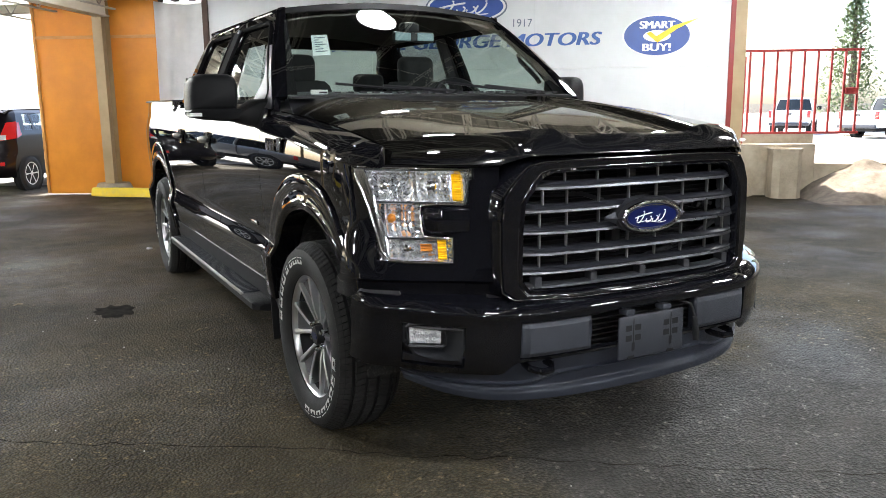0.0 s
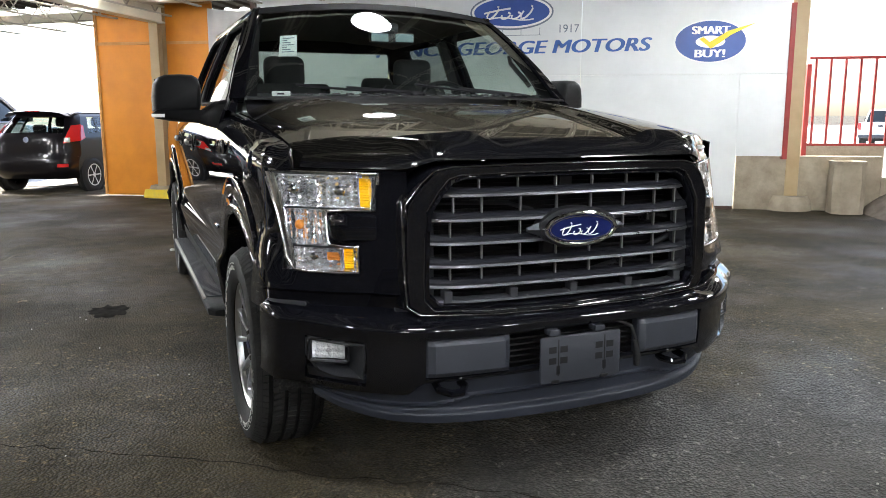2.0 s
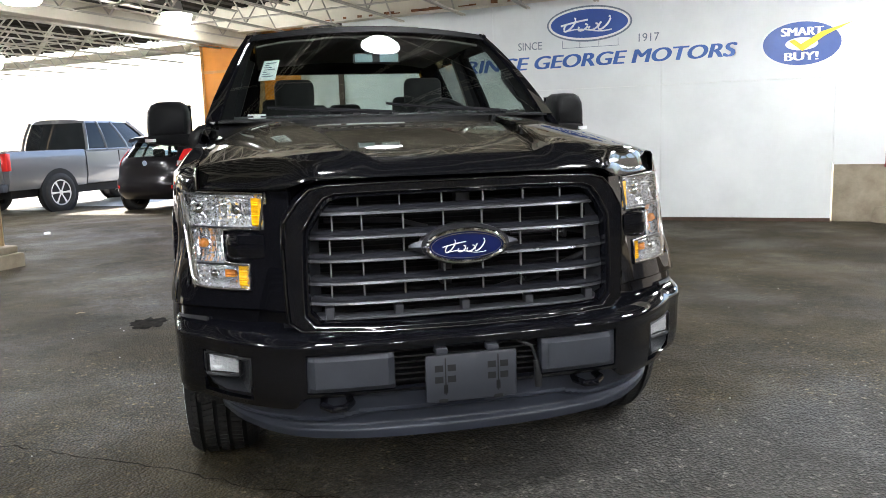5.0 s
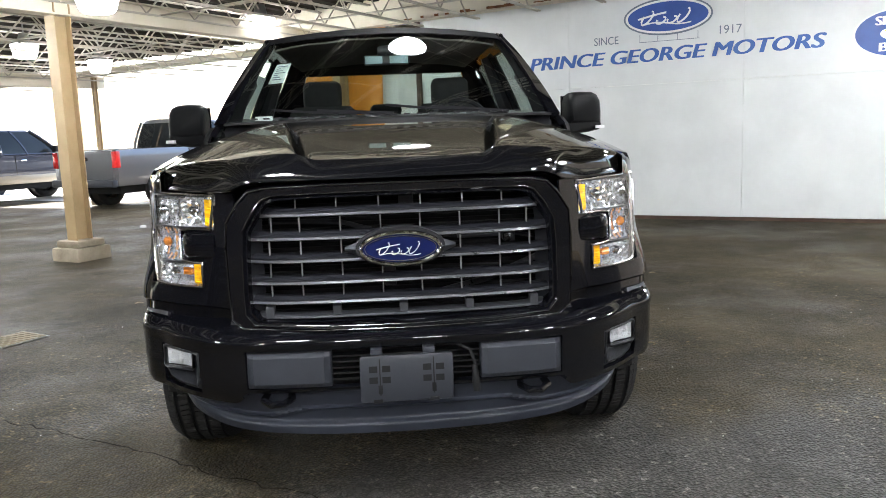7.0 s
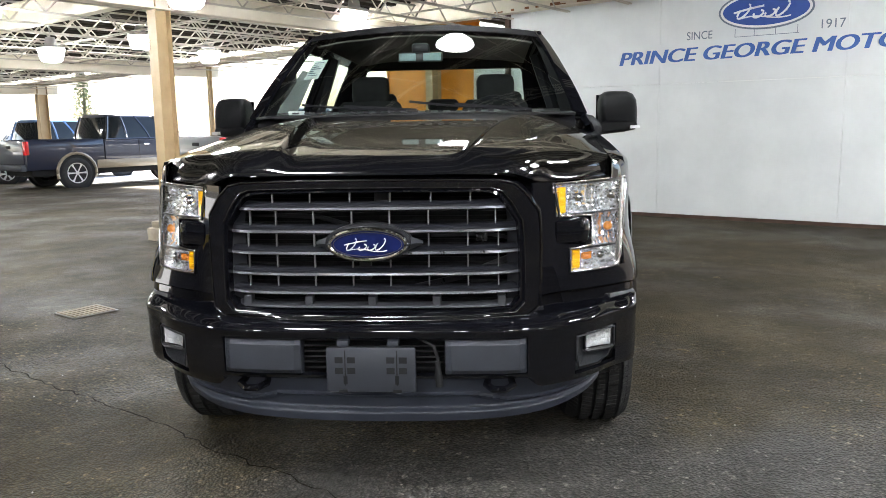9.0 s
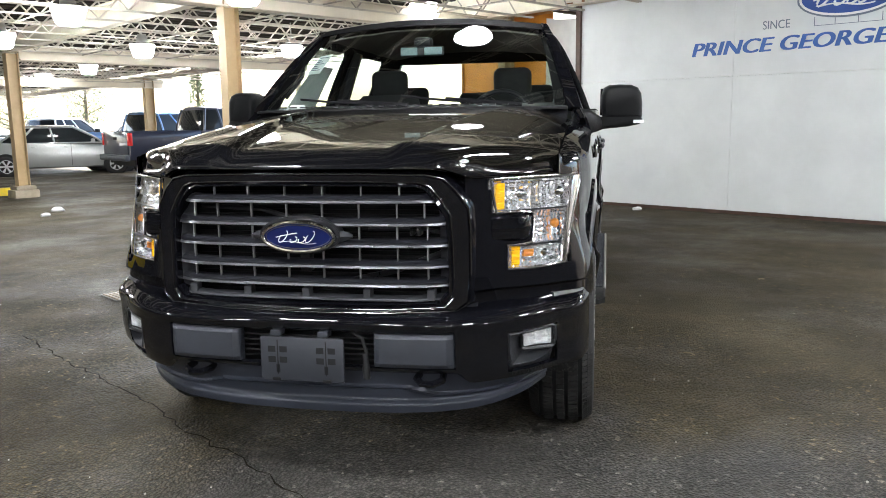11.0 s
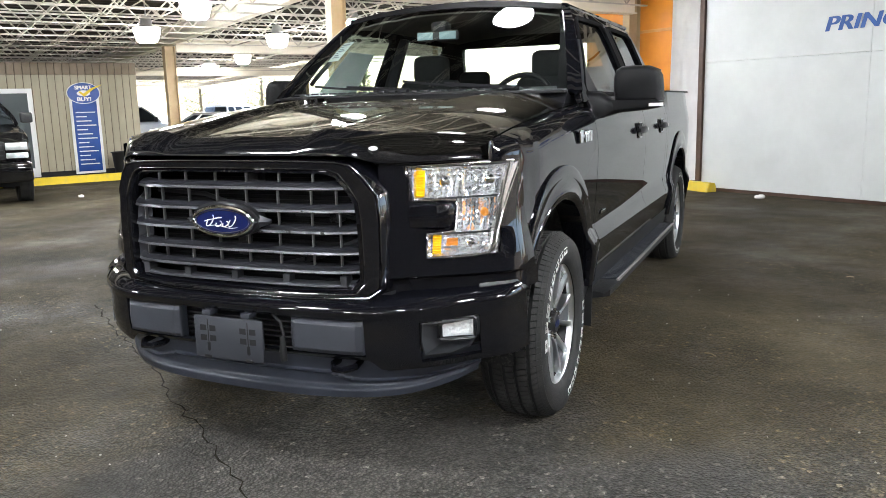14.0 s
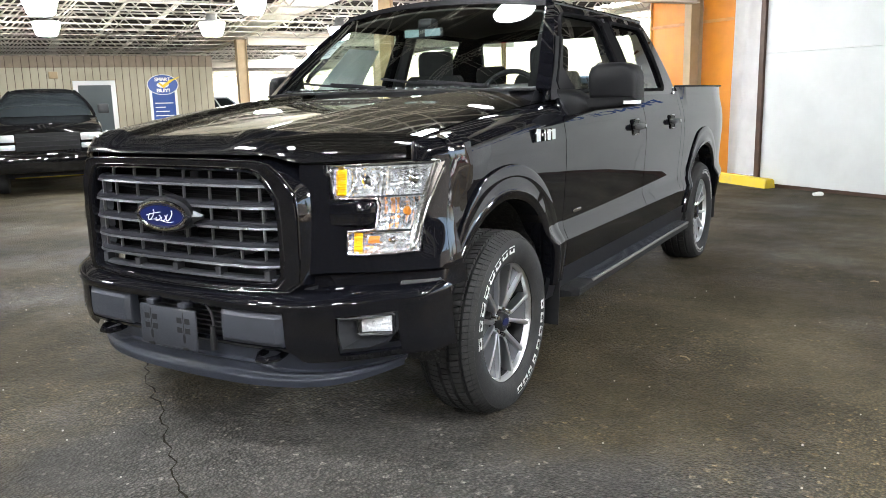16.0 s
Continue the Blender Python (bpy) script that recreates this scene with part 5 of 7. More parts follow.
WIN = {"front": (1, 2), "rear": (3, 4)}
WIN_Z = (1.372, 1.8)


def cab_hole(s, z):
    return (1 < s < 2 or 3 < s < 4) and WIN_Z[0] < z < WIN_Z[1]


CS = steps_of(0, 1, step=0.34)[:-1] + steps_of(1, 2, step=0.1)[:-1] + steps_of(2, 3, step=0.34)[:-1] + steps_of(3, 4, step=0.12)[:-1] + steps_of(4, 5, step=0.25)
CZ = steps_of(1.335, 1.372, 1.8, 1.862, step=0.028)
both("cab_side_frame", lambda: panel(cab_point, CS, CZ, cab_hole, 0.03), PAINT, truck)
for key, mat in (("front", GLASS), ("rear", GLASS_DARK)):
    a, b = WIN[key]
    for ob in both("side_window", lambda: panel(lambda s, z: Vector(cab_point(s, z)) - Vector((0.014, 0, 0)), steps_of(a, b, step=0.1), steps_of(1.366, 1.806, step=0.05)), mat, truck, "clear front side window" if key == "front" else "tinted rear side window"):
        ob.visible_shadow = False
    loop = [(a + 0.04, 1.374), ((a + b) / 2, 1.373), (b - 0.06, 1.374), (b, 1.4), (b, 1.5), (b, 1.6), (b, 1.7), (b, 1.765), (b - 0.07, 1.798), ((a + b) / 2, 1.799), (a + 0.07, 1.797), (a, 1.765), (a, 1.6), (a, 1.42)]
    both("window_trim", lambda: tube(bmesh.new(), [Vector(cab_point(s, z)) + Vector((0.001, 0, 0)) for s, z in loop], 0.012, 6, closed=True), FRIT, truck, "matt black window rubber")
both("centre_pillar_cover", lambda: panel(lambda s, z: Vector(cab_point(s, z)) + Vector((0.004, 0, 0)), [2.0, 2.33, 2.66, 3.0], steps_of(1.372, 1.8, step=0.05), thick=0.003), FRIT, truck, "matt black pillar cover between the windows")
both("roof_rail", lambda: tube(bmesh.new(), [(cab_x(1.862) - 0.004, y, 1.858) for y in steps_of(1.18, 2.84, step=0.12)], 0.014, 8), PAINT, truck)


def roof_point(x, v):
    y0 = cab_front(1.862) + 0.0
    y = y0 - 0.06 * (1 - (x / 0.69) ** 2) * (1 - v) + (cab_rear(1.862) - y0 + 0.05 * (1 - v)) * v
    z = 1.862 + 0.075 * (1 - (abs(x) / 0.69) ** 2.4) * (0.8 + 0.02 * math.sin(math.pi * v))
    if 0.28 < abs(x) < 0.36:
        z -= 0.006
    z -= 0.014 * max(0.0, 1 - v / 0.03) ** 2 + 0.01 * v
    return (x, y, z)


part("roof", panel(roof_point, steps_of(-0.685, -0.36, -0.28, 0.28, 0.36, 0.685, step=0.05), [0, 0.008, 0.016, 0.024, 0.032] + [k / 20 for k in range(1, 21)], thick=0.02), PAINT, truck, "black roof skin", 50)


def screen_point(x, v, grow=0.0):
    """Windscreen: v 0 at the cowl, 1 at the roof."""
    z = 1.385 + (1.868 - 1.385) * v
    w = cab_x(z) / 0.905
    bow = 1 - (x / 0.9) ** 2
    y = cab_front(z) - 0.115 * bow * (1 - 0.5 * v) + -(0.03 + 0.065 * bow) * math.sin(math.pi * v)
    return (x * w * 0.985, y + grow, z + 0.045 * bow * v + 0.012 * bow * (1 - v))


ws = part("windscreen", panel(lambda x, v: screen_point(x, v), steps_of(-0.9, 0.9, step=0.08), [k / 12 for k in range(13)]), GLASS, truck, "clear raked windscreen", 60)
ws.visible_shadow = False
both("a_pillar", lambda: panel(lambda s, v: Vector(screen_point(0.85 + 0.028 * v + (0.068 - 0.022 * v) * s, v)) + Vector((0, -0.012 + 0.02 * s, 0.006)), [0, 0.3, 0.6, 1.0], [k / 12 for k in range(13)], thick=0.02), PAINT, truck)
both("pillar_trim", lambda: panel(lambda s, v: Vector(screen_point(0.785 + 0.06 * v + (0.1 - 0.025 * v) * s, v)) + Vector((0, 0.02 + 0.02 * (1 - s), -0.012)), [0, 0.25, 0.5, 0.75, 1.0], [k / 12 for k in range(13)], thick=0.01), FRIT, truck, "black inner pillar trim")
band = panel(lambda x, v: screen_point(x, 0.93 + 0.075 * v, -0.006), steps_of(-0.9, 0.9, step=0.08), [0, 0.5, 1.0], thick=0.004)
part("screen_header", band, FRIT, truck)
cowl = panel(lambda x, v: (x, screen_point(x, 0)[1] - 0.075 + 0.09 * v, 1.388 + 0.012 * (1 - (x / 0.9) ** 2) + 0.006 * v), steps_of(-0.84, 0.84, step=0.06), [0, 0.5, 1.0], thick=0.01)
cw = part("cowl", cowl, BLACK_PLASTIC, truck, "black plastic cowl vent")
vents = bmesh.new()
for k in range(22):
    x = -0.7 + k * 0.064
    y = screen_point(x, 0)[1] - 0.045
    box(vents, x, x + 0.03, y - 0.02, y + 0.012, 1.405, 1.413)
tagged(part("vent_slot", vents, TRIM_BLACK, cw), kind="stuff")


def wiper(x0, x1, lift):
    def on(x, v):
        p = Vector(screen_point(x, v))
        return p + Vector((0, -0.018, 0.012))
    bm = tube(bmesh.new(), [on(x0, 0.0), on(x0 + (x1 - x0) * 0.3, lift * 0.35), on(x0 + (x1 - x0) * 0.62, lift * 0.7)], [0.016, 0.011, 0.007], 6)
    tube(bm, [on(x0 + (x1 - x0) * (0.25 + 0.75 * k / 6), lift * (0.25 + 0.75 * k / 6) - 0.012 * math.sin(k / 6 * math.pi)) for k in range(7)], 0.007, 6)
    return bm


part("wiper", wiper(0.02, -0.62, 0.10), TRIM_BLACK, truck, "black wiper arm")
part("wiper", wiper(0.62, -0.02, 0.10), TRIM_BLACK, truck, "black wiper arm")
rear_glass = part("rear_window", panel(lambda x, v: (x * (1 - 0.12 * v), cab_rear(1.40 + 0.42 * v) - 0.03 + 0.03 * (1 - (x / 0.8) ** 2), 1.40 + 0.42 * v), steps_of(-0.7, 0.7, step=0.1), [0, 0.33, 0.66, 1.0]), GLASS, truck, "clear rear window")
rear_glass.visible_shadow = False
frame_r = bmesh.new()
for z0, z1 in ((1.3, 1.44), (1.77, 1.88)):
    box(frame_r, -0.84 if z0 < 1.5 else -0.655, 0.84 if z0 < 1.5 else 0.655, cab_rear((z0 + z1) / 2) - 0.06, cab_rear((z0 + z1) / 2), z0, z1)
for sx in (-1, 1):
    loft(frame_r, [[(sx * x0, cab_rear(z) - 0.06, z), (sx * x1, cab_rear(z) - 0.05, z), (sx * x1, cab_rear(z), z), (sx * x0, cab_rear(z), z)] for x0, x1, z in ((0.6, 0.875, 1.36), (0.655, 0.845, 1.46), (0.625, 0.725, 1.74), (0.58, 0.67, 1.84))])
part("rear_frame", frame_r, PAINT, truck)
fin = loft(bmesh.new(), [[(w * c, 2.05 + 0.12 * t + l * s, 1.945 + 0.05 * t) for c, s in ((1, 0), (0.7, 0.7), (0, 1), (-0.7, 0.7), (-1, 0), (-0.7, -0.7), (0, -1), (0.7, -0.7))] for t, w, l in ((0, 0.03, 0.09), (0.5, 0.022, 0.06), (1, 0.008, 0.02))])
part("roof_fin", fin, PAINT, truck, "small black roof aerial fin")

# ---- cabin ----
PALE_COVER = material("pale_cover", (0.2, 0.29, 0.31), 0.35)
part("headliner", panel(lambda x, v: Vector(roof_point(x, v)) - Vector((0, 0, 0.045)), steps_of(-0.64, 0.64, step=0.1), [k / 8 for k in range(9)], thick=0.01), HEADLINER, truck)
dash = loft(bmesh.new(), [[(x, y, z) for y, z in ((0.56, 1.33), (0.62, 1.395), (0.85, 1.418), (1.12, 1.375), (1.18, 1.25), (1.15, 1.0), (0.56, 1.0))] for x in (-0.84, -0.4, 0.0, 0.4, 0.84)])
part("dashboard", dash, TRIM_BLACK, truck, "black dashboard", 30)
part("cab_floor", nbox(-0.9, 0.9, 0.7, 2.95, 0.58, 0.62), DARK, truck)
part("firewall", nbox(-0.88, 0.88, 0.52, 0.56, 0.55, 1.3), DARK, truck)
both("door_card", lambda: nbox(0.86, 0.9, 0.75, 2.9, 0.62, 1.35, 0.01), TRIM_BLACK, truck)


def seat_part(x, y, w, back_z, head=True):
    bm = bmesh.new()
    box(bm, x - w / 2, x + w / 2, y - 0.45, y + 0.08, 0.85, 1.02, 0.05)
    loft(bm, [[(x + dx * w / 2 * k, y + dy + t * 0.16, 1.0 + t * (back_z - 1.0)) for dx, dy in ((-1, -0.03), (-0.6, -0.07), (0.6, -0.07), (1, -0.03), (0.9, 0.07), (-0.9, 0.07))] for t, k in ((0, 1.0), (0.3, 1.02), (0.7, 0.95), (0.95, 0.8), (1.0, 0.7))])
    return bm


def headrest(x, y, z, w=0.27, h=0.2):
    bm = nbox(x - w / 2, x + w / 2, y - 0.05, y + 0.06, z, z + h, 0.045, 3)
    for dx in (-0.06, 0.06):
        tube(bm, [(x + dx, y + 0.01, z - 0.07), (x + dx, y + 0.01, z + 0.02)], 0.008, 6)
    return bm


for x in (-0.42, 0.42):
    st = part("front_seat", seat_part(x, 1.62, 0.52, 1.5), SEAT, truck, "black cloth front seat")
    part("headrest", headrest(x, 1.78, 1.475, 0.25, 0.19), SEAT, st)
bench = part("rear_bench", nbox(-0.78, 0.78, 2.25, 2.8, 0.85, 1.05, 0.05), SEAT, truck, "black cloth rear bench")
part("bench_back", loft(bmesh.new(), [[(sx * 0.78, 2.66 + dy + t * 0.14, 1.0 + t * 0.42) for sx, dy in ((-1, -0.05), (1, -0.05), (1, 0.06), (-1, 0.06))] for t in (0, 0.5, 1)]), SEAT, bench)
for x in (-0.5, 0.0, 0.5):
    part("headrest", headrest(x, 2.79, 1.44, 0.25, 0.15 if x else 0.1), SEAT, bench)
sw = bmesh.new()
cx, cy, cz = 0.42, 1.17, 1.33
rim = [(cx + 0.185 * math.cos(a), cy + 0.185 * math.sin(a) * 0.42, cz + 0.185 * math.sin(a) * 0.9) for a in [k * math.tau / 28 for k in range(28)]]
tube(sw, rim, 0.016, 8, closed=True)
for a in (0.0, math.pi, -math.pi / 2):
    tube(sw, [(cx, cy, cz - 0.02), (cx + 0.18 * math.cos(a), cy + 0.18 * math.sin(a) * 0.42, cz + 0.18 * math.sin(a) * 0.9)], [0.05, 0.018], 8, flat=0.5)
part("steering_wheel", sw, TRIM_BLACK, truck, "black steering wheel")
im = part("inner_mirror", nbox(-0.125, 0.128, 0.94, 0.965, 1.69, 1.745, 0.012, 3), TRIM_BLACK, truck, "interior mirror on the windscreen")
for x0, x1 in ((-0.118, -0.022), (0.018, 0.12)):
    part("cover", nbox(x0, x1, 0.934, 0.94, 1.697, 1.739, 0.003, 1), PALE_COVER, im, "pale blue-grey cover")
part("sensor_pod", nbox(-0.05, 0.05, 0.96, 1.05, 1.74, 1.80, 0.02), TRIM_BLACK, truck)
both("grab_handle", lambda: tube(bmesh.new(), [(0.80, 0.87, 1.47), (0.775, 0.87, 1.5), (0.735, 0.98, 1.6), (0.745, 1.02, 1.64)], 0.014, 8), TRIM_BLACK, truck)
both("b_pillar", lambda: tube(bmesh.new(), [(0.86, 1.91, 1.3), (0.69, 1.91, 1.8)], 0.045, 6), TRIM_BLACK, truck)

# stickers behind the glass
sticker = panel(lambda x, v: Vector(screen_point(x, v)) + Vector((0, 0.012, -0.006)), steps_of(-0.71, -0.615, step=0.03), steps_of(0.43, 0.655, step=0.06), thick=0.001)
sk = part("screen_sticker", sticker, PAPER, truck, "pale printed sticker on the windscreen")
lines = bmesh.new()
for k in range(7):
    v = 0.47 + k * 0.025
    a, b = Vector(screen_point(-0.695, v)), Vector(screen_point(-0.63 - 0.02 * (k % 3), v))
    tube(lines, [a + Vector((0, 0.008, -0.004)), b + Vector((0, 0.008, -0.004))], 0.0022, 4)
part("print_lines", lines, SIGN_GREY, sk)
window_paper = panel(lambda s, z: Vector((-1, 1, 1)) * Vector(cab_point(s, z)) + Vector((0.03, 0, 0)), steps_of(1.25, 1.7, step=0.09), steps_of(1.4, 1.68, step=0.07), thick=0.001)
part("window_sheet", window_paper, PAPER, truck, "paper price sheet in the side window")
part("dash_tag", nbox(-0.7, -0.61, 0.68, 0.69, 1.402, 1.425, 0.004), SIGN_WHITE, truck, "pale tag on the dashboard")

# ---- mirrors, handles, badges ----
for side in (1, -1):
    def one(bm):
        return bm if side == 1 else mirrored(bm)
    outline = ((1.012, 1.33), (1.004, 1.4), (1.006, 1.455), (1.018, 1.492), (1.045, 1.508), (1.1, 1.511), (1.165, 1.509), (1.2, 1.495), (1.222, 1.462), (1.229, 1.4), (1.229, 1.33), (1.11, 1.324))
    rings = [[(1.11 + (x - 1.11) * g - 0.02 * (1 - g), 0.872 + t + 0.42 * (x - 1.02), 1.405 + (z - 1.405) * g) for x, z in outline] for t, g in ((0.0, 0.7), (0.006, 0.84), (0.02, 0.93), (0.045, 0.985), (0.08, 1.0), (0.16, 1.0), (0.175, 0.975))]
    mir = part("door_mirror", one(loft(bmesh.new(), rings)), MIRROR_SHELL, truck, "matt black folding door mirror", 50)
    part("glass", one(loft(bmesh.new(), [[(x, 1.049 + 0.42 * (x - 1.02) + d, z) for x, z in ((1.0, 1.345), (1.21, 1.345), (1.21, 1.492), (1.0, 1.492))] for d in (0.0, 0.004)])), MIRROR, mir)
    under = ((0.968, 1.322), (0.966, 1.298), (0.99, 1.276), (1.06, 1.274), (1.15, 1.282), (1.214, 1.294), (1.231, 1.31), (1.231, 1.322))
    part("lower_shell", one(loft(bmesh.new(), [[(1.11 + (x - 1.11) * g, 0.877 + t + 0.42 * (x - 1.02), z + 0.014 * (1 - g) / 0.16) for x, z in under] for t, g in ((0.0, 0.84), (0.015, 0.94), (0.045, 1.0), (0.15, 1.0), (0.165, 0.96))])), MIRROR_SHELL, mir, "black lower mirror shell", 50)
    part("arm", one(loft(bmesh.new(), [[(x, y0, z0 + 0.015), (x, y0 + 0.02, z0), (x, y1 - 0.02, z0), (x, y1, z0 + 0.02), (x, y1, z1 - 0.02), (x, y1 - 0.03, z1), (x, y0 + 0.03, z1), (x, y0, z1 - 0.02)] for x, y0, y1, z0, z1 in ((0.90, 0.70, 0.98, 1.25, 1.385), (0.95, 0.74, 0.98, 1.25, 1.375), (0.985, 0.80, 0.99, 1.258, 1.35), (1.015, 0.87, 1.01, 1.27, 1.33), (1.08, 0.91, 1.03, 1.278, 1.325))])), MIRROR_SHELL, mir, "", 40)
    part("turn_lens", one(loft(bmesh.new(), [[(x, 0.868 + 0.42 * (x - 1.02) + d, z) for d, z in ((0.0, 1.301), (0.09, 1.301), (0.09, 1.318), (0.0, 1.318))] for x in (1.18, 1.236)])), SIGN_WHITE, mir, "pale turn signal strip")
    sail = panel(lambda s, z: Vector(cab_point(min((0.3 + 0.75 * s) if z > 1.5 else (0.3 + 0.75 * s) + 0.25 * s * (1.5 - z) / 0.16, 4.9), z)) + Vector((0.006, 0, 0)), [0, 0.25, 0.5, 0.75, 1.0], steps_of(1.335, 1.66, step=0.04), thick=0.004)
    part("sail_panel", one(sail), TRIM_BLACK, mir)
    for tag, y in (("front_door", 1.80), ("rear_door", 2.66)):
        d = doors[tag][0 if side == 1 else 1]
        cup = part("handle_cup", one(panel(lambda a, v: (side_x(y, 1.14) + 0.003, y + 0.055 * a, 1.15 + 0.045 * v), [-1, -0.8, 0, 0.8, 1], [-1, -0.8, 0.8, 1], thick=0.003)), TRIM_BLACK, d)
        part("handle_frame", one(tube(bmesh.new(), [(side_x(y, 1.14) + 0.005, y + 0.055 * a, 1.15 + 0.045 * v) for a, v in ((-1, -0.8), (-0.8, -1), (0.8, -1), (1, -0.8), (1, 0.8), (0.8, 1), (-0.8, 1), (-1, 0.8))], 0.005, 6, closed=True)), CHROME, cup, "thin chrome frame round the handle cup")
        part("handle", one(loft(bmesh.new(), [[(side_x(y, 1.14) + dx * k + 0.012, y + t, 1.152 + dz * k) for dx, dz in ((0.0, -0.02), (0.022, -0.018), (0.03, 0.0), (0.022, 0.018), (0.0, 0.02))] for t, k in ((-0.1, 0.55), (-0.07, 1.0), (0.08, 1.0), (0.1, 0.6))])), TRIM_BLACK, cup, "black pull handle", 50)
        part("handle_end", one(nbox(side_x(y, 1.14) + 0.01, side_x(y, 1.14) + 0.04, y + 0.085, y + 0.115, 1.138, 1.166, 0.008)), CHROME, cup)
    fb = bmesh.new()
    yy = 0.27
    for w, h in ((0.05, 0.062), (0.018, 0.018), (0.02, 0.055), (0.045, 0.055), (0.045, 0.055)):
        za = 1.148 if h > 0.03 else 1.17
        box(fb, side_x(yy, 1.17) + 0.002, side_x(yy, 1.17) + 0.014, yy, yy + w, za, za + h, 0.003, 1)
        yy += w + 0.012
    part("fender_badge", one(fb), CHROME, truck, "chrome block badge on the fender")
    part("door_badge", one(nbox(side_x(0.85, 0.765) + 0.001, side_x(0.85, 0.765) + 0.008, 0.79, 0.9, 0.757, 0.775, 0.003, 1)), CHROME, truck, "small silver badge on the door")
    cav = bmesh.new()
    rows = [(0.87, 0.35), (0.87, 0.386), (1.03, 0.39), (1.048, 0.382), (1.045, 0.35), (0.95, 0.34)]
    loft(cav, [[(x - (0.03 if e else 0) * (x > 1), y, z - (0.012 if e else 0) * (z > 0.37)) for x, z in rows] for y, e in ((0.655, 1), (0.69, 0), (0.9, 0), (2.98, 0), (3.07, 1))])
    rb = part("running_board", one(cav), BLACK_PLASTIC, truck, "black ribbed running board", 30)
    ribs = bmesh.new()
    for k in range(70):
        y = 0.91 + k * 0.03
        box(ribs, 0.885, 1.03, y, y + 0.013, 0.384, 0.396)
    part("tread_pattern", one(ribs), GREY_PLASTIC, rb, "", 0)
    part("edge_strip", one(nbox(1.034, 1.05, 0.9, 2.98, 0.38, 0.396, 0.004, 1)), LAMP_CAP, rb)
    br = bmesh.new()
    for y in (1.0, 1.75, 2.5):
        box(br, 0.6, 0.9, y - 0.03, y + 0.03, 0.335, 0.36)
    part("bracket", one(br), DARK, rb)
    for y, zb in ((0.585, 0.215), (4.255, 0.24)):
        part("mud_flap", one(panel(lambda a, v: (0.76 + 0.215 * a, y + 0.012 * math.sin(v * 2) + 0.02 * v, zb + (0.62 - zb) * v), [0, 0.25, 0.5, 0.75, 1.0], [0, 0.2, 0.4, 0.6, 0.8, 1.0], thick=0.008)), BLACK_PLASTIC, truck, "black rubber mud flap")


# ---- wheels ----
def tyre_mesh(r=0.406, w=0.272, rim=0.262):
    h = w / 2
    prof = [(rim, -h * 0.82), (rim + 0.012, -h * 0.9), (rim + 0.035, -h * 0.99), (r - 0.07, -h * 1.02), (r - 0.035, -h * 0.97), (r - 0.024, -h * 0.88), (r - 0.024, 0.0), (r - 0.024, h * 0.88), (r - 0.035, h * 0.97), (r - 0.07, h * 1.02), (rim + 0.035, h * 0.99), (rim + 0.012, h * 0.9), (rim, h * 0.82)]
    return revolve(bmesh.new(), prof, axis="x", seg=72)


def tread_mesh(r=0.406, w=0.272):
    bm = bmesh.new()
    h = w / 2
    ribs = [(-1.0, -0.69, -0.05, 0.0), (-0.55, -0.25, 0, 0), (-0.12, 0.12, 0, 0), (0.25, 0.55, 0, 0), (0.69, 1.0, 0.0, -0.05)]
    n = 92
    for j, (a, b, da, db) in enumerate(ribs):
        for k in range(n):
            t0 = (k + 0.5 * (j % 2)) * math.tau / n
            t1 = t0 + math.tau / n * 0.8
            sk = 0.02 * (1 if j < 2 else -1 if j > 2 else 0)
            vs = []
            for t, x, dr in ((t0, a, da), (t1, a, da), (t1 + sk, b, db), (t0 + sk, b, db)):
                rr = r + (dr * 0.55 if dr else 0) - 0.003 * abs(x)
                vs.append((x * h * 0.965, rr * math.cos(t), rr * math.sin(t), t))
            top = [bm.verts.new(v[:3]) for v in vs]
            base = [bm.verts.new((v[0], (math.hypot(v[1], v[2]) - 0.018) * math.cos(v[3]), (math.hypot(v[1], v[2]) - 0.018) * math.sin(v[3]))) for v in vs]
            bm.faces.new(top)
            for i in range(4):
                bm.faces.new((top[i], base[i], base[(i + 1) % 4], top[(i + 1) % 4]))
    return bm


def letter_bars(r0, r1, x, start, count, pitch, seed):
    """White raised blocks in an arc, in place of sidewall writing."""
    rnd = random.Random(seed)
    bm = bmesh.new()
    for k in range(count):
        a0 = math.radians(start + k * pitch)
        a1 = a0 + math.radians(pitch * rnd.uniform(0.6, 0.8))
        for ra, rb, b0, b1 in ((r0, r0 + 0.007, a0, a1), (r1 - 0.007, r1, a0, a1), (r0, r1, a0, a0 + math.radians(pitch * 0.2)), (r0, r1 - (0.012 if k % 3 == 1 else 0.0), a1 - math.radians(pitch * 0.2), a1)):
            q = [(x, r * math.cos(a), r * math.sin(a)) for r, a in ((ra, b0), (rb, b0), (rb, b1), (ra, b1))]
            A = [bm.verts.new(p) for p in q]
            C = [bm.verts.new((p[0] - 0.006, p[1], p[2])) for p in q]
            bm.faces.new(A)
            for i in range(4):
                bm.faces.new((A[i], A[(i + 1) % 4], C[(i + 1) % 4], C[i]))
    return bm


def rim_mesh():
    prof = [(0.25, 0.08), (0.252, 0.094), (0.256, 0.103), (0.262, 0.108), (0.268, 0.1), (0.268, 0.06)]
    return revolve(bmesh.new(), prof, axis="x", seg=72, close=True)


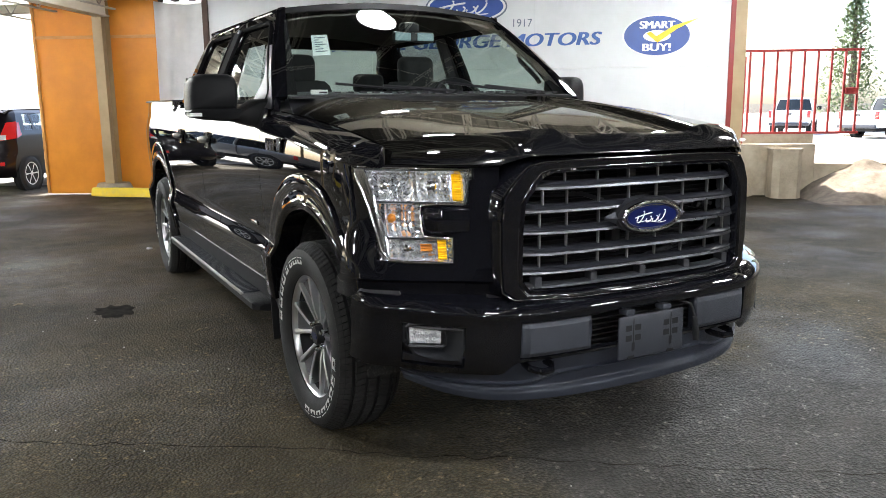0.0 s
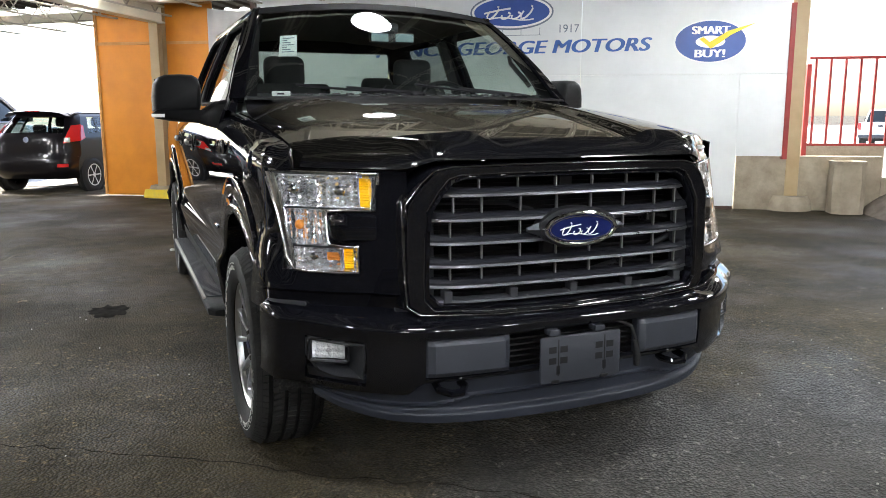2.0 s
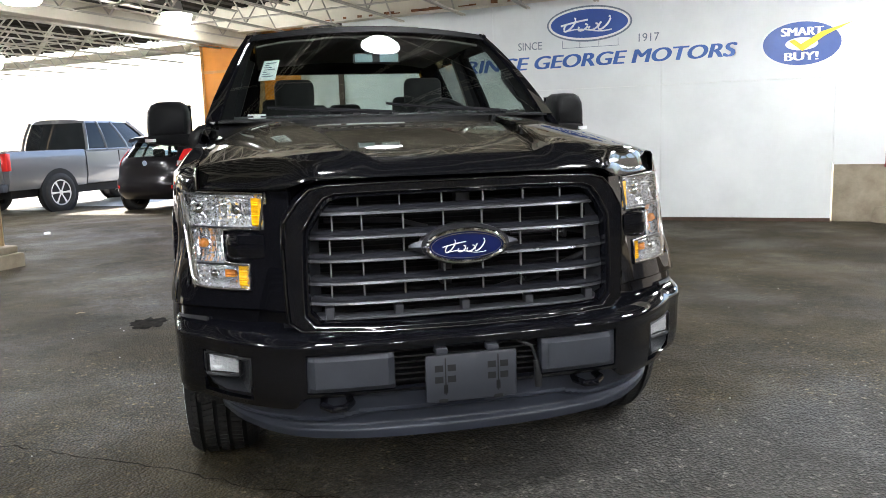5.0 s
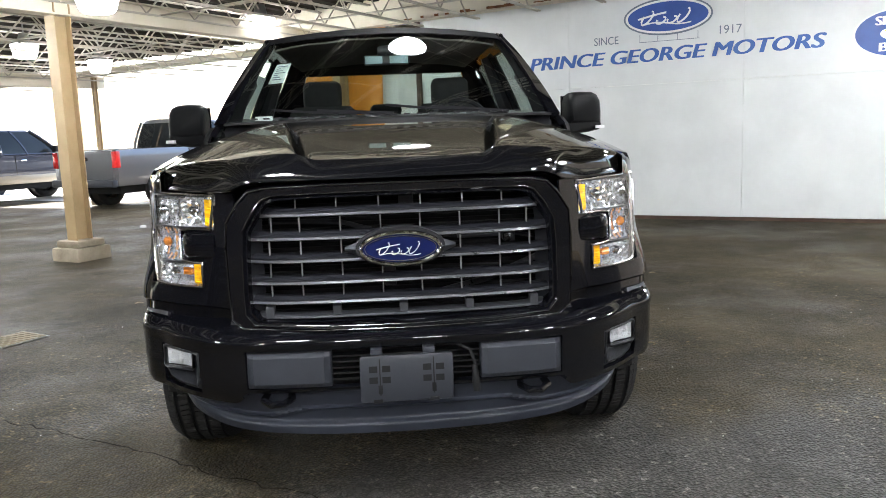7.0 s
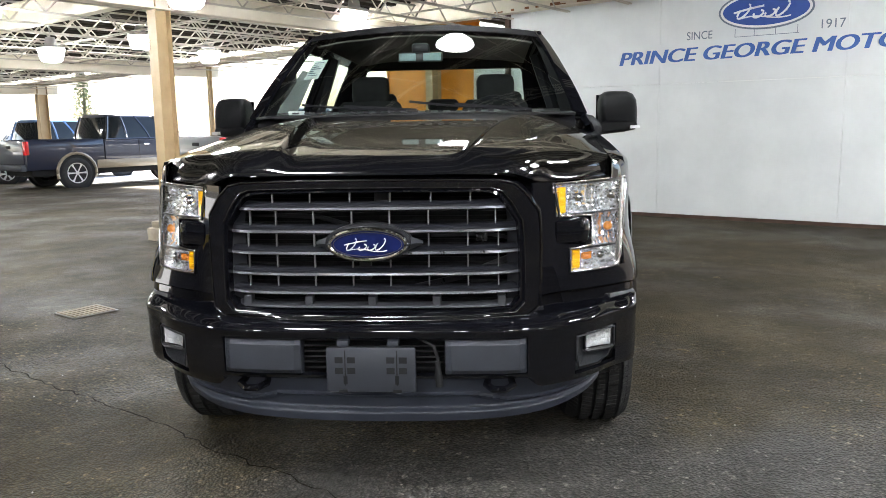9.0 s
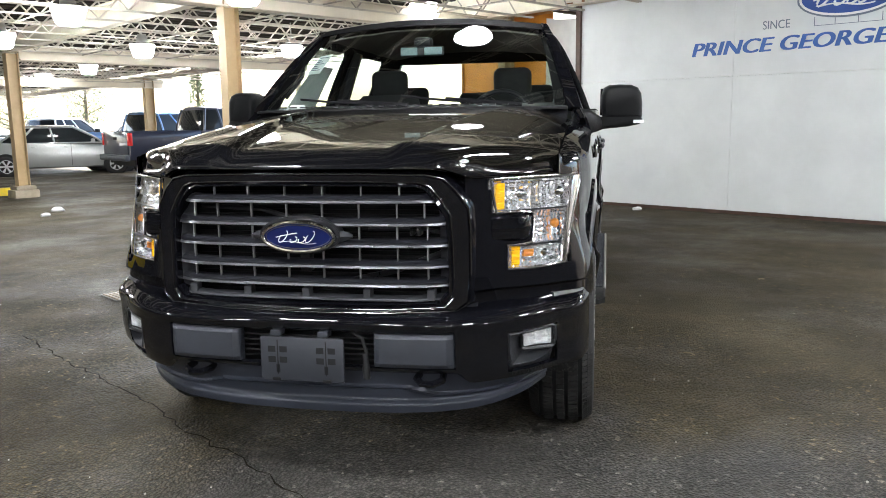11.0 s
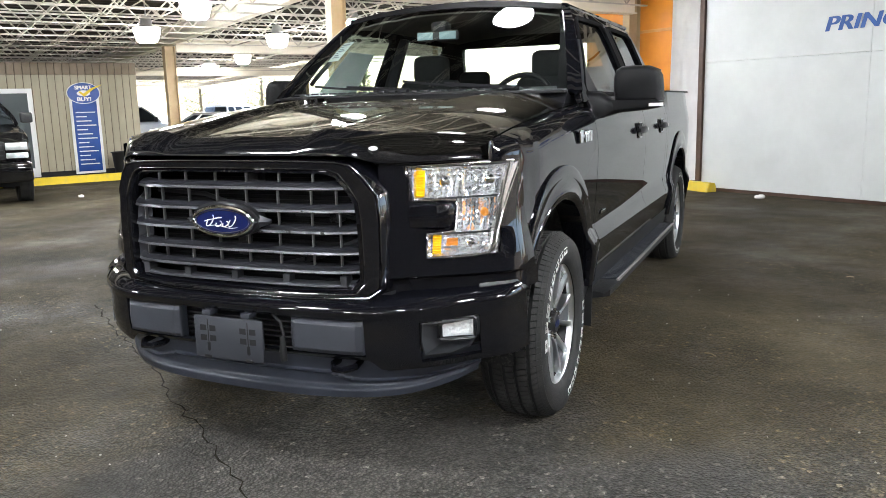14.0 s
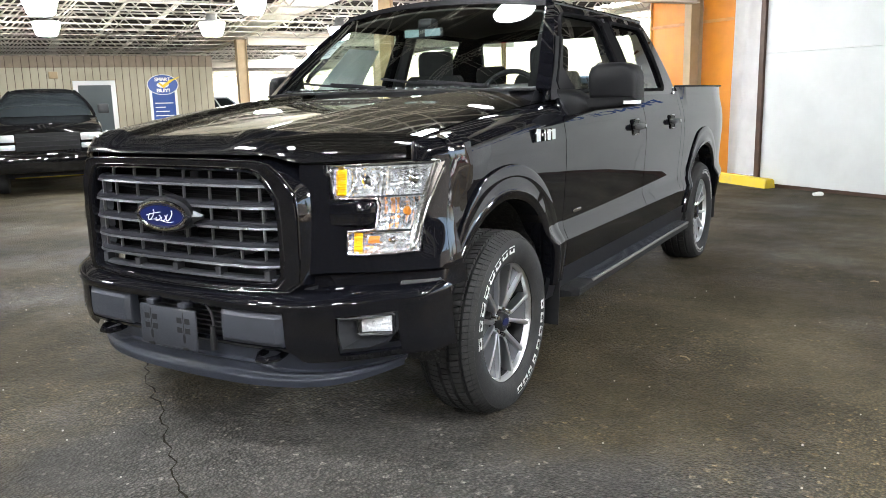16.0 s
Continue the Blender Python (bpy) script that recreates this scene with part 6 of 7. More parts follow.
def spoke(a):
    """One of six forked spokes: two machined blades joined at the hub."""
    bm = bmesh.new()
    for s in (-1, 1):
        rings = []
        for t, off, w, x in ((0.0, 0.012, 0.02, 0.07), (0.25, 0.02, 0.016, 0.082), (0.6, 0.042, 0.017, 0.091), (0.92, 0.062, 0.021, 0.097), (1.0, 0.068, 0.03, 0.098)):
            r = 0.058 + t * 0.19
            c = s * off
            rings.append([(x, r, c - w / 2), (x + 0.003, r, c), (x, r, c + w / 2), (x - 0.045, r, c + w * 0.6), (x - 0.045, r, c - w * 0.6)])
        loft(bm, rings)
    bmesh.ops.rotate(bm, cent=(0, 0, 0), matrix=Matrix.Rotation(a, 3, "X"), verts=bm.verts)
    return bm


def spoke_web(a):
    """The painted floor between the two blades."""
    bm = bmesh.new()
    loft(bm, [[(x, r, -w), (x, r, w), (x - 0.03, r, w), (x - 0.03, r, -w)] for r, w, x in ((0.058, 0.012, 0.052), (0.12, 0.024, 0.062), (0.2, 0.05, 0.074), (0.245, 0.064, 0.084))])
    bmesh.ops.rotate(bm, cent=(0, 0, 0), matrix=Matrix.Rotation(a, 3, "X"), verts=bm.verts)
    return bm


def seated(bm, m):
    """Flattens the rubber where it stands on the ground."""
    inv = m.inverted()
    for v in bm.verts:
        p = m @ v.co
        if p.z < 0.002:
            p.z = 0.002
            v.co = inv @ p
    return bm


def build_wheel(c):
    w = part("wheel", seated(tyre_mesh(), c), RUBBER, truck, "black all-terrain tyre on a six-spoke alloy wheel", 45)
    w.matrix_basis = c
    part("tread", seated(tread_mesh(), c), TREAD_MAT, w, "", 0)
    # a band darker than the rubber paints the shade in the tread grooves
    part("groove_shade", seated(revolve(bmesh.new(), [(0.378, -0.118), (0.39, -0.112), (0.39, 0.112), (0.378, 0.118)], axis="x", seg=72), c), DARK, w)
    part("sidewall_writing", letter_bars(0.314, 0.343, 0.1382, -84, 8, 11.6, 2), TYRE_WHITE, w, "raised white sidewall marks", 0)
    part("sidewall_writing", letter_bars(0.314, 0.343, 0.1382, 88, 8, 12.6, 5), TYRE_WHITE, w, "raised white sidewall marks", 0)
    part("rim", rim_mesh(), ALLOY, w, "machined alloy rim")
    part("barrel", revolve(bmesh.new(), [(0.0, -0.05), (0.22, -0.05), (0.24, 0.0), (0.251, 0.082)], axis="x", seg=40), ALLOY_DARK, w)
    part("brake_disc", revolve(bmesh.new(), [(0.07, -0.02), (0.175, -0.02), (0.175, -0.04)], axis="x", seg=40), ALLOY_GREY, w)
    for k in range(6):
        sp = part("spoke", spoke(k * math.tau / 6), ALLOY, w)
        part("web", spoke_web(k * math.tau / 6), SPOKE_PAINT, sp)
    hub = part("hub", revolve(bmesh.new(), [(0.0, 0.096), (0.036, 0.096), (0.042, 0.09), (0.046, 0.062), (0.082, 0.058), (0.09, 0.02)], axis="x", seg=32), ALLOY_DARK, w)
    part("cap", prism(bmesh.new(), [(0.03 * math.cos(k * math.tau / 24), 0.015 * math.sin(k * math.tau / 24)) for k in range(24)], "x", 0.096, 0.099), BADGE_BLUE, hub, "blue centre cap")
    for k in range(6):
        a = (k + 0.5) * math.tau / 6
        nut = revolve(bmesh.new(), [(0.0, 0.04), (0.009, 0.04), (0.013, 0.032), (0.014, 0.0)], axis="x", seg=8, centre=(0.052, 0.064 * math.cos(a), 0.06 * math.sin(a)))
        part("lug_nut", nut, CHROME, hub)
    return w


for x, y, turn, steer in ((0.862, 0.008, 0, 1), (0.862, 3.683, 95, 0), (-0.862, 0.008, 175, 1), (-0.862, 3.683, 20, 0)):
    build_wheel(pose(x, y, 0.379, turn, 0, steer) if x > 0 else pose(x, y, 0.379, turn, 0, 180 + steer))

# ---- other vehicles ----
def car_paint(name, base, flake=0.0):
    m = material(name, base, 0.35, metal=flake, coat=1.0)
    m.node_tree.nodes["Principled BSDF"].inputs["Coat Roughness"].default_value = 0.03
    return m


PAINT_GREY = car_paint("grey_paint", (0.16, 0.165, 0.175), 0.5)
PAINT_NAVY = car_paint("navy_paint", (0.016, 0.02, 0.038), 0.2)
PAINT_TAN = car_paint("tan_paint", (0.3, 0.25, 0.18), 0.3)
PAINT_SILVER = car_paint("silver_paint", (0.42, 0.43, 0.42), 0.5)
PAINT_WHITE = car_paint("white_paint", (0.75, 0.76, 0.77))
PAINT_BLUE = car_paint("blue_paint", (0.1, 0.2, 0.4), 0.3)
CAR_GLASS = material("far_car_glass", (0.015, 0.018, 0.02), 0.04, spec=0.4)
TAIL = material("tail_lamp", (0.55, 0.02, 0.02), 0.2, coat=0.8)
HEAD = material("head_lamp", (0.7, 0.72, 0.75), 0.12, metal=0.6, bump=0.5, bump_scale=60)


def simple_wheel(parent, m, r, w, alloy=ALLOY):
    h = w / 2
    wh = part("wheel", revolve(bmesh.new(), [(r * 0.6, -h * 0.8), (r * 0.72, -h), (r * 0.92, -h * 0.95), (r, -h * 0.75), (r, h * 0.75), (r * 0.92, h * 0.95), (r * 0.72, h), (r * 0.6, h * 0.8)], axis="x", seg=32), RUBBER, parent, "", 40)
    wh.matrix_basis = m
    part("rim", revolve(bmesh.new(), [(0.0, h * 0.2), (r * 0.5, h * 0.15), (r * 0.58, h * 0.75)], axis="x", seg=32), ALLOY_DARK, wh)
    part("rim_edge", revolve(bmesh.new(), [(r * 0.575, h * 0.72), (r * 0.59, h * 0.88), (r * 0.64, h * 0.9), (r * 0.66, h * 0.76)], axis="x", seg=32), alloy, wh)
    for k in range(6):
        a = k * math.tau / 6
        bm = loft(bmesh.new(), [[(h * 0.82 + dx, rr, c) for dx, c in ((0, -ww), (0.006, 0), (0, ww), (-0.03, ww), (-0.03, -ww))] for rr, ww in ((r * 0.08, 0.022), (r * 0.3, 0.028), (r * 0.6, 0.044))])
        bmesh.ops.rotate(bm, cent=(0, 0, 0), matrix=Matrix.Rotation(a, 3, "X"), verts=bm.verts)
        part("spoke", bm, alloy, wh)
    part("hub", revolve(bmesh.new(), [(0.0, h * 0.9), (r * 0.12, h * 0.88), (r * 0.15, h * 0.6)], axis="x", seg=16), alloy, wh)
    return wh


def body_rings(stations, w):
    """Rings across a body: stations of (y, low, high, width factor, shoulder roundness)."""
    rings = []
    for y, lo, hi, k, rd in stations:
        half = [(0.0, lo), (w * k * 0.8, lo), (w * k * 0.95, lo + 0.04), (w * k, lo + (hi - lo) * 0.3), (w * k * 1.0, lo + (hi - lo) * 0.55), (w * k * 0.985, hi - rd), (w * k * 0.94, hi - rd * 0.3), (w * k * 0.8, hi), (0.0, hi + 0.012)]
        rings.append([(x, y, z) for x, z in half] + [(-x, y, z) for x, z in half[-2:0:-1]])
    return rings


def glasshouse(parent, paint, base, top, z0, z1, w0, w1, splits, glass=None):
    """Cab: base and top give front and rear y; splits are pillar places from front to rear."""
    def p(s, t, sx):
        e = t ** 1.25
        y = (base[0] + (base[1] - base[0]) * s) * (1 - e) + (top[0] + (top[1] - top[0]) * s) * e
        return Vector((sx * (w0 + (w1 - w0) * t ** 1.5), y, z0 + (z1 - z0) * t))
    def ring(t, k=1.0, dz=0.0):
        half = [(0.0, 0.0), (0.0, 0.8), (0.03, 0.96), (0.1, 1.0), (0.5, 1.02), (0.9, 1.0), (0.97, 0.95), (1.0, 0.8), (1.0, 0.0)]
        pts = [p(s, t, x * k) + Vector((0, 0, dz)) for s, x in half]
        return pts + [p(s, t, -x * k) + Vector((0, 0, dz)) for s, x in half[-2:0:-1]]
    part("glasshouse", loft(bmesh.new(), [ring(t) for t in (0.0, 0.25, 0.5, 0.75, 1.0)]), glass or CAR_GLASS, parent, "dark car glass", 30)
    part("roof", loft(bmesh.new(), [ring(0.95, 1.01), ring(1.0, 1.0, 0.012), ring(1.0, 0.93, 0.035), ring(1.0, 0.7, 0.055), ring(1.0, 0.35, 0.062)]), paint, parent, "", 50)
    for sx in (-1, 1):
        for s in splits:
            part("pillar", tube(bmesh.new(), [p(s, t / 4, sx * 1.004) for t in range(5)], 0.035, 6), paint, parent)
        part("waist_rail", tube(bmesh.new(), [p(0, 0.02, sx * 1.005), p(0.5, 0.02, sx * 1.005), p(1, 0.02, sx * 1.005)], 0.025, 6), paint, parent)


def arches(parent, ys, w, r):
    for y in ys:
        for sx in (-1, 1):
            part("wheel_arch", revolve(bmesh.new(), [(0.0, sx * (w + 0.003)), (r * 1.17, sx * (w + 0.003)), (r * 1.19, sx * (w - 0.05))], axis="x", seg=32, centre=(0, y, r * 1.03)), DARK, parent)


def far_pickup(m, label, paint, lower=None, facing=False, w=0.98, length=5.8, flares=None, group="parked pickups"):
    """y points forward; the origin lies on the ground under the middle."""
    v = thing("parked_pickup", m, label, "pickup", group)
    f, r = length / 2, 0.41
    fa, ra = f - 0.95, -f + 1.25
    front = f - 1.55
    up = 0.22 if facing else 0.0
    part("front_body", loft(bmesh.new(), body_rings([(f, 0.55, 1.02 + up, 0.9, 0.08), (f - 0.06, 0.5, 1.1 + up, 0.97, 0.08), (f - 0.5, 0.5, 1.16 + up, 1.0, 0.1), (front, 0.5, 1.22 + up, 1.0, 0.08), (front - 0.05, 0.5, 1.24 + up, 1.0, 0.06)], w)), paint, v, "", 35)
    part("cab_body", loft(bmesh.new(), body_rings([(front - 0.06, 0.5, 1.24, 1.0, 0.05), (front - 1.2, 0.5, 1.26, 1.0, 0.05), (front - 2.2, 0.5, 1.26, 1.0, 0.05)], w)), paint, v, "", 35)
    glasshouse(v, paint, (front + 0.05, front - 2.15), (front - 0.65, front - 2.0), 1.24 + up, 1.86 + 0.4 * up, w * 0.93, w * (0.62 if facing else 0.76), (0.02, 0.42, 0.72, 0.98))
    b0 = front - 2.24
    for sx in (-1, 1):
        side = loft(bmesh.new(), [[(sx * x, y, z) for x, z in ((w * 0.95, 0.52), (w, 0.7), (w, 1.1), (w * 0.98, 1.24), (w * 0.96, 1.27), (w * 0.86, 1.27), (w * 0.86, 0.8), (w * 0.86, 0.52))] for y in (b0, (b0 - f) / 2, -f + 0.03)])
        part("bed_side", side, paint, v, "", 35)
        part("tail_lamp", nbox(min(sx * w * 0.86, sx * w * 1.005), max(sx * w * 0.86, sx * w * 1.005), -f - 0.012, -f + 0.1, 0.9, 1.24, 0.015), TAIL, v, "red tail lamp")
        for y in (fa, ra):
            simple_wheel(v, pose(sx * (w - 0.11), y, r - 0.005, 0, 0, 0 if sx > 0 else 180), r, 0.27)
            if flares:
                pts = [(sx * (w + 0.012), y + 1.24 * r * math.cos(a), r + 1.24 * r * math.sin(a)) for a in [math.pi * k / 12 for k in range(-1, 14)]]
                part("flare", tube(bmesh.new(), pts, 0.04, 6), flares, v, "pale wheel arch moulding")
        if lower:
            part("lower_band", nbox(min(sx * w * 0.99, sx * (w + 0.008)), max(sx * w * 0.99, sx * (w + 0.008)), ra + 0.55, fa - 0.55, 0.5, 0.72, 0.006), lower, v, "tan lower body band")
        part("handle", nbox(min(sx * w, sx * (w + 0.03)), max(sx * w, sx * (w + 0.03)), front - 1.1, front - 0.95, 1.08, 1.12, 0.01), CHROME, v)
        part("door_seam", nbox(min(sx * w * 0.98, sx * (w + 0.002)), max(sx * w * 0.98, sx * (w + 0.002)), front - 1.24, front - 1.225, 0.55, 1.22), DARK, v)
        part("mirror", nbox(min(sx * (w + 0.02), sx * (w + 0.24)), max(sx * (w + 0.02), sx * (w + 0.24)), front - 0.25, front - 0.12, 1.26 + up, 1.46 + up, 0.03), BLACK_PLASTIC, v)
        part("head_lamp", nbox(min(sx * w * 0.56, sx * w * 0.93), max(sx * w * 0.56, sx * w * 0.93), f - 0.1, f + 0.012, 0.86 + 0.7 * up, 1.0 + 0.7 * up, 0.02), HEAD, v, "clear head lamp")
        part("turn_lamp", nbox(min(sx * w * 0.56, sx * w * 0.93), max(sx * w * 0.56, sx * w * 0.93), f - 0.1, f + 0.012, 0.76 + 0.5 * up, 0.84 + 0.6 * up, 0.02), HEAD, v)
    arches(v, (fa, ra), w, r)
    part("tailgate", nbox(-w * 0.86, w * 0.86, -f, -f + 0.06, 0.66, 1.26, 0.02), paint, v)
    part("gate_latch", nbox(-0.12, 0.12, -f - 0.012, -f + 0.01, 1.05, 1.13, 0.01), DARK, v)
    part("rear_bumper", nbox(-w * 0.97, w * 0.97, -f - 0.12, -f + 0.02, 0.5, 0.66, 0.03), GREY_PLASTIC, v)
    part("bed_floor", nbox(-w * 0.86, w * 0.86, -f + 0.05, b0, 0.78, 0.82), DARK, v)
    part("front_bumper", nbox(-w * 0.97, w * 0.97, f - 0.08, f + 0.12, 0.45, 0.7 + 0.5 * up, 0.05), paint if facing else GREY_PLASTIC, v)
    grill = part("grille", nbox(-w * 0.55, w * 0.55, f - 0.03, f + 0.015, 0.76 + 0.4 * up, 1.0 + 0.8 * up, 0.02), DARK, v)
    for k in range(3):
        part("grille_bar", nbox(-w * 0.54, w * 0.54, f + 0.01, f + 0.03, 0.83 + 0.4 * up + k * 0.09, 0.845 + 0.4 * up + k * 0.09, 0.004, 1), BLACK_PLASTIC, grill)
    part("underbody", nbox(-w * 0.8, w * 0.8, -f + 0.2, f - 0.3, 0.35, 0.52), DARK, v)
    return v


def far_car(m, label, paint, length, w, belt, top, hatch):
    v = thing("parked_car", m, label, "car", "parked cars")
    f, r = length / 2, 0.31
    fa, ra = f - 0.82, -f + (0.72 if hatch else 0.95)
    if hatch:
        st = [(f, 0.35, 0.66, 0.86, 0.06), (f - 0.1, 0.25, 0.74, 0.95, 0.08), (f - 0.9, 0.22, belt - 0.02, 1.0, 0.1), (0.0, 0.22, belt, 1.0, 0.06), (-f + 0.35, 0.24, belt + 0.06, 1.0, 0.06), (-f + 0.06, 0.3, belt + 0.02, 0.97, 0.08), (-f, 0.36, belt - 0.2, 0.9, 0.08)]
        gl = ((f - 0.95, -f + 0.12), (f - 1.65, -f + 0.45))
    else:
        st = [(f, 0.35, 0.66, 0.86, 0.06), (f - 0.1, 0.25, 0.74, 0.95, 0.08), (f - 1.1, 0.22, belt - 0.02, 1.0, 0.1), (0.0, 0.22, belt, 1.0, 0.06), (-f + 1.0, 0.22, belt + 0.05, 1.0, 0.06), (-f + 0.08, 0.3, belt + 0.04, 0.96, 0.08), (-f, 0.36, belt - 0.15, 0.9, 0.08)]
        gl = ((f - 1.1, -f + 0.75), (f - 1.95, -f + 1.45))
    part("body", loft(bmesh.new(), body_rings(st, w)), paint, v, "", 40)
    glasshouse(v, paint, *gl, belt, top, w * 0.93, w * 0.72, (0.02, 0.48, 0.8, 0.99))
    arches(v, (fa, ra), w, r)
    for sx in (-1, 1):
        for y in (fa, ra):
            simple_wheel(v, pose(sx * (w - 0.08), y, r - 0.004, 0, 0, 0 if sx > 0 else 180), r, 0.2)
        lo, hi = (0.78, 1.1) if hatch else (0.78, 0.95)
        part("tail_lamp", nbox(min(sx * w * 0.7, sx * w * 0.99), max(sx * w * 0.7, sx * w * 0.99), -f + 0.0, -f + 0.25, lo, hi, 0.04), TAIL, v, "red tail lamp")
        part("reflector", nbox(min(sx * w * 0.6, sx * w * 0.88), max(sx * w * 0.6, sx * w * 0.88), -f - 0.005, -f + 0.06, 0.42, 0.47, 0.01), TAIL, v)
        part("mirror", nbox(min(sx * (w - 0.02), sx * (w + 0.16)), max(sx * (w - 0.02), sx * (w + 0.16)), f - 1.5, f - 1.38, belt, belt + 0.13, 0.03), paint, v)
        for y in (0.15, -0.75):
            part("handle", nbox(min(sx * w * 0.98, sx * (w + 0.02)), max(sx * w * 0.98, sx * (w + 0.02)), y, y + 0.13, belt - 0.12, belt - 0.09, 0.008), paint, v)
        part("door_seam", nbox(min(sx * w * 0.96, sx * (w + 0.002)), max(sx * w * 0.96, sx * (w + 0.002)), 0.33, 0.34, 0.3, belt), DARK, v)
    part("plate", nbox(-0.16, 0.16, -f - 0.012, -f + 0.05, 0.68, 0.78, 0.004), SIGN_GREY, v)
    part("bumper_shadow_line", nbox(-w * 0.85, w * 0.85, -f - 0.012, -f + 0.05, 0.52, 0.55, 0.006), DARK, v)
    part("exhaust", tube(bmesh.new(), [(0.4, -f + 0.1, 0.26), (0.4, -f - 0.03, 0.26)], 0.03, 8), LAMP_CAP, v)
    return v


HATCH_BLACK = material("hatch_black", (0.006, 0.005, 0.0065), 0.3, spec=0.16, coat=0.45)


def hatchback(m, label):
    """A small five-door car, its rounded tail towards the drive; y points forward."""
    v = thing("parked_car", m, label, "car", "parked cars")
    f, r = 2.0, 0.31
    width = [(0.26, 0.78), (0.4, 0.84), (0.7, 0.862), (0.95, 0.835), (1.04, 0.8), (1.2, 0.735), (1.38, 0.63), (1.43, 0.56)]
    tail = [(0.26, -1.88), (0.36, -1.98), (0.5, -2.0), (0.61, -1.985), (0.67, -1.93), (0.9, -1.9), (1.0, -1.86), (1.2, -1.7), (1.38, -1.55), (1.43, -1.5)]

    def back(u, z, out=0.0):
        """The tail: u runs from one flank to the other."""
        return (u * (spline(width, z) + out), spline(tail, z) + 0.3 * abs(u) ** 4.5 - out, z)

    def flank(s, z, out=0.0):
        """The side: s 0 at the tail, 1 at the nose or the windscreen pillar."""
        y0 = spline(tail, z) + 0.3
        y1 = 1.85 if z < 0.9 else 1.85 - 0.85 * ease((z - 0.9) / 0.1) - 1.45 * max(0.0, z - 1.0)
        y = y0 + (y1 - y0) * s
        return (spline(width, z) * (1 - 0.05 * max(0.0, y / f) ** 3) + out, y, z)

    Z = steps_of(0.26, 1.04, 1.06, 1.34, 1.36, 1.43, step=0.06)
    U = steps_of(-1.0, -0.76, 0.76, 1.0, step=0.08)
    part("tail_panel", panel(back, U, Z, lambda u, z: abs(u) < 0.76 and 1.06 < z < 1.34, 0.015), HATCH_BLACK, v, "", 60)
    glass = part("tail_window", panel(lambda u, z: back(u, z, -0.004), steps_of(-0.77, 0.77, step=0.1), steps_of(1.055, 1.345, step=0.07)), GLASS, v, "clear hatch window")
    glass.visible_shadow = False
    S = [0, 0.06, 0.1, 0.16, 0.22, 0.3, 0.38, 0.46, 0.54, 0.58, 0.66, 0.74, 0.82, 0.9, 1.0]

    def pane_hole(s, z):
        return 1.06 < z < 1.34 and (0.1 < s < 0.22 or 0.22 < s < 0.54 or 0.58 < s < 0.9)
    for sx in (1, -1):
        def one(bm):
            return bm if sx == 1 else mirrored(bm)
        part("side", one(panel(flank, S, Z, pane_hole, 0.015)), HATCH_BLACK, v, "", 60)
        for a, b in ((0.09, 0.21), (0.23, 0.55), (0.57, 0.91)):
            pane = part("side_window", one(panel(lambda s, z: flank(s, z, -0.004), steps_of(a, b, step=0.08), steps_of(1.055, 1.345, step=0.07))), GLASS, v)
            pane.visible_shadow = False
        part("window_pillar", one(panel(lambda s, z: flank(s, z, 0.004), [0.205, 0.235], [1.05, 1.2, 1.35], thick=0.004)), HATCH_BLACK, v)
        lamp = part("tail_lamp", one(panel(lambda s, t: back(0.77 + 0.1 * t + (0.23 - 0.1 * t) * s, 0.89 + 0.04 * s + (0.3 - 0.02 * s) * t, 0.014), [0, 0.25, 0.5, 0.75, 1.0], [0, 0.25, 0.5, 0.75, 1.0], thick=0.012)), TAIL, v, "red upswept tail lamp", 60)
        part("lamp_flank", one(panel(lambda s, t: flank(0.055 * s * (1 - 0.5 * t), 0.93 + 0.26 * t + 0.05 * s * (1 - t), 0.014), [0, 0.5, 1.0], [0, 0.25, 0.5, 0.75, 1.0], thick=0.012)), TAIL, lamp)
        part("clear_lens", one(panel(lambda s, t: back(0.785 + 0.09 * s, 0.905 + 0.08 * t, 0.018), [0, 0.5, 1.0], [0, 0.5, 1.0], thick=0.004)), HEAD, lamp, "clear reversing lens")
        part("reflector", one(panel(lambda s, t: back(0.7 + 0.17 * s, 0.475 + 0.06 * t, 0.006), [0, 0.5, 1.0], [0, 1.0], thick=0.006)), TAIL, v)
        part("handle", one(nbox(0.83, 0.868, -0.62, -0.46, 0.93, 0.96, 0.01)), HATCH_BLACK, v)
        part("mirror", one(nbox(0.84, 1.0, 0.72, 0.84, 1.0, 1.12, 0.03)), HATCH_BLACK, v)
        for y in (1.2, -1.28):
            simple_wheel(v, pose(sx * 0.775, y, r - 0.004, 0, 0, 0 if sx > 0 else 180), r, 0.2)
    arches(v, (1.2, -1.28), 0.858, r)
    part("roof", panel(lambda x, t: (0.6 * x, -1.5 + 1.9 * t - 0.1 * (1 - abs(x) ** 3) * (1 - t) + 0.1 * (1 - x * x) * t, 1.4 + 0.06 * (1 - abs(x) ** 3) + 0.02 * math.sin(math.pi * t)), steps_of(-1, 1, step=0.2), [0, 0.1, 0.25, 0.5, 0.75, 1.0], thick=0.02), HATCH_BLACK, v, "", 60)
    lip = part("roof_spoiler", loft(bmesh.new(), [[(x, -1.36, 1.46 - d), (x, -1.6 + 2 * d, 1.462 - 2 * d), (x, -1.68 + 2 * d, 1.445 - 2 * d), (x, -1.6 + 2 * d, 1.425 - 2 * d), (x, -1.36, 1.4)] for x, d in ((-0.62, 0.045), (-0.5, 0.015), (-0.25, 0.003), (0.0, 0.0), (0.25, 0.003), (0.5, 0.015), (0.62, 0.045))]), HATCH_BLACK, v, "", 50)
